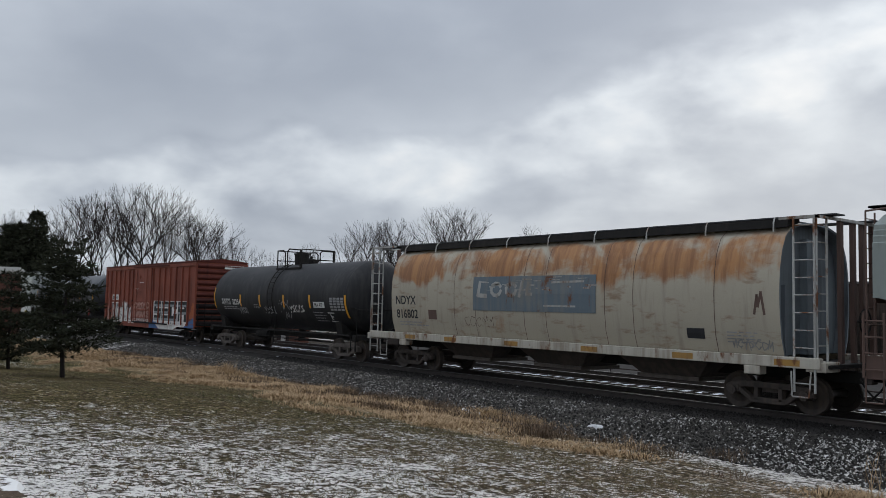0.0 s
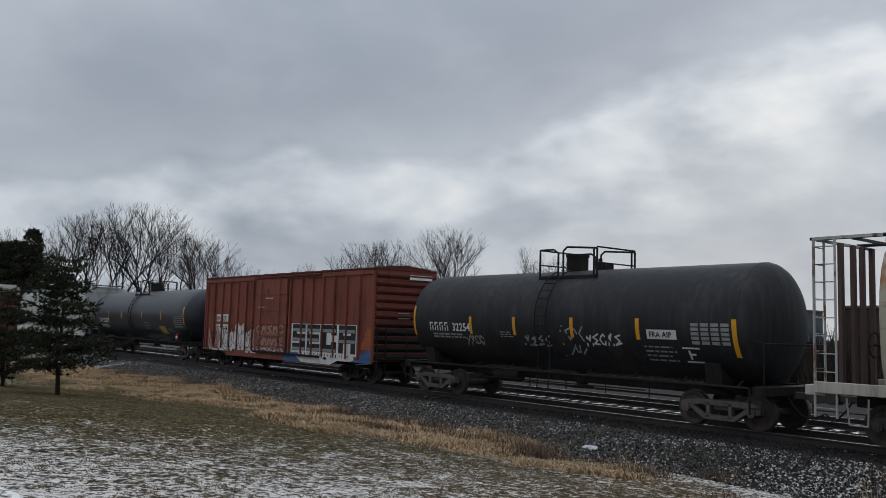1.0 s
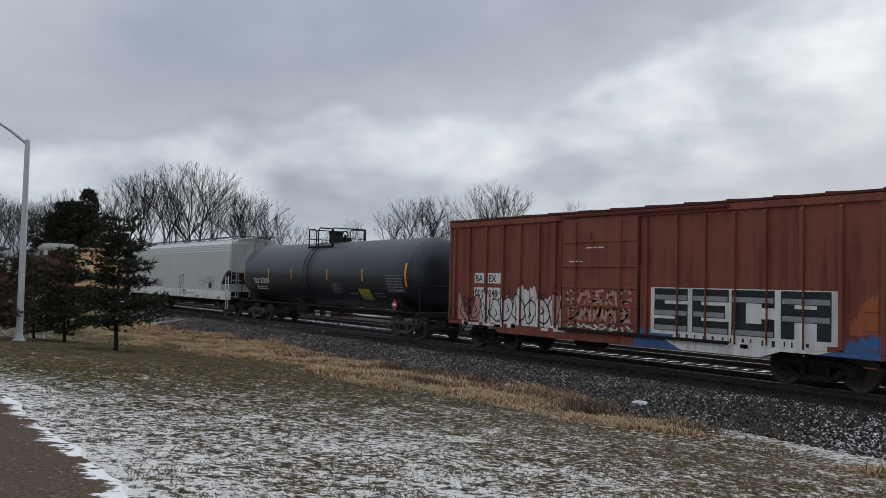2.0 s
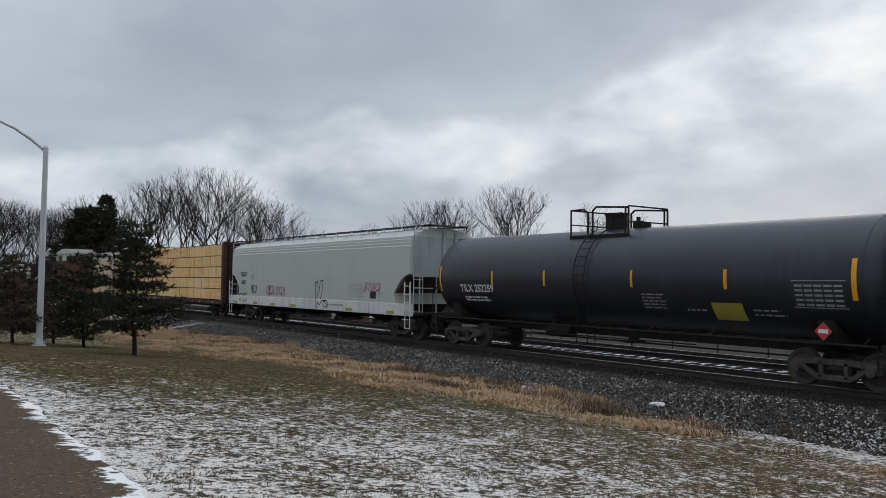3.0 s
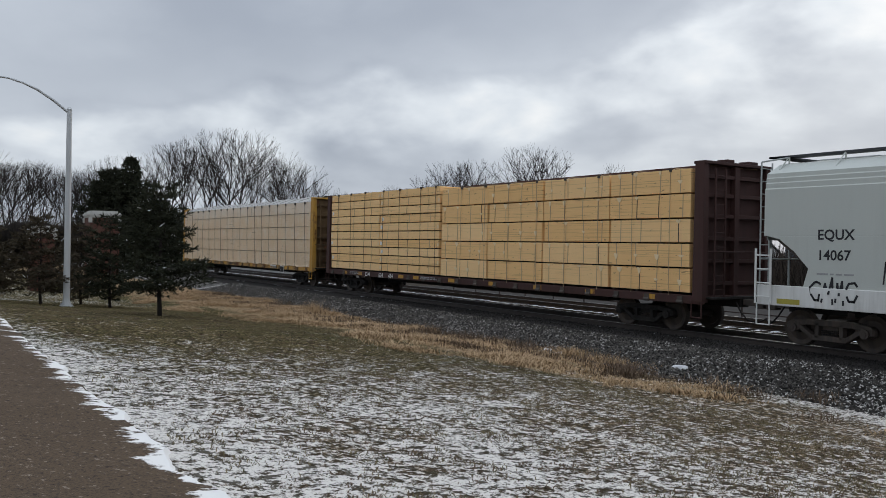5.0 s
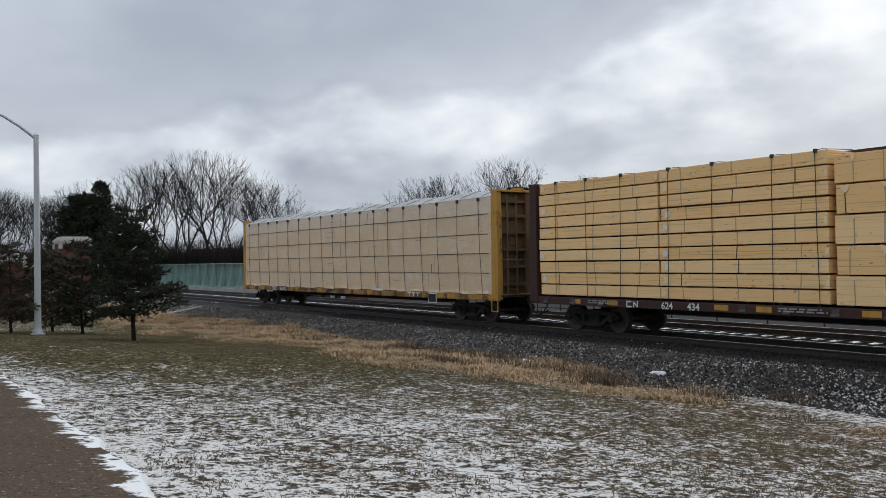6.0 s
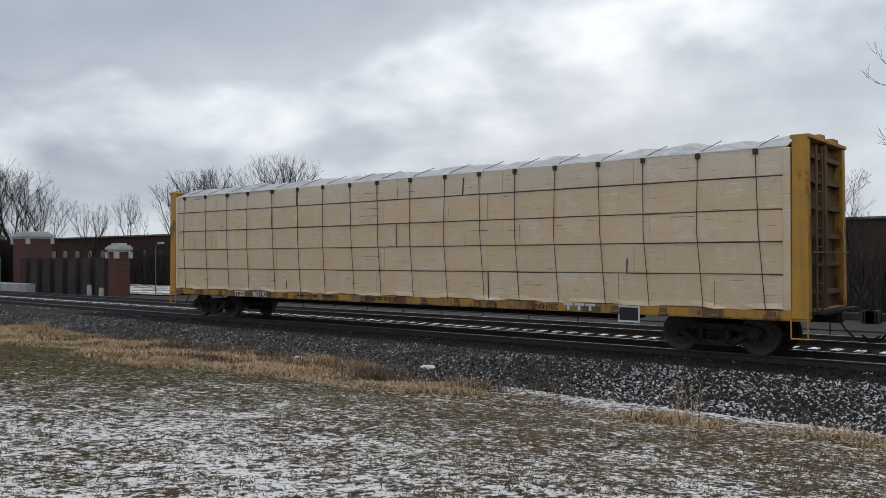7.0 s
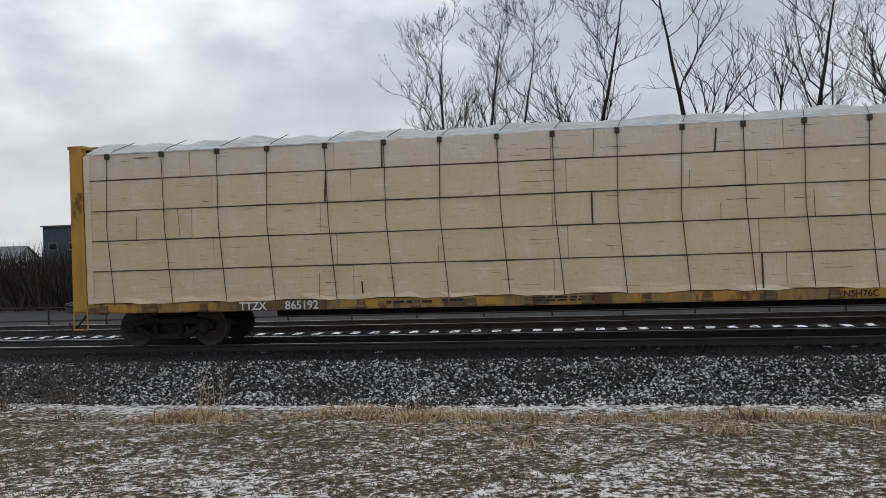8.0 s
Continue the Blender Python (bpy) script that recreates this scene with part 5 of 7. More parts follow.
def cream_hopper():
    car = new_car("covered_hopper", "old cream covered hopper streaked with orange rust", 51.3, 6.85, M["truck"], 17.2)
    H = 7.45
    half = [(1.42, 1.30), (1.55, 1.7), (1.61, 2.2), (1.63, 2.7), (1.60, 3.2), (1.50, 3.65), (1.33, 4.0), (1.05, 4.22), (0.6, 4.34), (0.0, 4.38)]
    prof = [(-y, z) for y, z in half] + [(y, z) for y, z in reversed(half[:-1])]
    zs, ys = [z for _, z in half], [y for y, _ in half]
    face = lambda x, z, o=0.006: -float(np.interp(z, zs, ys)) - o
    xs = [-H + 2 * H * k / 30 for k in range(31)]
    rings = [[(x, y, z) for y, z in prof] for x in xs]
    shell = Geo().loft(rings, cap=False)
    part("body", shell, M["ndx"], car, smooth=True)
    for x in (-3.9, -2.85, -0.65, 0.25, 2.45, 3.4, 5.8):
        g = Geo().loft([[(x + dx, y * 1.004, z * 1.002) for y, z in prof] for dx in (-0.009, 0.009)], closed=False, cap=False)
        part("weld_seam", g, M["ndx_brown"], car)
    for s in (-1, 1):
        o = 0.62 if s < 0 else 0.0
        e = [(s * (H - 0.30), y * 0.99, z) for y, z in prof]
        g = Geo().add(e, [tuple(range(len(e)))])
        part("end_sheet", g, M["ndx_end"], car, "blue-grey end sheet")
        rim = Geo().loft([[(s * H, y, z) for y, z in prof], [(s * H, y * 0.965, 1.3 + (z - 1.3) * 0.985) for y, z in prof], [(s * (H - 0.3), y * 0.965, 1.3 + (z - 1.3) * 0.985) for y, z in prof]], cap=False)
        part("end_rim", rim, M["ndx_end"], car)
        part("end_stiffener", Geo().box(min(s * (H - 0.3), s * (H - 0.12)), max(s * (H - 0.3), s * (H - 0.12)), -1.15, -1.0, 1.2, 2.9)
             .box(min(s * (H - 0.3), s * (H - 0.1)), max(s * (H - 0.3), s * (H - 0.1)), -0.2, 0.2, 1.2, 4.0), M["ndx_end"], car, bevel=0.01)
        part("side_sill", Geo().box(-8.85, 8.35, min(s * 1.45, s * 1.60), max(s * 1.45, s * 1.60), 1.06, 1.30), M["ndx_sill"], car, bevel=0.015)
        part("end_deck", Geo().box(min(s * 7.2, s * 8.5), max(s * 7.2, s * 8.5), -1.45, 1.45, 1.08, 1.16), M["under"], car)
        part("end_sill", Geo().box(min(s * (8.0 + o), s * (8.45 + o)), max(s * (8.0 + o), s * (8.45 + o)), -1.55, -0.9, 1.0, 1.22), M["ndx_sill"], car, bevel=0.02)
        part("jacking_pad", Geo().box(s * 6.75 - 0.2, s * 6.75 + 0.2, -1.6, -1.3, 0.86, 1.06), M["ndx_sill"], car, bevel=0.02)
        # pale ladder, brown posts carrying the roof walk
        g = Geo()
        ladder(g, s * (7.75 + o), s * (8.22 + o), -1.56, -1.56, 0.55, 4.38, 10, 0.014, 0.027)
        part("side_ladder", g, M["ndx_pale"], car, "chipped pale ladder")
        g = Geo()
        ladder(g, s * (8.24 + o), s * (8.24 + o), -1.5, -1.05, 1.0, 4.38, 9, 0.014, 0.027)
        part("end_ladder", g, M["ndx_pale"], car)
        for y in (-0.35, 0.25, 0.7, 1.2):
            part("roof_post", Geo().box(s * (8.2 + o) - 0.05, s * (8.2 + o) + 0.05, y - 0.07, y + 0.07, 1.1, 4.38), M["ndx_brown"], car, bevel=0.01)
        part("end_frame", Geo().box(min(s * 7.4, s * (8.3 + o)), max(s * 7.4, s * (8.3 + o)), -1.55, -1.5, 4.34, 4.40).box(min(s * (8.24 + o), s * (8.3 + o)), max(s * (8.24 + o), s * (8.3 + o)), -1.55, 1.4, 4.34, 4.40), M["ndx_pale"], car)
        part("brake_wheel", Geo().pipe([(s * 8.42, 0.35 + 0.28 * math.cos(a), 2.1 + 0.28 * math.sin(a)) for a in [2 * math.pi * k / 16 for k in range(17)]], 0.02)
             .tube((s * 8.42, 0.07, 2.1), (s * 8.42, 0.63, 2.1), 0.015).tube((s * 8.2, 0.35, 2.1), (s * 8.44, 0.35, 2.1), 0.03), M["under"], car)
        g = Geo().pipe([(s * 7.7, -1.6, 1.0), (s * 7.72, -1.6, 0.45), (s * 8.1, -1.6, 0.45), (s * 8.15, -1.6, 1.0)], 0.018)
        part("sill_step", g, M["ndx_pale"], car)
    g = Geo()
    for y in (-0.95, 0.95):
        g.box(-8.95, 8.5, y - 0.22, y + 0.22, 4.42, 4.45)
    for k in range(17):
        x = -8.2 + 16.4 * k / 16
        g.box(x - 0.03, x + 0.03, -1.1, 1.1, 4.36, 4.42)
    part("running_board", g, M["roof_walk"], car)
    g = Geo()
    for k in range(9):
        x = -7.1 + 14.2 * k / 8
        g.pipe([(x, -1.18, 4.44), (x + 0.06, -1.34, 4.30), (x + 0.08, -1.38, 4.10)], 0.018, 5)
    part("board_bracket", g, M["ndx_pale"], car)
    part("eave_rail", Geo().prism_x([(-1.27, 4.20), (-1.24, 4.40), (-0.72, 4.43), (-0.72, 4.33)], -H, H), M["under"], car)
    for k in range(3):
        x = -3.9 + 3.9 * k
        g = Geo().loft([[(x - 1.7, -1.3, 1.3), (x + 1.7, -1.3, 1.3), (x + 1.7, 1.3, 1.3), (x - 1.7, 1.3, 1.3)],
                        [(x - 0.9, -0.75, 0.6), (x + 0.9, -0.75, 0.6), (x + 0.9, 0.75, 0.6), (x - 0.9, 0.75, 0.6)]])
        b = part("hopper_bay", g, M["truck"], car)
        part("discharge_gate", Geo().box(x - 0.95, x + 0.95, -0.85, 0.85, 0.5, 0.6), M["truck_pale"], b)
    # faded logo panel: plain pale shapes on blue
    lg = part("logo_panel", patch(Geo(), -2.95, 2.15, 2.14, 3.2, lambda x, z: face(x, z, 0.014), 1, 10), M["blue_panel"], car, "faded blue panel with pale worn shapes")
    g = Geo()
    fl = lambda x, z: face(x, z, 0.022)
    stroke(g, [(-2.62, 3.02), (-2.70, 2.62), (-2.32, 2.60)], 0.13, fl)
    for cx in (-1.85, -1.18):
        stroke(g, [(cx + 0.22 * math.cos(a), 2.80 + 0.19 * math.sin(a)) for a in [0.5 + 0.62 * k for k in range(10)]], 0.11, fl)
    stroke(g, [(-0.72, 3.02), (-0.82, 2.60)], 0.12, fl)
    stroke(g, [(-0.45, 3.0), (-0.52, 2.66), (-0.3, 2.66)], 0.09, fl)
    scuff = random.Random(19)
    for _ in range(34):
        x, z = scuff.uniform(-2.8, 1.9), scuff.uniform(2.75, 3.17)
        stroke(g, [(x, z), (x + scuff.uniform(0.05, 0.4), z + scuff.uniform(-0.01, 0.01))], scuff.uniform(0.01, 0.05), fl)
    stroke(g, [(0.5, 3.0), (1.7, 3.02)], 0.06, fl)
    stroke(g, [(0.2, 2.32), (1.4, 2.32)], 0.05, fl)
    part("pale_shape", g, M["ndx_pale"], lg)
    rng = random.Random(77)
    part("lettering", text_geo("NDYX", 0.42, -7.2, 2.3, face), M["black"], car, "black stencilled mark")
    part("lettering", text_geo("816802", 0.42, -7.15, 1.82, face), M["black"], car, "black stencilled number")
    part("patched_paint", patch(Geo(), -5.3, -4.85, 1.8, 2.12, lambda x, z: face(x, z, 0.008), 1, 2), M["ndx_brown"], car)
    part("small_print", text_bars(Geo(), rng, -7.0, -5.3, 1.5, 1.7, 2, face, 0.4), M["grey_txt"], car)
    part("stencil_box", patch(Geo(), 5.0, 5.5, 1.6, 1.85, face, 1, 2), M["black"], car)
    part("small_print", text_bars(Geo(), rng, 6.1, 7.0, 1.5, 1.8, 4, face, 0.35), M["grey_txt"], car)
    part("graffiti", scribble(Geo(), random.Random(78), 6.2, 7.25, 1.42, 1.62, 7, 0.025, face), M["grey_txt"], car)
    part("faded_number", scribble(Geo(), random.Random(79), 6.8, 7.1, 2.25, 2.7, 1, 0.06, face), M["ndx_brown"], car)
    part("graffiti", scribble(Geo(), random.Random(80), -3.4, -2.0, 1.65, 1.95, 5, 0.016, face), M["ndx_brown"], car)
    for x in (-6.3, -4.1, -1.2, 1.9, 4.9, 7.6):
        part("reflective_strip", patch(Geo(), x - 0.3, x + 0.3, 1.1, 1.24, lambda a, b: -1.606), M["ttx_deck"], car)


# -------------------- centre-beam flatcars
def centre_beam(label, centre, steel, deck_mat, end_mat, wrapped):
    car = new_car("centre_beam_flatcar", label, centre, 9.1 if not wrapped else 9.35, M["under"], 23.4)
    H = 11.45
    part("deck", Geo().box(-H, H, -1.36, 1.36, 0.92, 1.02), deck_mat, car, bevel=0.01)
    for s in (-1, 1):
        part("side_sill", Geo().prism_x([(s * 1.40, 0.80), (s * 1.40, 1.02), (s * 1.34, 1.03), (s * 1.30, 0.82)], -H, H), deck_mat, car, bevel=0.008)
        # end bulkhead: edge posts, ribbed plate, cap
        x0, x1 = sorted((s * (H - 0.34), s * H))
        for y in (-1.30, 1.30):
            part("bulkhead_post", Geo().loft([[(x0 - 0.0, y - 0.12, 0.85), (x1, y - 0.12, 0.85), (x1, y + 0.12, 0.85), (x0, y + 0.12, 0.85)],
                                              [(x0 + 0.02, y - 0.10, 4.55), (x1 - 0.02, y - 0.10, 4.55), (x1 - 0.02, y + 0.10, 4.55), (x0 + 0.02, y + 0.10, 4.55)]]), steel, car, bevel=0.015)
        m = s * (H - 0.2)
        b = part("bulkhead", Geo().box(min(m, m - s * 0.1), max(m, m - s * 0.1), -1.2, 1.2, 0.95, 4.5), end_mat, car, "ribbed steel bulkhead")
        g = Geo()
        for z in (1.35, 1.95, 2.55, 3.15, 3.7, 4.2):
            g.box(min(m, m + s * 0.13), max(m, m + s * 0.13), -1.2, 1.2, z - 0.05, z + 0.05)
        g.box(min(m, m + s * 0.16), max(m, m + s * 0.16), -0.1, 0.1, 0.95, 4.5)
        part("bulkhead_rib", g, end_mat, b, bevel=0.01)
        part("bulkhead_cap", Geo().box(x0 - 0.02, x1 + 0.02, -1.40, 1.40, 4.52, 4.6).box(x0, x1, -0.5, -0.2, 4.6, 4.68).box(x0, x1, 0.4, 0.8, 4.6, 4.68), steel, car, bevel=0.012)
        g = Geo()
        ladder(g, s * (H + 0.04), s * (H + 0.04), -1.0, -0.6, 1.0, 4.4, 9)
        g.tube((s * (H + 0.06), -1.3, 2.2), (s * (H + 0.06), 1.3, 2.2), 0.02)
        part("end_ladder", g, end_mat, car)
        part("end_deck", Geo().box(min(s * H, s * (H + 0.28)), max(s * H, s * (H + 0.28)), -1.25, 1.25, 0.95, 1.0), M["under"], car)
        part("sill_step", Geo().pipe([(s * (H - 0.35), -1.42, 0.9), (s * (H - 0.35), -1.42, 0.45), (s * (H - 0.02), -1.42, 0.45), (s * (H - 0.02), -1.42, 0.9)], 0.018), steel, car)
    # centre beam: top chord and uprights between the stacks
    g = Geo().box(-H + 0.3, H - 0.3, -0.07, 0.07, 4.42, 4.56).box(-H + 0.3, H - 0.3, -0.22, 0.22, 4.55, 4.62)
    for k in range(15):
        x = -H + 0.9 + (2 * H - 1.8) * k / 14
        g.box(x - 0.1, x + 0.1, -0.05, 0.05, 1.0, 4.45)
    part("centre_beam", g, steel, car)
    part("underframe", Geo().prism_x([(-0.5, 0.92), (0.5, 0.92), (0.4, 0.6), (-0.4, 0.6)], -7.0, 7.0), M["under"], car)
    g = Geo()
    for k in range(19):
        x = -10.7 + 21.4 * k / 18
        # none where the marks are painted
        if -7.7 < x < (-5.3 if wrapped else -4.5) or (wrapped and 5.6 < x < 6.6):
            continue
        g.box(x - 0.09, x + 0.09, -1.428, -1.36, 0.83, 0.99)
        g.tube((x - 0.10, -1.42, 0.84), (x + 0.10, -1.42, 0.84), 0.05, 8)
    part("strap_winch", g, M["ttx_end"] if wrapped else M["truck"], car, bevel=0.008)
    f = lambda x, z: -1.4 - 0.006
    rng = random.Random(int(abs(centre)))
    if wrapped:
        rows = [(1.04, 1.74), (1.76, 2.42), (2.44, 3.09), (3.11, 3.78), (3.80, 4.38)]
        for s in (-1, 1):
            for r, (z0, z1) in enumerate(rows):
                cuts = [-10.98, -8.55 + 0.5 * (r % 2), -4.9 - 0.35 * (r % 3), -0.65 + 0.3 * (r % 2), 3.9 - 0.5 * (r % 2), 7.2 + 0.4 * (r % 3), 10.98]
                for a, b in zip(cuts, cuts[1:]):
                    y0, y1 = sorted((s * 0.12, s * (1.385 + rng.uniform(-0.012, 0.012))))
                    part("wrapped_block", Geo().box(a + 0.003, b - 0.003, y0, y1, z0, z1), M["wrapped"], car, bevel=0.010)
        # film pulled over the top and hanging over the sill, in uneven panels
        g = Geo()
        n = 72
        rings = []
        for k in range(n + 1):
            x = -11.05 + 22.1 * k / n
            up = 0.025 * math.sin(k * 1.7) + 0.03 * math.sin(k * 0.61 + 1) + 0.03 * (k % 4 == 0)
            sag = 0.02 * math.sin(k * 2.3)
            rings.append([(x, -1.395, 4.365 + sag * 0.3), (x, -1.385, 4.39), (x, -1.2, 4.45 + up * 0.4), (x, -0.55, 4.66 + up), (x, 0.0, 4.72 + up), (x, 0.55, 4.66 + up), (x, 1.2, 4.45 + up * 0.4), (x, 1.385, 4.39), (x, 1.395, 4.365 + sag * 0.3)])
        g.loft(rings, closed=False, cap=False)
        part("top_film", g, M["film"], car, "wrinkled milky plastic film over the load", smooth=True)
        for s in (-1, 1):
            g = Geo()
            rings = []
            for k in range(n + 1):
                x = -11.05 + 22.1 * k / n
                d = 0.05 * math.sin(k * 0.9) + 0.03 * math.sin(k * 2.7)
                rings.append([(x, s * (1.40 + 0.02 * math.sin(k * 1.3)), 1.14 + d * 0.6), (x, s * (1.42 + 0.012 * math.sin(k * 1.9)), 1.025 + d * 0.4)])
            g.loft(rings, closed=False, cap=False)
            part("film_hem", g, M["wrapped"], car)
        for z0, z1 in ((-11.10, -10.93), (10.93, 11.10)):
            part("end_film", Geo().box(z0, z1, -1.41, 1.41, 1.0, 4.36), M["wrapped"], car, bevel=0.03)
        sx = [-10.5, -9.2, -7.9, -6.75, -5.45, -4.15, -2.95, -1.75, -0.6, 0.7, 1.98, 3.15, 4.3, 5.5, 6.7, 7.85, 9.15, 10.4]
        for i, x in enumerate(sx):
            lean = 0.12 * ((i * 37 % 10) / 10 - 0.5)
            g = Geo().pipe([(x + lean + 0.14, -1.42, 1.0), (x + lean, -1.418, 2.7), (x, -1.42, 4.33), (x + 0.05, -1.2, 4.47), (x + 0.2, -0.55, 4.72)], 0.009, 5)
            st = part("strap", g, M["strap"], car, "dark tie-down strap")
            part("corner_guard", Geo().box(x - 0.05, x + 0.05, -1.45, -1.36, 4.26, 4.38), M["strap"], st, bevel=0.015)
        for z in (1.75, 2.43, 3.10, 3.79):
            g = Geo()
            pts = []
            for k in range(23):
                pts.append((-10.95 + 21.9 * k / 22, -1.402, z + 0.012 * math.sin(k * 1.9)))
            g.pipe(pts, 0.0075, 5)
            part("layer_gap", g, M["strap"], car)
        g = Geo()
        for k in range(46):
            x, (z0, z1) = rng.uniform(-10.5, 9.8), rng.choice(rows)
            if k % 3:
                z = rng.uniform(z0 + 0.06, z1 - 0.06)
                patch(g, x, x + rng.uniform(0.1, 0.7), z, z + rng.uniform(0.005, 0.012), lambda a, b: -1.412)
            else:
                w, e = rng.choice((0.010, 0.012, 0.035)), rng.uniform(-0.04, 0.04)
                zt = z0 + (z1 - z0) * rng.choice((0.5, 0.8, 1.0))
                g.add([(x, -1.412, z0), (x + w, -1.412, z0), (x + w + e, -1.412, zt), (x + e, -1.412, zt)], [(0, 1, 2, 3)])
        part("film_tear", g, M["strap"], car)
        fs = lambda x, z: -1.408
        part("lettering", text_geo("TTZX", 0.24, -7.48, 0.83, lambda x, z: -1.436), M["white"], part("number_board", patch(Geo(), -7.55, -5.5, 0.81, 1.02, lambda x, z: -1.430), M["ttx_end"], car), "white stencilled mark")
        part("lettering", text_geo("865192", 0.25, -6.44, 0.83, lambda x, z: -1.436), M["white"], car, "white stencilled number")
        for x, w in ((-10.8, 1.0), (-8.9, 0.9), (-5.2, 0.8), (-2.4, 0.7), (0.8, 0.9), (2.2, 0.9), (4.87, 0.92), (7.9, 1.0), (9.7, 1.4)):
            part("clean_panel", patch(Geo(), x, x + w, 0.84, 1.0, lambda a, b: -1.4045), M["ttx_yellow"], car, "brighter yellow sill panel")
        grime = random.Random(8)
        for k in range(22):
            x = -10.9 + k * 1.0 + grime.uniform(-0.3, 0.3)
            if -8.1 < x < -5.4 or 3.9 < x < 5.5:
                continue
            part("grime_patch", patch(Geo(), x, x + grime.uniform(0.15, 0.55), 0.815, grime.uniform(0.93, 1.015), lambda a, b: -1.4030), M["ttx_end"], car)
        part("small_print", text_bars(Geo(), rng, -4.2, -3.2, 0.86, 0.96, 1, fs), M["black"], car)
        part("small_print", text_bars(Geo(), rng, -1.1, 0.2, 0.86, 0.98, 2, fs), M["black"], car)
        part("lettering", text_geo("NSH76C", 0.18, 4.92, 0.85, lambda x, z: -1.43), M["black"], car)
        g = Geo()
        for x in (5.75, 6.05, 6.35):
            stroke(g, [(x, 0.98), (x + 0.22, 0.98)], 0.06, fs)
            stroke(g, [(x + 0.11, 0.95), (x + 0.11, 0.86)], 0.07, fs)
        part("owner_mark", g, M["white"], car, "white block mark")
        part("stencil_box", patch(Geo(), 7.2, 7.75, 0.62, 1.0, lambda a, b: -1.41), M["white"], car)
        part("stencil_field", patch(Geo(), 7.24, 7.71, 0.66, 0.96, lambda a, b: -1.414), M["black"], car)
        part("small_print", text_bars(Geo(), rng, -3.0, -2.5, 0.88, 0.98, 1, fs), M["black"], car)
    else:
        def stack(xa, xb, top, rows, cols, tags):
            h = (top - 1.06) / rows
            for s in (-1, 1):
                for r in range(rows):
                    cuts = [xa + (xb - xa) * c / cols for c in range(cols + 1)]
                    for a, b in zip(cuts, cuts[1:]):
                        z0 = 1.06 + r * h
                        y0, y1 = sorted((s * 0.12, s * (1.385 + rng.uniform(-0.03, 0.02))))
                        e, e2 = rng.uniform(0, 0.07), rng.uniform(0, 0.05)
                        bd = part("lumber_block", Geo().box(a + 0.008 + e, b - 0.008 - e2, y0, y1, z0 + 0.026 + rng.uniform(0, 0.010), z0 + h - 0.010), M["lumber"], car, bevel=0.008)
                        if s > 0:
                            continue
                        # pale bands in uneven pairs round each bundle
                        count = max(2, int((b - a) / (1.25 if tags else 0.75)))
                        for k in range(count):
                            x = a + (b - a) * (k + 0.5) / count + rng.uniform(-0.12, 0.12)
                            lean = rng.uniform(-0.03, 0.03)
                            part("band", Geo().prism_y([(x - 0.011, z0 + 0.03), (x + 0.011, z0 + 0.03), (x + lean + 0.011, z0 + h - 0.01), (x + lean - 0.011, z0 + h - 0.01)], y0 - 0.008, y0 + 0.01), M["string"] if rng.random() < 0.8 else M["strap"], bd)
                            if not tags and rng.random() < 0.75:
                                w, d = rng.uniform(0.05, 0.13), rng.uniform(0.06, 0.20)
                                zt = z0 + (h - 0.02 if rng.random() < 0.7 else h * 0.55)
                                part("torn_wrap", Geo().prism_y([(x - w, zt), (x + w * 0.8, zt - 0.01), (x + w * 0.5, zt - d * 0.7), (x - w * 0.1, zt - d), (x - w * 0.7, zt - d * 0.5)], y0 - 0.022, y0 - 0.012), M["paper"], bd)
                        if tags and rng.random() < 0.7:
                            x = a + 0.03 + e + rng.uniform(0, 0.12)
                            part("tag", Geo().prism_y([(x, z0 + 0.1), (x + 0.15, z0 + 0.12), (x + 0.19, z0 + 0.22), (x + 0.02, z0 + 0.27)], y0 - 0.012, y0 - 0.004), M["tag"] if rng.random() < 0.5 else M["paper"], bd)
                            if rng.random() < 0.6:
                                x = b - 0.1 - e2
                                part("tag", Geo().prism_y([(x, z0 + 0.1), (x + 0.09, z0 + 0.11), (x + 0.08, z0 + 0.24), (x + 0.01, z0 + 0.22)], y0 - 0.012, y0 - 0.004), M["paper"], bd)
                # stickers between the layers
                for r in range(rows):
                    g = Geo()
                    z0 = 1.06 + r * h
                    for k in range(int((xb - xa) / 0.9)):
                        x = xa + 0.3 + k * 0.9
                        g.box(x, x + 0.09, *sorted((s * 0.2, s * 1.33)), z0 - 0.011, z0 + 0.029)
                    part("sticker", g, M["strap"], car)
        stack(-11.02, -1.28, 4.57, 10, 2, True)
        stack(-1.20, 11.02, 4.42, 5, 4, False)
        sx = [-10.2, -8.9, -7.5, -5.8, -4.4, -2.7, -1.6, 0.2, 1.7, 3.1, 4.6, 6.0, 7.5, 8.9, 10.3]
        for i, x in enumerate(sx):
            zt = 4.55 if x < -1.3 else 4.40
            lean = rng.uniform(-0.05, 0.08)
            g = Geo().pipe([(x + lean, -1.43, 1.0), (x + lean * 0.3, -1.425, 2.7), (x, -1.42, zt), (x + 0.04, -1.2, zt + 0.06), (x + 0.1, 0, zt + 0.11)], 0.009, 5)
            st = part("strap", g, M["strap"] if x < -1.3 else M["string"], car)
            part("corner_guard", Geo().box(x - 0.04, x + 0.04, -1.43, -1.34, zt - 0.04, zt + 0.05), M["strap"], st, bevel=0.01)
        g = Geo()
        fs = lambda x, z: -1.432
        stroke(g, [(-7.15, 0.98), (-7.31, 0.98), (-7.31, 0.84), (-7.15, 0.84)], 0.045, fs)
        stroke(g, [(-7.06, 0.84), (-7.06, 0.98), (-6.92, 0.84), (-6.92, 0.98)], 0.045, fs)
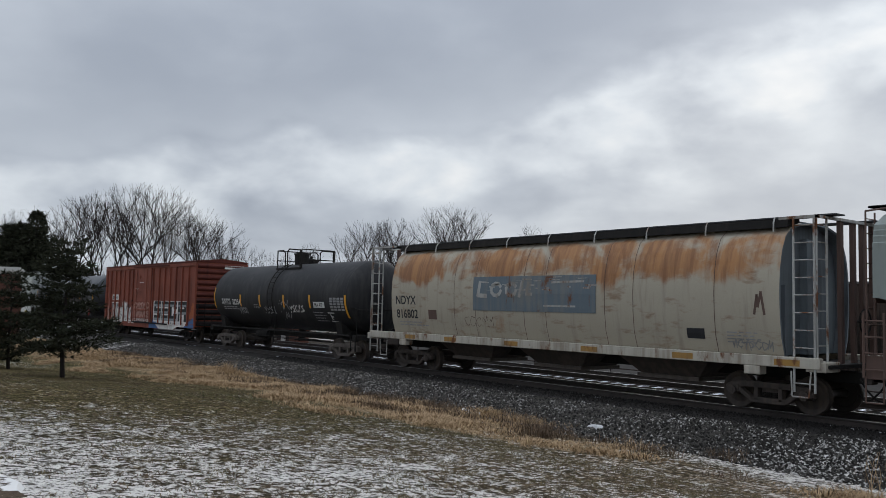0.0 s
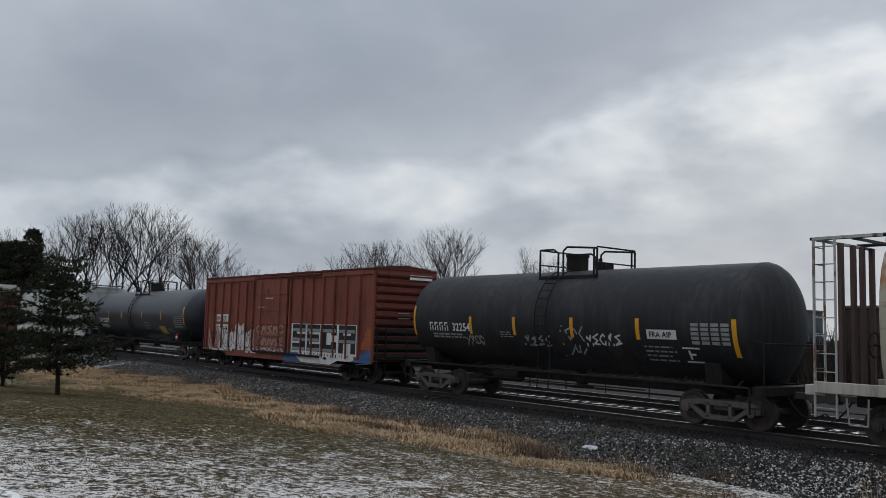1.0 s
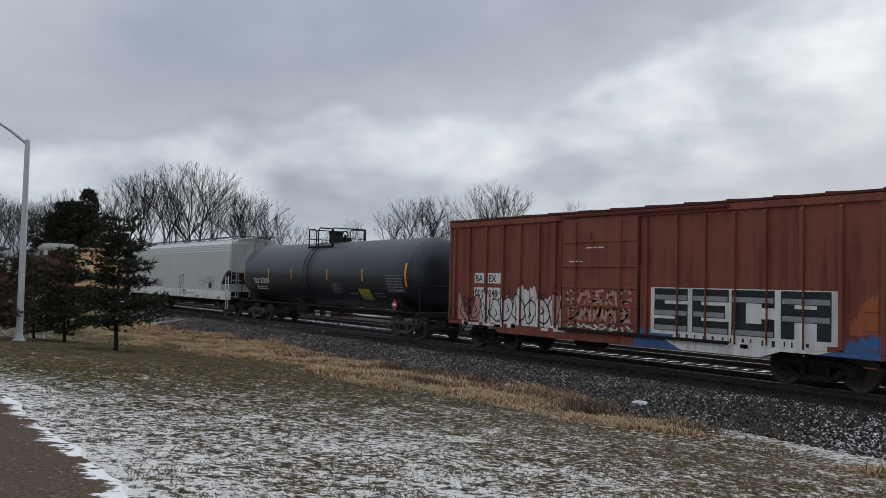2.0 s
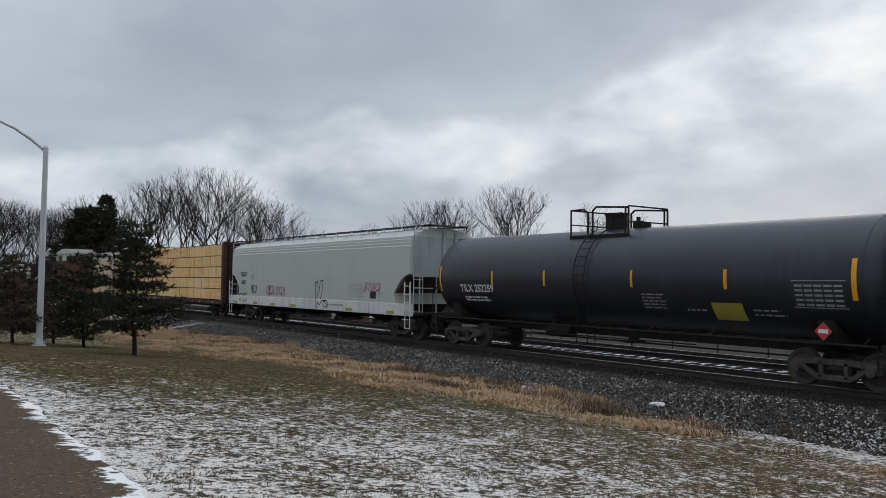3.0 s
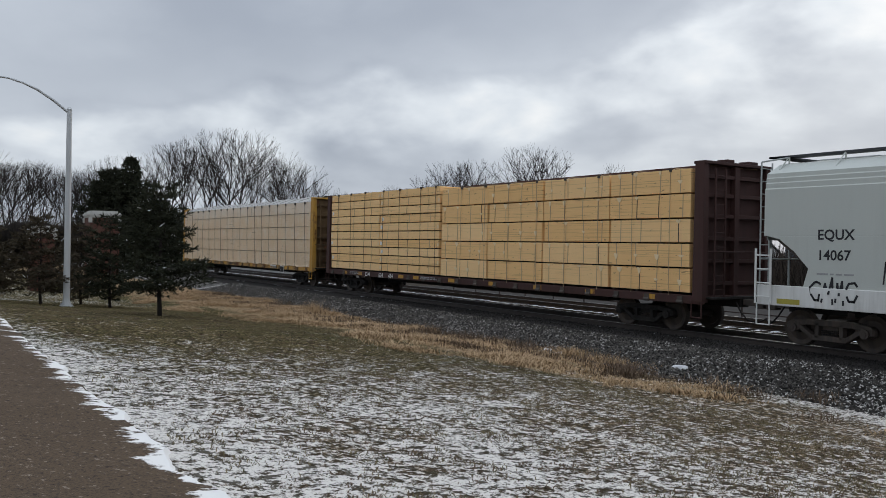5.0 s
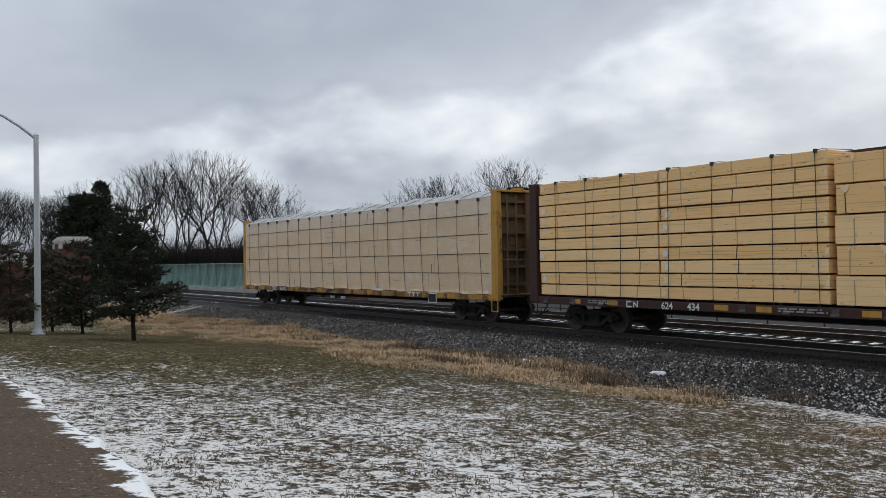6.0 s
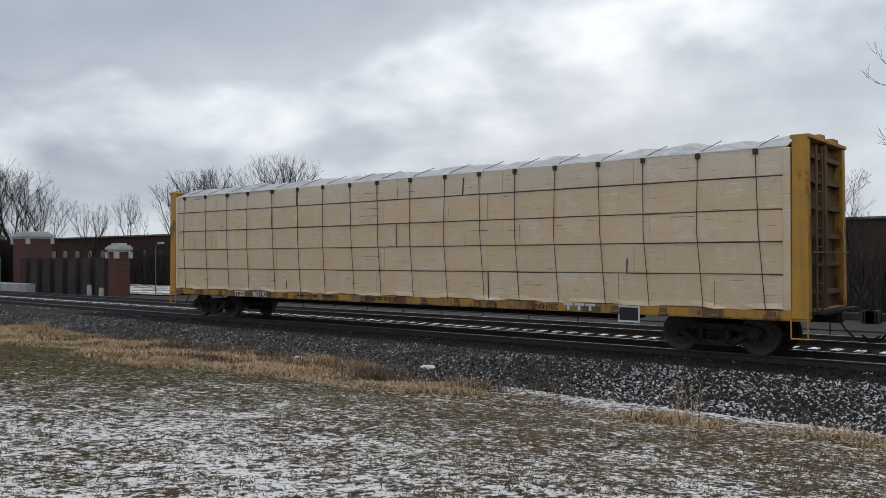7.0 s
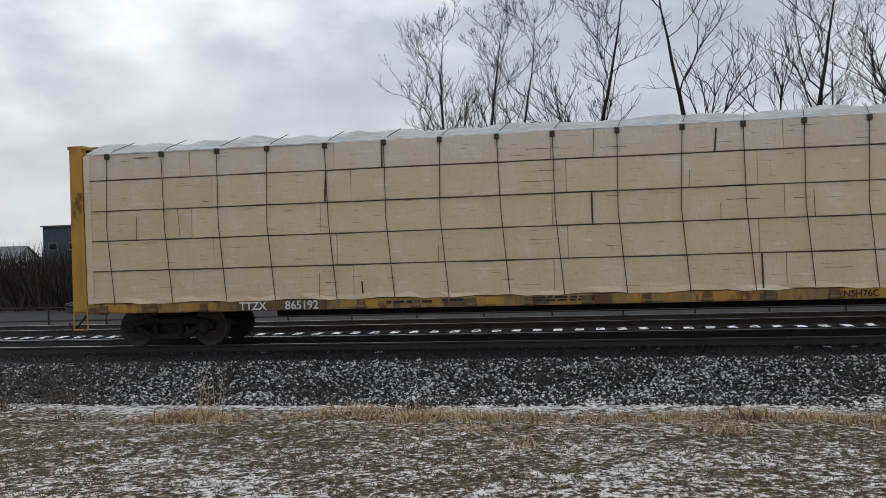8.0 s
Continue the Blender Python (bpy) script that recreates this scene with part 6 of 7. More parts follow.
        part("owner_mark", g, M["white"], car, "white block mark")
        part("lettering", text_geo("624", 0.26, -6.08, 0.82, fs), M["white"], car, "white stencilled number")
        part("lettering", text_geo("434", 0.26, -5.22, 0.82, fs), M["white"], car, "white stencilled number")
        part("small_print", text_bars(Geo(), rng, -8.84, -7.86, 0.86, 0.98, 2, fs), M["grey_txt"], car)
        part("small_print", text_bars(Geo(), rng, -2.6, -1.3, 0.86, 0.98, 2, fs), M["grey_txt"], car)
        for x in (-9.6, -8.1, -4.4, -3.2, -0.6, 2.0, 4.5, 7.0, 9.4):
            part("reflective_strip", patch(Geo(), x, x + 0.42, 0.85, 0.99, lambda a, b: -1.4045), M["ttx_yellow"], car)
    return car


def build_train():
    pale_hopper("covered_hopper", "grey-green covered hopper with a railed roof walk", 70.35, M["hop_green"], M["ndx_brown"], False)
    cream_hopper()
    gatx()
    boxcar()
    tilx()
    pale_hopper("covered_hopper", "light grey covered hopper with tags along its white sill", -20.1, M["hop_grey"], M["hop_end"], True)
    centre_beam("brown centre-beam flatcar stacked with yellow lumber", -43.1, M["cn_brown"], M["cn_brown"], M["cn_brown"], False)
    centre_beam("yellow centre-beam flatcar with white-wrapped lumber", -67.65, M["ttx_yellow"], M["ttx_deck"], M["ttx_end"], True)


build_train()


# ---------------------------------------------------------------- ground and track
def smooth(a, b, v):
    k = min(1.0, max(0.0, (v - a) / (b - a)))
    return k * k * (3 - 2 * k)


def ground_z(x, y):
    """Lawn that falls to the foot of the ballast, and sinks towards the road under the bridge."""
    if y < 0:
        z = 0.70
    elif y < 10:
        z = 0.70 - 0.0839 * y
    elif y < 14.4:
        z = -0.139 - 0.09 * (y - 10)
    else:
        z = -0.535
    z -= 0.035 * max(0.0, -20 - max(x, -60)) * (1 - smooth(8, 14, y))
    z += 0.035 * noise.noise((x * 0.35, y * 0.5, 0)) * (1 - smooth(14, 16, y)) + 0.018 * noise.noise((x * 1.7, y * 2.1, 4))
    if y > 26.5:
        z -= 0.5 * smooth(26.5, 34, y)
    return z


def build_ground():
    xs = sorted(set([-3000, -1500, -800, -450, -300, -220] + [-170 + 5 * k for k in range(24)] + [-50 + 0.5 * k for k in range(140)]
                    + [20 + 2.5 * k for k in range(12)] + [55, 70, 100, 150, 250, 450, 800, 1500, 3000]))
    ys = sorted(set([-3000, -1500, -600, -200, -80, -40, -20, -10, -5] + [-3 + 0.4 * k for k in range(46)]
                    + [15.6 + 0.9 * k for k in range(13)] + [29, 32, 36, 42, 50, 60, 75, 95, 120, 160, 220, 320, 500, 900, 1600, 3000]))
    vs = [(x, y, ground_z(x, y)) for y in ys for x in xs]
    n = len(xs)
    fs = [(j * n + i, j * n + i + 1, (j + 1) * n + i + 1, (j + 1) * n + i) for j in range(len(ys) - 1) for i in range(n - 1)]
    ob = part("ground", Geo().add(vs, fs), M["lawn"], smooth=True)
    tagged(ob, "thin winter lawn and straw verge dusted with patchy snow", "ground", kind="structure")
    # asphalt path with a ragged edge
    g = Geo()
    top = []
    for k in range(1470):
        x = -70 + 0.1 * k
        e = 1.78 + 0.16 * noise.noise((x * 0.9, 0, 7)) + 0.06 * noise.noise((x * 2.6, 1, 7)) + 0.025 * noise.noise((x * 8, 1, 2))
        z = ground_z(x, 1.5)
        zz = max(z, ground_z(x, 0.5)) + 0.05
        top.append([(x, -2.66, ground_z(x, -2.66) - 0.03), (x, -2.6, ground_z(x, -2.6) + 0.06), (x, -1.2, zz + 0.03), (x, 0.5, zz + 0.03), (x, e - 0.06, z + 0.03), (x, e, ground_z(x, e) - 0.02)])
    g.loft(top, closed=False, cap=False)
    tagged(part("path", g, M["asphalt"], smooth=True), "worn brown-grey asphalt path with a ragged snowy edge", "path", kind="structure")


def rail_geo(x0, x1, y):
    g = Geo()
    prof = [(-0.075, -0.185), (0.075, -0.185), (0.075, -0.17), (0.02, -0.15), (0.012, -0.05), (0.037, -0.035), (0.037, -0.012),
            (-0.037, -0.012), (-0.037, -0.035), (-0.012, -0.05), (-0.02, -0.15), (-0.075, -0.17)]
    g.prism_x([(y + a, b) for a, b in prof], x0, x1)
    return g


def build_track(yc, shiny):
    for s in (-1, 1):
        y = yc + s * 0.7555
        r = part("rail", rail_geo(-420, 320, y), M["rail"])
        tagged(r, "worn steel rail with a rusty web on timber ties", "rail", kind="structure")
        part("rail_head", Geo().box(-420, 320, y - 0.035, y + 0.035, -0.012, 0.0), M["railhead"], r, bevel=0.0)
    # ties: near ones are objects of their own on one mesh
    tie = Geo().box(-0.115, 0.115, -1.3, 1.3, -0.36, -0.185)
    tie.add([(-0.10, -1.28, -0.183), (0.10, -1.28, -0.183), (0.08, -0.95, -0.165), (-0.08, -0.95, -0.165)], [(0, 1, 2, 3)])
    me = tie.mesh("tie", M["tie"])
    recalc(me)
    holder = thing("tie_row", "dark timber ties capped with snow under the rails", "railway ties", kind="structure")
    rest = Geo()
    rng = random.Random(int(yc))
    for k in range(420):
        x = -150 + k * 0.54
        dy, rz = rng.uniform(-0.06, 0.06), rng.uniform(-0.02, 0.02)
        if -62 < x < 18:
            o = new("tie", me)
            o.parent = holder
            o.location, o.rotation_euler = (x, yc + dy, 0), (0, 0, rz)
        else:
            rest.box(x - 0.115, x + 0.115, yc + dy - 1.3, yc + dy + 1.3, -0.36, -0.185)
    part("far_ties", rest, M["tie"], holder)


def build_ballast():
    # bed: shoulder, crown, the trough between the tracks
    prof = [(14.2, -0.60), (14.6, -0.53), (15.3, -0.44), (16.0, -0.31), (16.6, -0.215), (17.0, -0.172), (18.22, -0.165), (18.36, -0.22), (20.4, -0.225), (21.1, -0.26), (21.7, -0.235),
            (24.6, -0.225), (25.4, -0.27), (26.4, -0.5), (27.0, -0.62)]
    xs = [-420, -300, -200, -150, -110, -80] + [-60 + 0.7 * k for k in range(115)] + [22, 30, 45, 80, 150, 320]
    vs = []
    for x in xs:
        for y, z in prof:
            vs.append((x, y + (0.10 + 0.18 * smooth(15.0, 14.2, y)) * noise.noise((x * 0.6, y * 0.3, 3)) + 0.12 * smooth(14.8, 14.2, y) * noise.noise((x * 2.3, 1, 8)), z + 0.03 * noise.noise((x * 1.9, y * 2, 9))))
    m = len(prof)
    g = Geo().add(vs, [(i * m + k, (i + 1) * m + k, (i + 1) * m + k + 1, i * m + k + 1) for i in range(len(xs) - 1) for k in range(m - 1)])
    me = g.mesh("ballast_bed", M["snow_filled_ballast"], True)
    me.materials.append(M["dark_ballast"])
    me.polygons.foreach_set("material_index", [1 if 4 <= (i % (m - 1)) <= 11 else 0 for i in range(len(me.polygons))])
    recalc(me)
    bed = tagged(new("ballast_bed", me), "grey crushed-stone ballast with snow between the stones", "ballast", kind="structure")
    # loose stones over the near shoulder
    rs = np.random.RandomState(4)
    shapes = []
    for k in range(6):
        p = np.array([(1, 0, 0), (-1, 0, 0), (0, 1, 0), (0, -1, 0), (0, 0, 1), (0, 0, -1)], float) * rs.uniform(0.6, 1.2, (6, 3))
        p += rs.uniform(-0.25, 0.25, (6, 3))
        shapes.append(p)
    tri = [(0, 2, 4), (2, 1, 4), (1, 3, 4), (3, 0, 4), (2, 0, 5), (1, 2, 5), (3, 1, 5), (0, 3, 5)]

    def scatter(count, x0, x1, y0, y1, mat, name):
        xs_ = rs.uniform(x0, x1, count)
        ys_ = y0 + (y1 - y0) * rs.uniform(0, 1, count) ** 0.72
        zz = np.interp(ys_, [p[0] for p in prof], [p[1] for p in prof])
        zz = np.maximum(zz, [ground_z(a, b) - 0.012 for a, b in zip(xs_, ys_)]) if y0 < 14 else zz
        size = rs.uniform(0.022, 0.048, count) * (0.62 if mat is M["dark_ballast"] else 1.0)
        V = np.empty((count, 6, 3))
        for k in range(count):
            a = rs.uniform(0, 6.283)
            c, s_ = math.cos(a), math.sin(a)
            p = shapes[k % 6] * size[k]
            V[k, :, 0] = xs_[k] + p[:, 0] * c - p[:, 1] * s_
            V[k, :, 1] = ys_[k] + p[:, 0] * s_ + p[:, 1] * c
            V[k, :, 2] = zz[k] + p[:, 2] * 0.8 + 0.014 + 0.5 * size[k] * rs.uniform(-0.6, 0.8)
        F = (np.array(tri)[None] + (np.arange(count) * 6)[:, None, None]).reshape(-1, 3)
        st = bpy.data.meshes.new(name)
        st.from_pydata(V.reshape(-1, 3).tolist(), [], F.tolist())
        st.materials.append(mat)
        ob = new(name, st)
        ob.parent = bed
        return tagged(ob, kind="stuff")

    scatter(32000, -16, 8, 14.15, 16.75, M["snowy_ballast"], "stones")
    scatter(32000, -48, -16, 14.2, 16.75, M["snowy_ballast"], "stones")
    for k in range(14):
        c = -22 + 2.1 * k + rs.uniform(-0.8, 0.8)
        scatter(420, c - 1.1, c + 1.1, 13.9 - rs.uniform(0.2, 0.8), 14.5, M["snowy_ballast"], "stones")
    for k in range(12):
        c = -13 + 1.8 * k + rs.uniform(-0.6, 0.6)
        scatter(260, c - 1.3, c + 1.3, 13.1 + rs.uniform(0.0, 0.6), 14.4, M["snowy_ballast"], "stones")
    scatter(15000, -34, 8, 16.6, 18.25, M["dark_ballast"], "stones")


def blades(name, mat, label, category, spots, rng, height, width, per, lean=0.5, spread=0.08, up=0.0):
    """Many grass blades, each a thin bent triangle pair, as one mesh of stuff."""
    V, F = [], []
    for x, y, k in spots:
        z = ground_z(x, y) + up
        for _ in range(per):
            a, h = rng.uniform(0, 6.283), height * k * rng.uniform(0.5, 1.15)
            bx, by = x + rng.uniform(-spread, spread), y + rng.uniform(-spread, spread)
            l = lean * h * rng.uniform(0.2, 1.0)
            dx, dy = math.cos(a) * l, math.sin(a) * l
            wx, wy = -math.sin(a) * width, math.cos(a) * width
            o = len(V)
            V += [(bx - wx, by - wy, z - 0.01), (bx + wx, by + wy, z - 0.01), (bx + dx * 0.45 + wx * 0.7, by + dy * 0.45 + wy * 0.7, z + h * 0.62),
                  (bx + dx * 0.45 - wx * 0.7, by + dy * 0.45 - wy * 0.7, z + h * 0.62), (bx + dx, by + dy, z + h)]
            F += [(o, o + 1, o + 2, o + 3), (o + 3, o + 2, o + 4)]
    me = bpy.data.meshes.new(name)
    me.from_pydata(V, [], F)
    me.materials.append(mat)
    return tagged(new(name, me), label, category, kind="stuff")


def build_grass():
    rng = random.Random(9)
    # lawn: denser near the camera's side
    spots = []
    while len(spots) < 24000:
        d = rng.uniform(0, 1) ** 1.6
        y = 1.9 + 8.5 * rng.random()
        x = -34 + 42 * rng.random()
        if noise.noise((x * 0.8, y * 1.2, 2)) + noise.noise((x * 2.6, y * 3.2, 5)) * 0.7 + 0.09 * (y - 5) > rng.uniform(-0.30, 0.60):
            spots.append((x, y, 1.0))
    blades("lawn_grass", M["lawn_grass"], "short dull green and tan lawn grass poking through snow", "grass", spots, rng, 0.020, 0.0050, 5, 3.2, 0.12)
    # flattened darker clumps between the patches of snow
    spots = []
    for _ in range(5200):
        x, y = rng.uniform(-30, 8), rng.uniform(2.2, 10.5)
        for _ in range(rng.randint(2, 5)):
            spots.append((x + rng.gauss(0, 0.06), y + rng.gauss(0, 0.03), rng.uniform(0.6, 1.3)))
    blades("grass_clumps", M["dead_weed"], "flattened brown grass clumps showing through thin snow", "grass", spots, rng, 0.014, 0.008, 3, 4.5, 0.06)
    # straw verge
    spots = []
    while len(spots) < 16000:
        y, x = rng.uniform(9.2, 14.9), rng.uniform(-46, 9)
        n = noise.noise((x * 0.45, y * 0.7, 8)) + 0.5 * noise.noise((x * 1.5, y * 2.0, 3)) + 0.25 * noise.noise((x * 4, y * 4, 1))
        wst = 1 - smooth(-16, -7, x)
        keep = n + 0.10 * wst - 0.34 + 0.68 * math.exp(-((y - 12.5 + 1.2 * (1 - wst) + 0.8 * noise.noise((x * 0.35, 3, 6))) / (1.25 + 0.25 * wst + 0.5 * noise.noise((x * 0.5, 9, 2)))) ** 2) - 0.5 * (1 - wst) * smooth(12.4, 13.2, y) - 0.30 * (1 - wst) + 0.12 * wst
        if keep > rng.uniform(0.0, 0.9):
            spots.append((x, y, (0.25 + 1.5 * max(0, n) + 0.45 * wst) * rng.uniform(0.6, 1.3)))
    blades("straw", M["dry_straw"], "matted dry straw-coloured verge grass", "dry grass", spots, rng, 0.085, 0.009, 8, 2.9, 0.24)
    spots = [(rng.uniform(-44, 8), rng.uniform(11.5, 15.0), rng.uniform(0.5, 1.2)) for _ in range(3600)]
    spots = [s for s in spots if noise.noise((s[0] * 0.7, s[1] * 0.9, 14)) > 0.12 + 0.3 * smooth(-12, -8, s[0])]
    blades("dead_weeds", M["dead_weed"], "dark brown dead weeds along the ballast foot", "weeds", spots, rng, 0.19, 0.008, 8, 1.5, 0.2)
    # tufts that stand out
    for i, (x, y, h, mat) in enumerate(((-30.2, 13.6, 0.75, "dry_straw"), (-29.2, 13.4, 0.55, "dry_straw"), (-15.4, 13.8, 0.5, "dry_straw"), (-14.6, 14.0, 0.42, "dry_straw"),
                                        (-17.6, 13.9, 0.5, "dead_weed"), (-13.2, 13.2, 0.42, "dead_weed"), (-2.2, 11.5, 0.20, "dry_straw"), (-0.8, 11.6, 0.24, "dry_straw"),
                                        (0.6, 11.4, 0.22, "dry_straw"), (-19.5, 13.6, 0.5, "dead_weed"), (-21.5, 13.5, 0.55, "dead_weed"), (-12.2, 12.4, 0.4, "dead_weed"), (3.2, 11.4, 0.24, "dry_straw"))):
        sp = [(x + rng.gauss(0, 0.34), y + rng.gauss(0, 0.26), rng.uniform(0.35, 1.0)) for _ in range(60)]
        ob = blades("grass_tuft", M[mat], "straw-coloured tuft of dead grass" if mat == "dry_straw" else "dark brown clump of dead weeds", "grass tuft", sp, rng, h * 0.75, 0.006, 5, 1.3, 0.10)
        tagged(ob, group="verge tufts")
    # thin upright weed stems
    g = Geo()
    for k in range(9):
        x, y = -5.05 + rng.uniform(-0.25, 0.25), 11.1 + rng.uniform(-0.15, 0.15)
        z = ground_z(x, y)
        p = (x + rng.uniform(-0.2, 0.2), y, z + rng.uniform(0.35, 0.65))
        g.tube((x, y, z), p, 0.007, 4, 0.003)
        g.tube(p, (p[0] + rng.uniform(-0.12, 0.12), y, p[2] + 0.15), 0.004, 4, 0.002)
    tagged(part("weed_stem", g, M["dry_straw"]), "thin upright dry weed stems", "weed")
    # lumps of snow and a piece of litter on the ballast foot
    lx, ly = -13.0, 15.0
    g = Geo().loft([[(lx - 0.22, ly - 0.12, -0.53), (lx + 0.20, ly - 0.14, -0.53), (lx + 0.22, ly + 0.08, -0.49), (lx - 0.17, ly + 0.1, -0.49)],
                    [(lx - 0.20, ly - 0.08, -0.43), (lx + 0.10, ly - 0.1, -0.39), (lx + 0.16, ly + 0.05, -0.40), (lx - 0.13, ly + 0.06, -0.41)]])
    tagged(part("block", g, M["snow"], bevel=0.03), "pale snow-covered block lying at the ballast foot", "block")
    for x, y, r in ((-17.2, 14.6, 0.17), (-16.6, 14.5, 0.13), (-16.9, 14.1, 0.11), (-14.2, 13.8, 0.10)):
        n = 10
        z = ground_z(x, y)
        rings = [[(x + rr * r * math.cos(2 * math.pi * i / n) * (1 + 0.2 * math.sin(i * 2.1)), y + 0.7 * rr * r * math.sin(2 * math.pi * i / n), z + hh * r) for i in range(n)] for rr, hh in ((1, -0.1), (0.9, 0.25), (0.5, 0.45))]
        tagged(part("snow_lump", Geo().loft(rings), M["snow"], smooth=True), "small lump of old snow among dead weeds", "snow lump", group="snow lumps")


# ---------------------------------------------------------------- trees
def bare_tree_mesh(seed, height, spread, forks, thick, bole=0.30):
    """Trunk and crown of a leafless tree; returns two meshes."""
    rng = random.Random(seed)
    trunk, crown = Geo(), Geo()
    low = 0.013 if bole > 0.4 else 0.010

    def grow(p, d, length, r, depth, g):
        n = 3 if depth < 3 else 2
        q = p
        for k in range(n):
            wob = 0.06 if depth < 1 else (0.20 if bole > 0.4 else 0.12)
            d = (d + Vector((rng.gauss(0, wob), rng.gauss(0, wob), rng.gauss(0.03, wob * 0.7)))).normalized()
            e = q + d * length / n
            ra, rb = r * (1 - 0.3 * k / n), r * (1 - 0.3 * (k + 1) / n)
            g.tube(q, e, ra, 6 if depth < 2 else (4 if depth < 4 else 3), rb, False)
            if 1 <= depth < 5 and rng.random() < 0.8:
                side = (d + Vector((rng.gauss(0, 1), rng.gauss(0, 1), rng.gauss(0.15, 0.5))).normalized() * spread).normalized()
                grow(e, side, length * rng.uniform(0.42, 0.6), max(rb * 0.5, low), depth + 2, crown)
            q = e
        if depth >= 6 or length < 0.35:
            return
        kids = 2 if rng.random() < 0.6 else 3
        if depth == 0:
            kids = forks
        for i in range(kids):
            a = 2 * math.pi * (i + rng.random() * 0.7) / kids
            out = Vector((math.cos(a), math.sin(a), 0))
            nd = (d * 0.9 + out * spread * rng.uniform(0.5, 1.0) + Vector((0, 0, 0.25))).normalized()
            grow(q, nd, length * rng.uniform(0.62, 0.82), max(r * 0.64, low), depth + 1, crown)

    if bole > 0.4:
        # a leading stem that carries side limbs all the way up
        q, d, r = Vector((0, 0, -0.3)), Vector((rng.gauss(0, 0.05), rng.gauss(0, 0.05), 1)).normalized(), height * thick
        for k in range(12):
            d = (d + Vector((rng.gauss(0, 0.045), rng.gauss(0, 0.045), 0.06))).normalized()
            e = q + d * height / 12.5
            r2 = max(0.02, height * thick * (1 - (k + 1) / 12.6))
            trunk.tube(q, e, r, 7, r2, False)
            q, r = e, r2
            for _ in range((rng.random() < 0.85) + (rng.random() < 0.25) if k > 2 else 0):
                a = rng.uniform(0, 6.283)
                nd = Vector((math.cos(a) * spread * 1.3, math.sin(a) * spread * 1.3, rng.uniform(0.55, 1.3))).normalized()
                grow(q, nd, height * 0.17 * (1.15 - k / 14) * rng.uniform(0.7, 1.2), max(r * 0.48, 0.020), 2, crown)
    else:
        grow(Vector((0, 0, -0.3)), Vector((0, 0, 1)), height * bole, height * thick, 0, trunk)
    top = max(v[2] for v in crown.v)
    k = height / top
    trunk.v = [(x * k, y * k, z * k) for x, y, z in trunk.v]
    crown.v = [(x * k, y * k, z * k) for x, y, z in crown.v]
    return trunk.mesh("trunk", M["bark"]), crown.mesh("crown", M["bark"])


def bare_tree(seed, height, spread, forks, label, group, thick=0.0088, bole=0.27):
    t = thing("bare_tree", label, "tree", group=group)
    a, b = bare_tree_mesh(seed, height, spread, forks, thick, bole)
    part("trunk", a, M["bark"], t)
    part("crown", b, M["bark"], t)
    return t


def at_angle(deg, dist):
    return -math.sin(radians(deg)) * dist, math.cos(radians(deg)) * dist


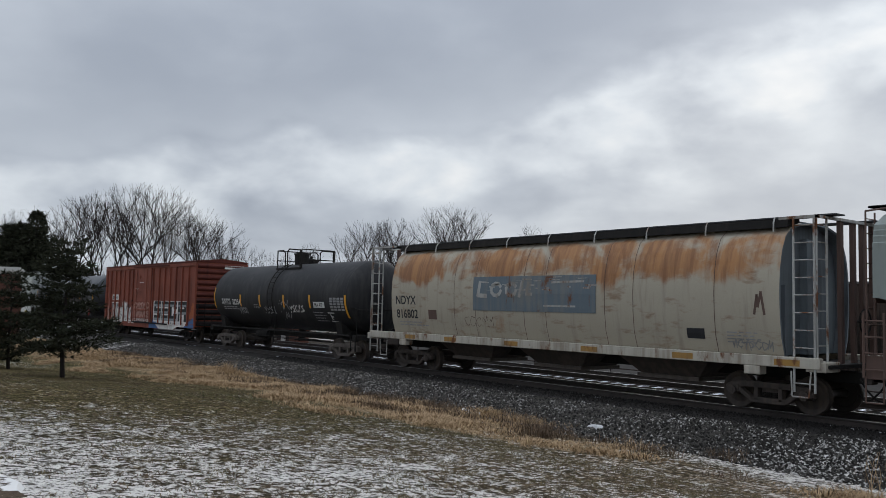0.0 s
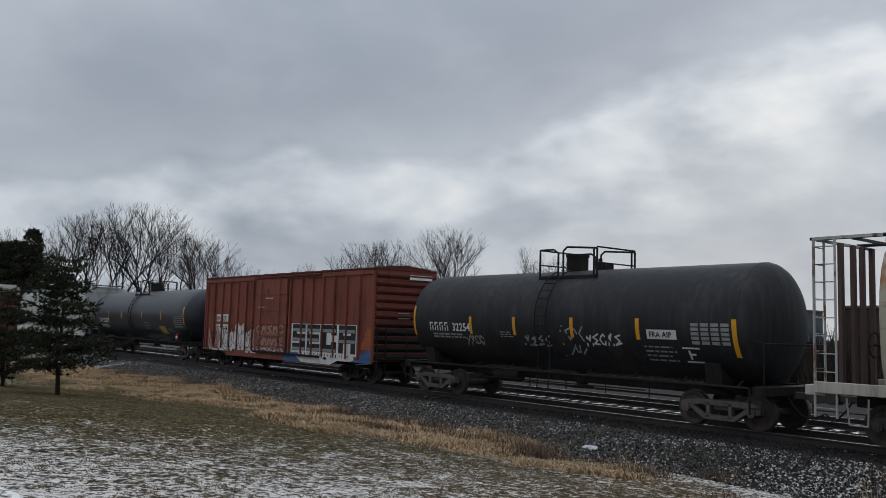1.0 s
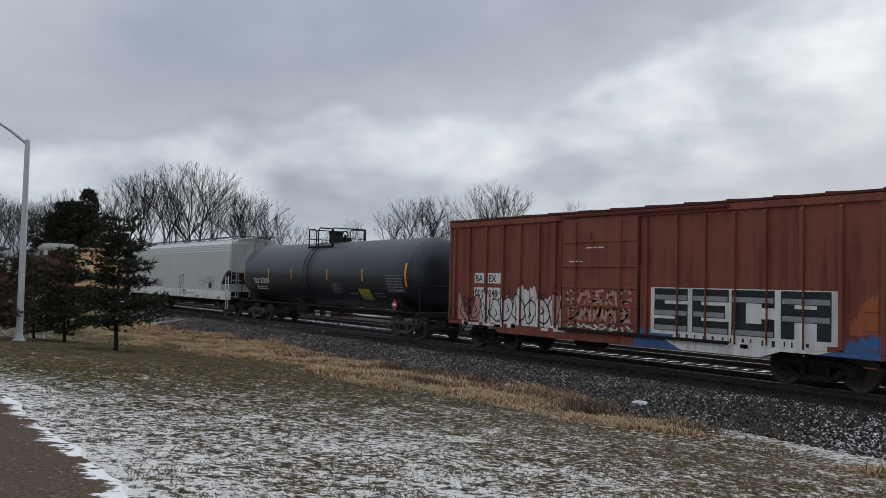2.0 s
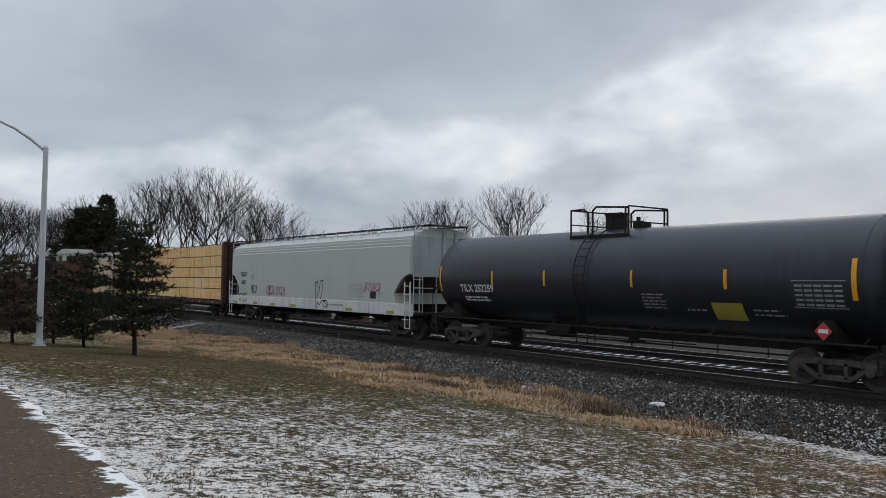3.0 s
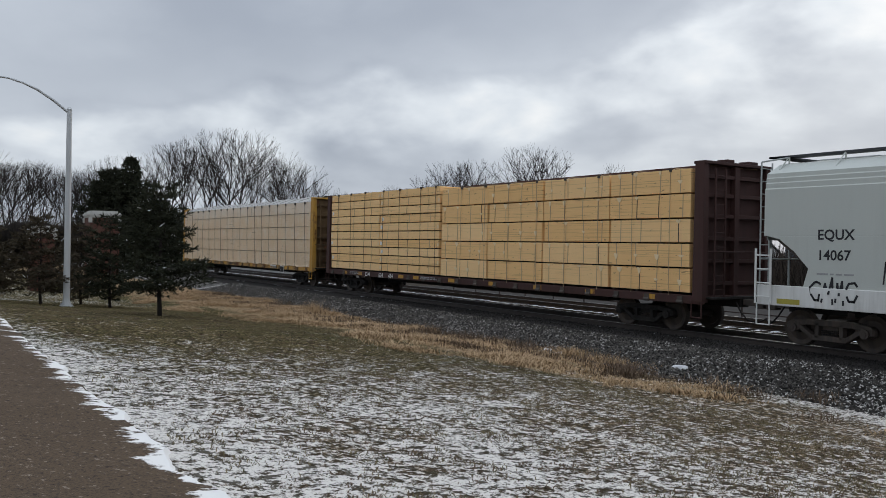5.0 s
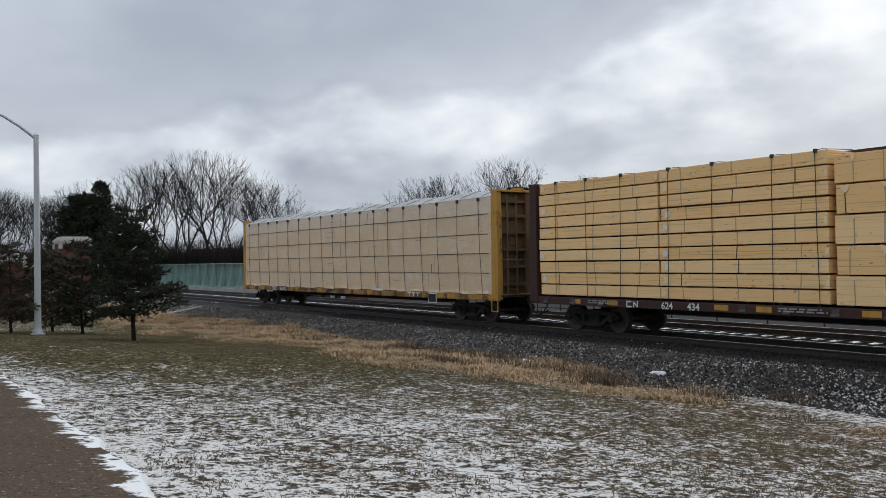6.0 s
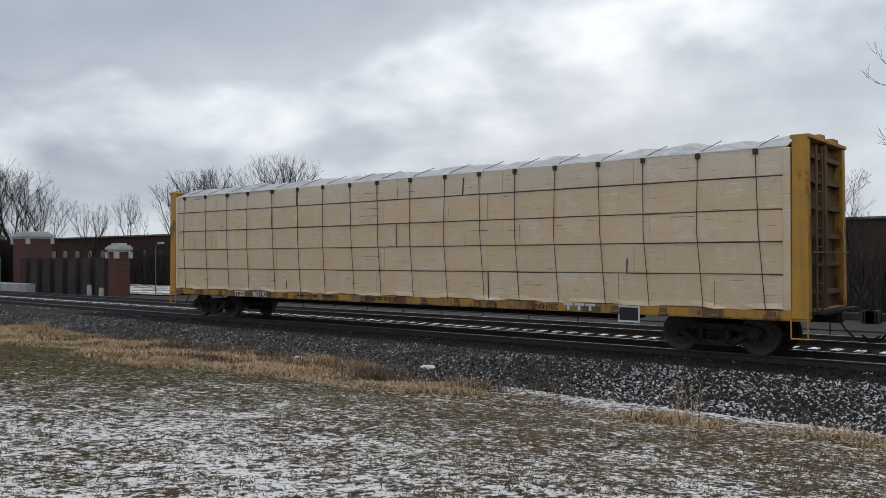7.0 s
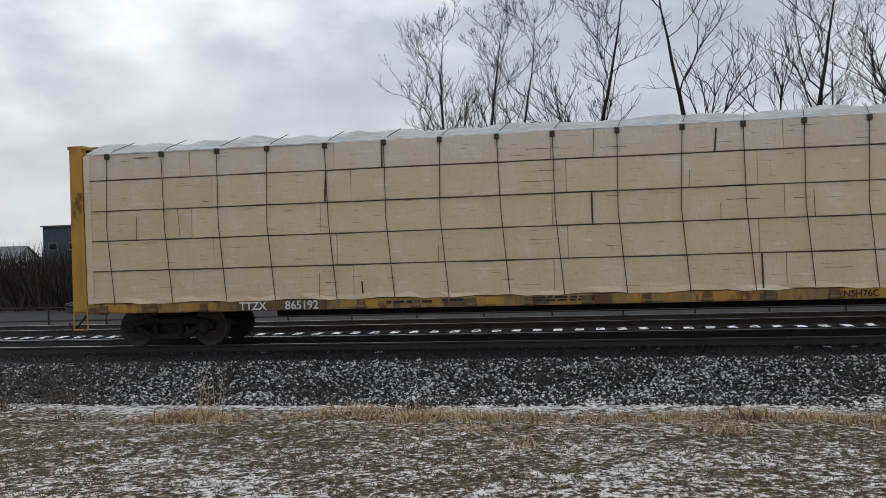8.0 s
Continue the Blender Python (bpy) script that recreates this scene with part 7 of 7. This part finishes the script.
def build_trees():
    rng = random.Random(12)
    kinds = [bare_tree(1, 17.0, 0.60, 3, "tall leafless deciduous tree with a wide twiggy crown", "trees past the bridge"),
             bare_tree(2, 17.0, 0.56, 3, "tall leafless deciduous tree with a wide twiggy crown", "trees past the bridge"),
             bare_tree(7, 17.0, 0.58, 3, "tall leafless deciduous tree with a wide twiggy crown", "trees past the bridge"),
             bare_tree(23, 17.0, 0.66, 3, "tall leafless deciduous tree with a wide twiggy crown", "trees past the bridge")]
    used = set()

    def place(k, deg, dist, height, base=-1.5):
        x, y = at_angle(deg, dist)
        m = pose(x, y, base, 0, 0, rng.uniform(0, 360))
        if k not in used:
            used.add(k)
            kinds[k].matrix_basis = m
            o = kinds[k]
        else:
            o = copy_thing(kinds[k], m)
        s = 0.93 * height / 17.0
        o.scale = (s * rng.uniform(0.9, 1.1), s * rng.uniform(0.9, 1.1), s)
        return o

    # the large clump behind the bridge
    for i, (deg, dist, h) in enumerate(((75.4, 112, 17.5), (74.2, 118, 19.5), (73.0, 110, 19.0), (72.0, 120, 20.5), (71.0, 112, 19.8), (70.1, 118, 19.0),
                                        (69.2, 112, 17.5), (68.2, 115, 17.5), (67.2, 112, 16.0), (66.3, 118, 15.5), (65.2, 122, 14.0))):
        place(i % 4, deg, dist, h)
    # smaller trees above the train
    for i, (deg, dist, h) in enumerate(((62.8, 128, 12.6), (60.3, 128, 14.3), (57.3, 120, 16.4), (55.9, 122, 18.0), (54.9, 118, 17.2), (53.4, 125, 15.5), (51.2, 120, 19.6), (50.2, 122, 19.3),
                                        (47.2, 130, 13.0), (45.0, 120, 17.0), (44.4, 122, 16.0), (41.0, 150, 12.0))):
        place((i + 1) % 4, deg, dist, h)
    # wood far off past the pines
    for i in range(20):
        place(rng.randrange(4), 76.5 + i * 0.62 + rng.uniform(-0.2, 0.2), rng.uniform(118, 150), rng.uniform(14.5, 17.5))
    # tall trees standing behind the train near the camera
    tall = [bare_tree(31, 21.0, 0.62, 2, "tall leafless tree with dark upright limbs behind the track", "trees behind the track", 0.0120, 0.42),
            bare_tree(35, 21.0, 0.70, 2, "tall leafless tree with dark upright limbs behind the track", "trees behind the track", 0.0120, 0.42),
            bare_tree(38, 21.0, 0.58, 2, "tall leafless tree with dark upright limbs behind the track", "trees behind the track", 0.0120, 0.42)]
    first = set()
    for i, (deg, dist, h) in enumerate(((8.1, 52, 20.0), (6.1, 55, 21.5), (4.5, 57, 20.0), (-0.5, 50, 22.0), (-2.7, 60, 15.0), (-8.6, 48, 22.5), (-14.6, 50, 23.0),
                                        (-16.4, 58, 18.0), (-20.6, 49, 22.5), (13.8, 75, 11.5), (15.5, 80, 7.5))):
        x, y = at_angle(deg, dist)
        m = pose(x, y, -1.0, 0, 0, rng.uniform(0, 360))
        k = i % 3
        if k in first:
            o = copy_thing(tall[k], m)
        else:
            first.add(k)
            o = tall[k]
            o.matrix_basis = m
        o.scale = (h / 21.0,) * 3


def needle_tree(name, label, height, radius, whorls, seed, mat, dense, group, base=0.25, snow=0.1, open_top=False):
    """Evergreen: trunk, limbs in whorls, needle sprays along each limb."""
    rng = random.Random(seed)
    t = thing(name, label, "tree", group=group)
    tr = Geo()
    pts = [Vector((0.03 * math.sin(k), 0.03 * math.cos(k * 1.7), height * k / 6 - 0.1)) for k in range(7)]
    for k in range(6):
        tr.tube(pts[k], pts[k + 1], height * 0.018 * (1 - k / 6.6), 7, height * 0.018 * (1 - (k + 1) / 6.6), False)
    limbs = Geo()
    V, F, VS, FS = [], [], [], []

    def spray(p, d, s):
        for _ in range(dense):
            a = (d + Vector((rng.gauss(0, 0.6), rng.gauss(0, 0.6), rng.gauss(0.12, 0.5)))).normalized()
            side = a.cross(Vector((rng.gauss(0, 1), rng.gauss(0, 1), rng.gauss(0, 1)))).normalized()
            L, w = s * rng.uniform(0.6, 1.2), s * (0.075 if height < 4.2 else 0.13)
            tgt, ft = (VS, FS) if rng.random() < snow and a.z > -0.1 else (V, F)
            o = len(tgt)
            q = p + a * L
            m = p + a * L * 0.5
            tgt += [tuple(p), tuple(m + side * w), tuple(q), tuple(m - side * w)]
            ft.append((o, o + 1, o + 2, o + 3))

    for k in range(whorls):
        f = (k + 0.4 * rng.random()) / whorls
        z0 = height * (base + (0.98 - base) * f)
        prof = (1 - f) ** (0.6 if height < 4.2 else 1.05) if not open_top else (1 - 0.85 * f) * (0.55 + 0.45 * math.sin(f * 9))
        slim = 1.0 if height < 4.2 else 0.16 + 0.84 * (1 - f)
        n = rng.randint(5, 7)
        off = rng.random() * 6
        for i in range(n):
            if rng.random() < 0.12:
                continue
            a = off + 2 * math.pi * i / n + rng.uniform(-0.25, 0.25)
            L = radius * prof * rng.uniform(0.65, 1.15) + 0.08
            d = Vector((math.cos(a), math.sin(a), rng.uniform(0.0, 0.4)))
            z = z0 + height * rng.uniform(-0.6, 0.6) / whorls * (1 - f)
            p0 = Vector((0, 0, z))
            q = p0 + d * L
            limbs.tube(p0, q, 0.012 * height * 0.25, 4, 0.006, False)
            steps = max(2, int(L / 0.13))
            for s in range(1, steps + 1):
                c = p0 + d * (L * s / steps)
                spray(c, d, (0.16 + 0.10 * s / steps) * slim)
                if s % 2 == 0:
                    for sg in (-1, 1):
                        e = Vector((-d.y, d.x, 0.15)) * sg * L * 0.30 * (1 - 0.5 * s / steps)
                        spray(c + e * 0.5, e.normalized(), 0.16)
                        spray(c + e, e.normalized(), 0.18)
    part("trunk", tr, M["bark"], t)
    part("branchwork", limbs, M["bark"], t)
    for nm, vv, ff, mt in (("crown", V, F, mat), ("snow_on_needles", VS, FS, M["snow"])):
        if vv:
            me = bpy.data.meshes.new(nm)
            me.from_pydata(vv, [], ff)
            me.materials.append(mt)
            part(nm, me, mt, t)
    return t


def build_evergreens():
    g = "pines on the lawn"
    a = needle_tree("pine_tree", "small ragged pine with snow-dusted sprays on the lawn", 4.15, 1.5, 13, 3, M["pine_needles"], 11, g, 0.17, 0.012)
    a.location = (-26.0, 6.67, ground_z(-26.0, 6.67))
    for deg, dist, h, r, mt, sd in ((78.6, 34, 3.7, 1.3, "pine_needles", 5), (80.3, 37, 3.3, 1.3, "brown_needles", 7), (82.6, 33, 3.2, 1.45, "brown_needles", 6), (85.4, 36, 2.9, 1.4, "brown_needles", 8)):
        x, y = at_angle(deg, dist)
        t = needle_tree("pine_tree", "dense dark green pine on the lawn" if mt == "pine_needles" else "brownish bushy pine on the lawn", h, r, 13, sd, M[mt], 10, g, 0.08, 0.006)
        t.location = (x, y, ground_z(x, y))
    for deg, dist, h, r, sd in ((77.4, 105, 13.5, 6.0, 15), (78.5, 108, 11.9, 5.4, 16), (75.9, 100, 7.4, 4.8, 17)):
        x, y = at_angle(deg, dist)
        t = needle_tree("spruce_tree", "tall dark spruce beyond the track", h / 3, r / 3, 46, sd, M["pine_needles"], 9, "far spruces", 0.05, 0.0)
        t.location, t.scale = (x, y, -1.2), (3, 3, 3)


def build_brush():
    """Low bare scrub along the far side."""
    rng = random.Random(44)
    V, F = [], []
    for _ in range(18500):
        u = rng.random()
        if u < 0.16:
            x, y = rng.uniform(-92, -52), rng.uniform(51, 59.5)
            h = rng.uniform(3.0, 7.5) * (0.7 + 0.5 * noise.noise((x * 0.25, 1, 1)))
        elif u < 0.50:
            x, y = rng.uniform(-58, 60), rng.uniform(44.5, 56)
            h = rng.uniform(2.2, 4.0)
        else:
            deg = rng.uniform(66.5, 92)
            x, y = at_angle(deg, rng.uniform(100, 116))
            h = rng.uniform(3.0, 7.0)
        for k in range(4):
            a = rng.uniform(0, 6.283)
            l = h * rng.uniform(0.1, 0.5)
            w = 0.02 + 0.014 * h
            o = len(V)
            tx, ty = x + math.cos(a) * l, y + math.sin(a) * l
            V += [(x - w, y, -1.3), (x + w, y, -1.3), (tx, ty, -1.3 + h * rng.uniform(0.8, 1.2))]
            F.append((o, o + 1, o + 2))
    me = bpy.data.meshes.new("scrub")
    me.from_pydata(V, [], F)
    me.materials.append(M["brush_twigs"])
    tagged(new("scrub", me), "bare brown scrub and brush beyond the track", "scrub", kind="stuff")


# ---------------------------------------------------------------- bridge, walls and buildings beyond
def brick_tower(x, y, w, d, z0, z1, label):
    t = thing("brick_pier", label, "bridge pier", (x, y, z0), group="bridge piers")
    h = z1 - z0
    part("shaft", Geo().box(-w / 2, w / 2, -d / 2, d / 2, 0, h - 0.55), M["brick"], t, bevel=0.01)
    part("plinth", Geo().box(-w / 2 - 0.05, w / 2 + 0.05, -d / 2 - 0.05, d / 2 + 0.05, 0, 0.45), M["concrete"], t, bevel=0.02)
    cap = Geo()
    for k, (e, a, b) in enumerate(((0.06, 0.55, 0.42), (0.14, 0.42, 0.25), (0.05, 0.25, 0.13), (-0.12, 0.13, 0.0))):
        cap.box(-w / 2 - e, w / 2 + e, -d / 2 - e, d / 2 + e, h - a, h - b)
    part("stone_cap", cap, M["stone"], t, "stepped pale stone cap", bevel=0.02)
    for sx in (-1, 1):
        for sy in (-1, 1):
            part("cap_bracket", Geo().box(sx * w / 2 - 0.13, sx * w / 2 + 0.13, sy * d / 2 - 0.13, sy * d / 2 + 0.13, h - 0.95, h - 0.55), M["stone"], t, bevel=0.015)
    return t


def build_bridge():
    y0 = 27.0
    # plate girder with gusset stiffeners
    gd = thing("plate_girder", "pale green steel plate girder with sloping stiffeners", "bridge girder", (0, y0, 0))
    xa, xb = -118.0, -66.5
    part("web", Geo().box(xa, xb, 0, 0.03, 0.15, 2.25), M["green_shade"], gd)
    part("top_flange", Geo().box(xa, xb, -0.28, 0.28, 2.2, 2.27), M["green"], gd, bevel=0.01)
    part("bottom_flange", Geo().box(xa, xb, -0.32, 0.28, 0.08, 0.2), M["green"], gd, bevel=0.01)
    n = int((xb - xa) / 2.25)
    for k in range(n + 1):
        x = xb - 0.15 - k * 2.25
        part("stiffener", Geo().prism_x([(0, 2.2), (-0.26, 2.2), (-0.26, 1.35), (-0.42, 0.75), (-0.62, 0.2), (0, 0.2)], x - 0.05, x + 0.05), M["green"], gd, bevel=0.008)
    part("end_plate", Geo().box(xb - 0.02, xb + 0.06, -0.3, 0.25, 0.1, 2.25), M["green"], gd)
    ab = thing("abutment", "low stained concrete abutment wall", "abutment", (0, y0, 0))
    part("wall", Geo().box(-69.5, -60.5, -0.5, 0.4, -0.9, 0.32), M["concrete"], ab, bevel=0.03)
    part("bearing_seat", Geo().box(-120, -69.5, -0.6, 0.4, -0.9, 0.06), M["concrete"], ab, bevel=0.02)
    # sheet-pile wing wall
    w = thing("sheet_pile_wall", "dark rusty sheet-pile retaining wall", "retaining wall", (0, y0 + 0.3, 0))
    for k in range(13):
        x = -63.0 + k * 0.93
        d = 0.30 if k % 2 else 0.0
        part("pile", Geo().box(x, x + 0.80, d - 0.1, d + 0.06, -0.9, 2.15), M["pile"], w, bevel=0.02)
        part("pile_web", Geo().box(x + 0.80, x + 0.93, -0.1, 0.36, -0.9, 2.15), M["pile"], w)
    brick_tower(-65.0, y0 + 2.0, 2.5, 1.8, -0.9, 4.15, "stout brown brick bridge pier with a stepped stone cap")
    brick_tower(-49.4, y0 + 0.4, 1.0, 0.9, -0.9, 3.05, "brown brick gate pier with a stepped stone cap")
    brick_tower(-71.5, 13.8, 2.4, 2.2, -1.9, 4.55, "stout brown brick bridge pier with a stepped stone cap")
    brick_tower(-64.0, 8.4, 1.6, 1.5, -1.9, 3.15, "brown brick gate pier with a stepped stone cap")
    # pipe posts and a lamp behind the piers
    for x, y, h in ((-51.6, 26.6, 0.35), (-49.9, 26.5, 0.2)):
        tagged(part("marker_post", Geo().tube((x, y, -0.7), (x, y, h), 0.16, 12).tube((x, y, h), (x, y, h + 0.08), 0.12, 12), M["wall_wh"], smooth=True), "short white marker post beside the pier", "post", group="marker posts")
    lp = thing("street_lamp", "thin grey street lamp by the snowy road", "street lamp", (-66.0, 40.0, -1.2))
    part("pole", Geo().pipe([(0, 0, 0), (0, 0, 4.0), (0.15, 0, 4.4), (0.6, 0, 4.6)], 0.05, 8), M["truck_pale"], lp)
    part("lamp_head", Geo().box(0.5, 1.1, -0.15, 0.15, 4.52, 4.68), M["wall_wh"], lp, bevel=0.03)
    # snowy road beyond
    tagged(part("snow_field", Geo().add([(-140, 38, -0.93), (-62, 38, -0.93), (-60, 52, -0.93), (-150, 52, -0.93)], [(0, 1, 2, 3)]), M["snow_field"]), "open snow-covered ground beyond the track", "snow", kind="structure")


def long_building(name, label, x0, x1, y, depth, z0, z1, mat, wins, roof_box=None):
    b = thing(name, label, "building", ((x0 + x1) / 2, y, z0))
    w, h = (x1 - x0) / 2, z1 - z0
    part("wall", Geo().box(-w, w, 0, depth, 0, h), mat, b, bevel=0.03)
    part("roof", Geo().box(-w - 0.25, w + 0.25, -0.25, depth + 0.25, h, h + 0.22), M["roof"], b, bevel=0.02)
    for i in range(wins):
        x = -w + 2 * w * (i + 0.5) / wins
        win = part("window", Geo().box(x - 0.75, x + 0.75, -0.05, 0.05, h * 0.55, h * 0.55 + 1.2), M["wall_wh"] if mat is M["wall_bl"] else M["bank"], b, bevel=0.01)
        part("pane", Geo().box(x - 0.65, x + 0.65, -0.07, -0.04, h * 0.55 + 0.1, h * 0.55 + 1.1), M["glass"], win)
    if roof_box:
        part("roof_plant", Geo().box(roof_box[0], roof_box[1], 1.0, 3.5, h + 0.2, h + 1.3), mat, b, bevel=0.03)
    return b


def build_buildings():
    long_building("brick_hall", "long low dark brick building behind the piers", -150, -90, 61, 14, -1.5, 5.0, M["brick_far"], 16)
    long_building("dark_hall", "dark brown flat-roofed building beyond the snowy road", -77.0, -62.0, 60.5, 16, -1.5, 6.45, M["wall_dk"], 0, (-2.5, 1.2))
    long_building("office_block", "slate grey flat-roofed block far beyond the trees", -84.0, -70.0, 122, 18, -1.5, 6.8, M["wall_bl"], 4)
    long_building("shed", "dark brown long shed half hidden by brush", -40.0, 60.0, 84, 10, -1.5, 5.4, M["wall_dk"], 0)
    h = thing("house", "small pale house with a dark gable roof far off", "house", (-112, 150, -1.2))
    part("wall", Geo().prism_x([(-3.5, 0), (3.5, 0), (3.5, 3.0), (0, 5.2), (-3.5, 3.0)], -5, 5), M["wall_wh"], h)
    part("roof", Geo().prism_x([(-4.0, 2.75), (0, 5.3), (4.0, 2.75), (4.0, 3.0), (0, 5.55), (-4.0, 3.0)], -5.4, 5.4), M["roof"], h)
    # brush-covered bank closing the view along the far side
    g = Geo()
    prof = []
    for k in range(90):
        x = -50 + 2.2 * k
        t = 1.2 + 0.5 * noise.noise((x * 0.12, 2, 2)) + 0.35 * noise.noise((x * 0.7, 3, 1))
        prof.append([(x, 45, -1.2), (x, 47, -0.4 + t * 0.5), (x, 50, -0.4 + t), (x, 56, -0.4 + t * 0.9), (x, 60, -1.3)])
    g.loft(prof, closed=False, cap=False)
    tagged(part("bank", g, M["bank"], smooth=True), "dark brush-covered bank beyond the second track", "bank", kind="structure")
    g = Geo()
    prof = []
    for k in range(50):
        deg = 66.8 + 0.52 * k
        t = 0.8 * noise.noise((deg * 0.5, 1, 5)) + 0.5 * noise.noise((deg * 2.1, 4, 5))
        prof.append([(*at_angle(deg, 106), -1.3), (*at_angle(deg, 108), 2.2 + t), (*at_angle(deg, 112), 4.0 + t), (*at_angle(deg, 122), 4.2 + t), (*at_angle(deg, 130), -1.3)])
    g.loft(prof, closed=False, cap=False)
    tagged(part("wooded_bank", g, M["bank"], smooth=True), "dark wooded bank under the bare trees", "bank", kind="structure")
    # pale yard and a plain pipe fence seen under the cars
    tagged(part("yard", Geo().add([(-56, 31.5, -0.985), (60, 31.5, -0.985), (60, 43, -0.985), (-56, 43, -0.985)], [(0, 1, 2, 3)]), M["yard"]), "dark gravel yard beyond the tracks", "yard", kind="structure")
    fence = thing("pipe_fence", "low dark pipe fence along the far track", "fence", (0, 29.6, -0.8))
    for k in range(34):
        x = -44 + k * 2.4
        part("post", Geo().tube((x, 0, -0.2), (x, 0, 1.0), 0.035, 6), M["pile"], fence)
    for z in (0.45, 0.95):
        part("rail_bar", Geo().tube((-44, 0, z), (35, 0, z), 0.028, 6), M["pile"], fence)


def build_lamp():
    x, y = at_angle(81.1, 32.0)
    z0 = ground_z(x, y)
    t = thing("street_lamp", "tall pale metal street lamp with a curved arm on the lawn", "street lamp", (x, y, z0))
    H = 6.75 - z0
    part("pole", Geo().tube((0, 0, 0), (0, 0, H), 0.115, 16, 0.085), M["pole"], t, smooth=True)
    part("base_plate", Geo().box(-0.2, 0.2, -0.2, 0.2, 0, 0.05).tube((0, 0, 0.05), (0, 0, 0.25), 0.15, 14, 0.12), M["pole"], t, bevel=0.01)
    for sx in (-1, 1):
        for sy in (-1, 1):
            part("bolt", Geo().tube((sx * 0.15, sy * 0.15, 0.05), (sx * 0.15, sy * 0.15, 0.11), 0.02, 6), M["pole"], t)
    part("pole_cap", Geo().tube((0, 0, H), (0, 0, H + 0.08), 0.095, 14, 0.05), M["pole"], t, smooth=True)
    arm = [(0, 0, H - 0.12), (-0.5, -0.09, H + 0.28), (-1.0, -0.17, H + 0.60), (-1.45, -0.25, H + 0.80), (-1.9, -0.33, H + 0.92), (-2.3, -0.40, H + 0.95)]
    # the arm reaches back over the path
    side = Vector((-math.cos(radians(81.1)), -math.sin(radians(81.1)), 0))
    arm = [tuple(side * (-a) + Vector((0, 0, c))) for a, _, c in arm]
    g = Geo()
    for k, (p, q) in enumerate(zip(arm, arm[1:])):
        g.tube(p, q, 0.055 - 0.005 * k, 10, 0.05 - 0.005 * k)
    part("arm", g, M["pole"], t, smooth=True)
    e = Vector(arm[-1])
    hd = part("lamp_head", Geo().loft([[tuple(e + side * a + Vector((0, 0, b)) + Vector((side.y, -side.x, 0)) * c * wd) for c, b in ((-1, 0), (-0.7, 0.09), (0.7, 0.09), (1, 0), (0.8, -0.06), (-0.8, -0.06))] for a, wd in ((-0.05, 0.07), (0.15, 0.15), (0.5, 0.16), (0.65, 0.08))]), M["pole"], t, "grey cobra-head luminaire", bevel=0.01)
    part("lens", Geo().loft([[tuple(e + side * a + Vector((0, 0, -0.07 - dz)) + Vector((side.y, -side.x, 0)) * c * 0.1) for c in (-1, 1)] for a, dz in ((0.15, 0), (0.3, 0.05), (0.5, 0.0))], closed=False, cap=False), M["glass"], hd)


build_ground()
build_ballast()
build_track(TRACK, True)
build_track(TRACK_2, False)
build_bridge()
build_buildings()
build_lamp()
build_evergreens()
build_trees()
build_brush()
build_grass()


# ---------------------------------------------------------------- what moves
def motions():
    for car, centre in CARS:
        walk(car, [(t, pose(centre + train_shift(t), TRACK, 0)) for t in (0, 1, 2, 3, 4, 5, 6, 7, 8)])
    for w, x in WHEELSETS:
        rows = []
        for k in range(241):
            t = k / 30
            rows.append((t, Matrix.Translation((x, 0, WHEEL_R)) @ Matrix.Rotation(train_shift(t) / WHEEL_R, 4, "Y")))
        walk(w, rows)


motions()
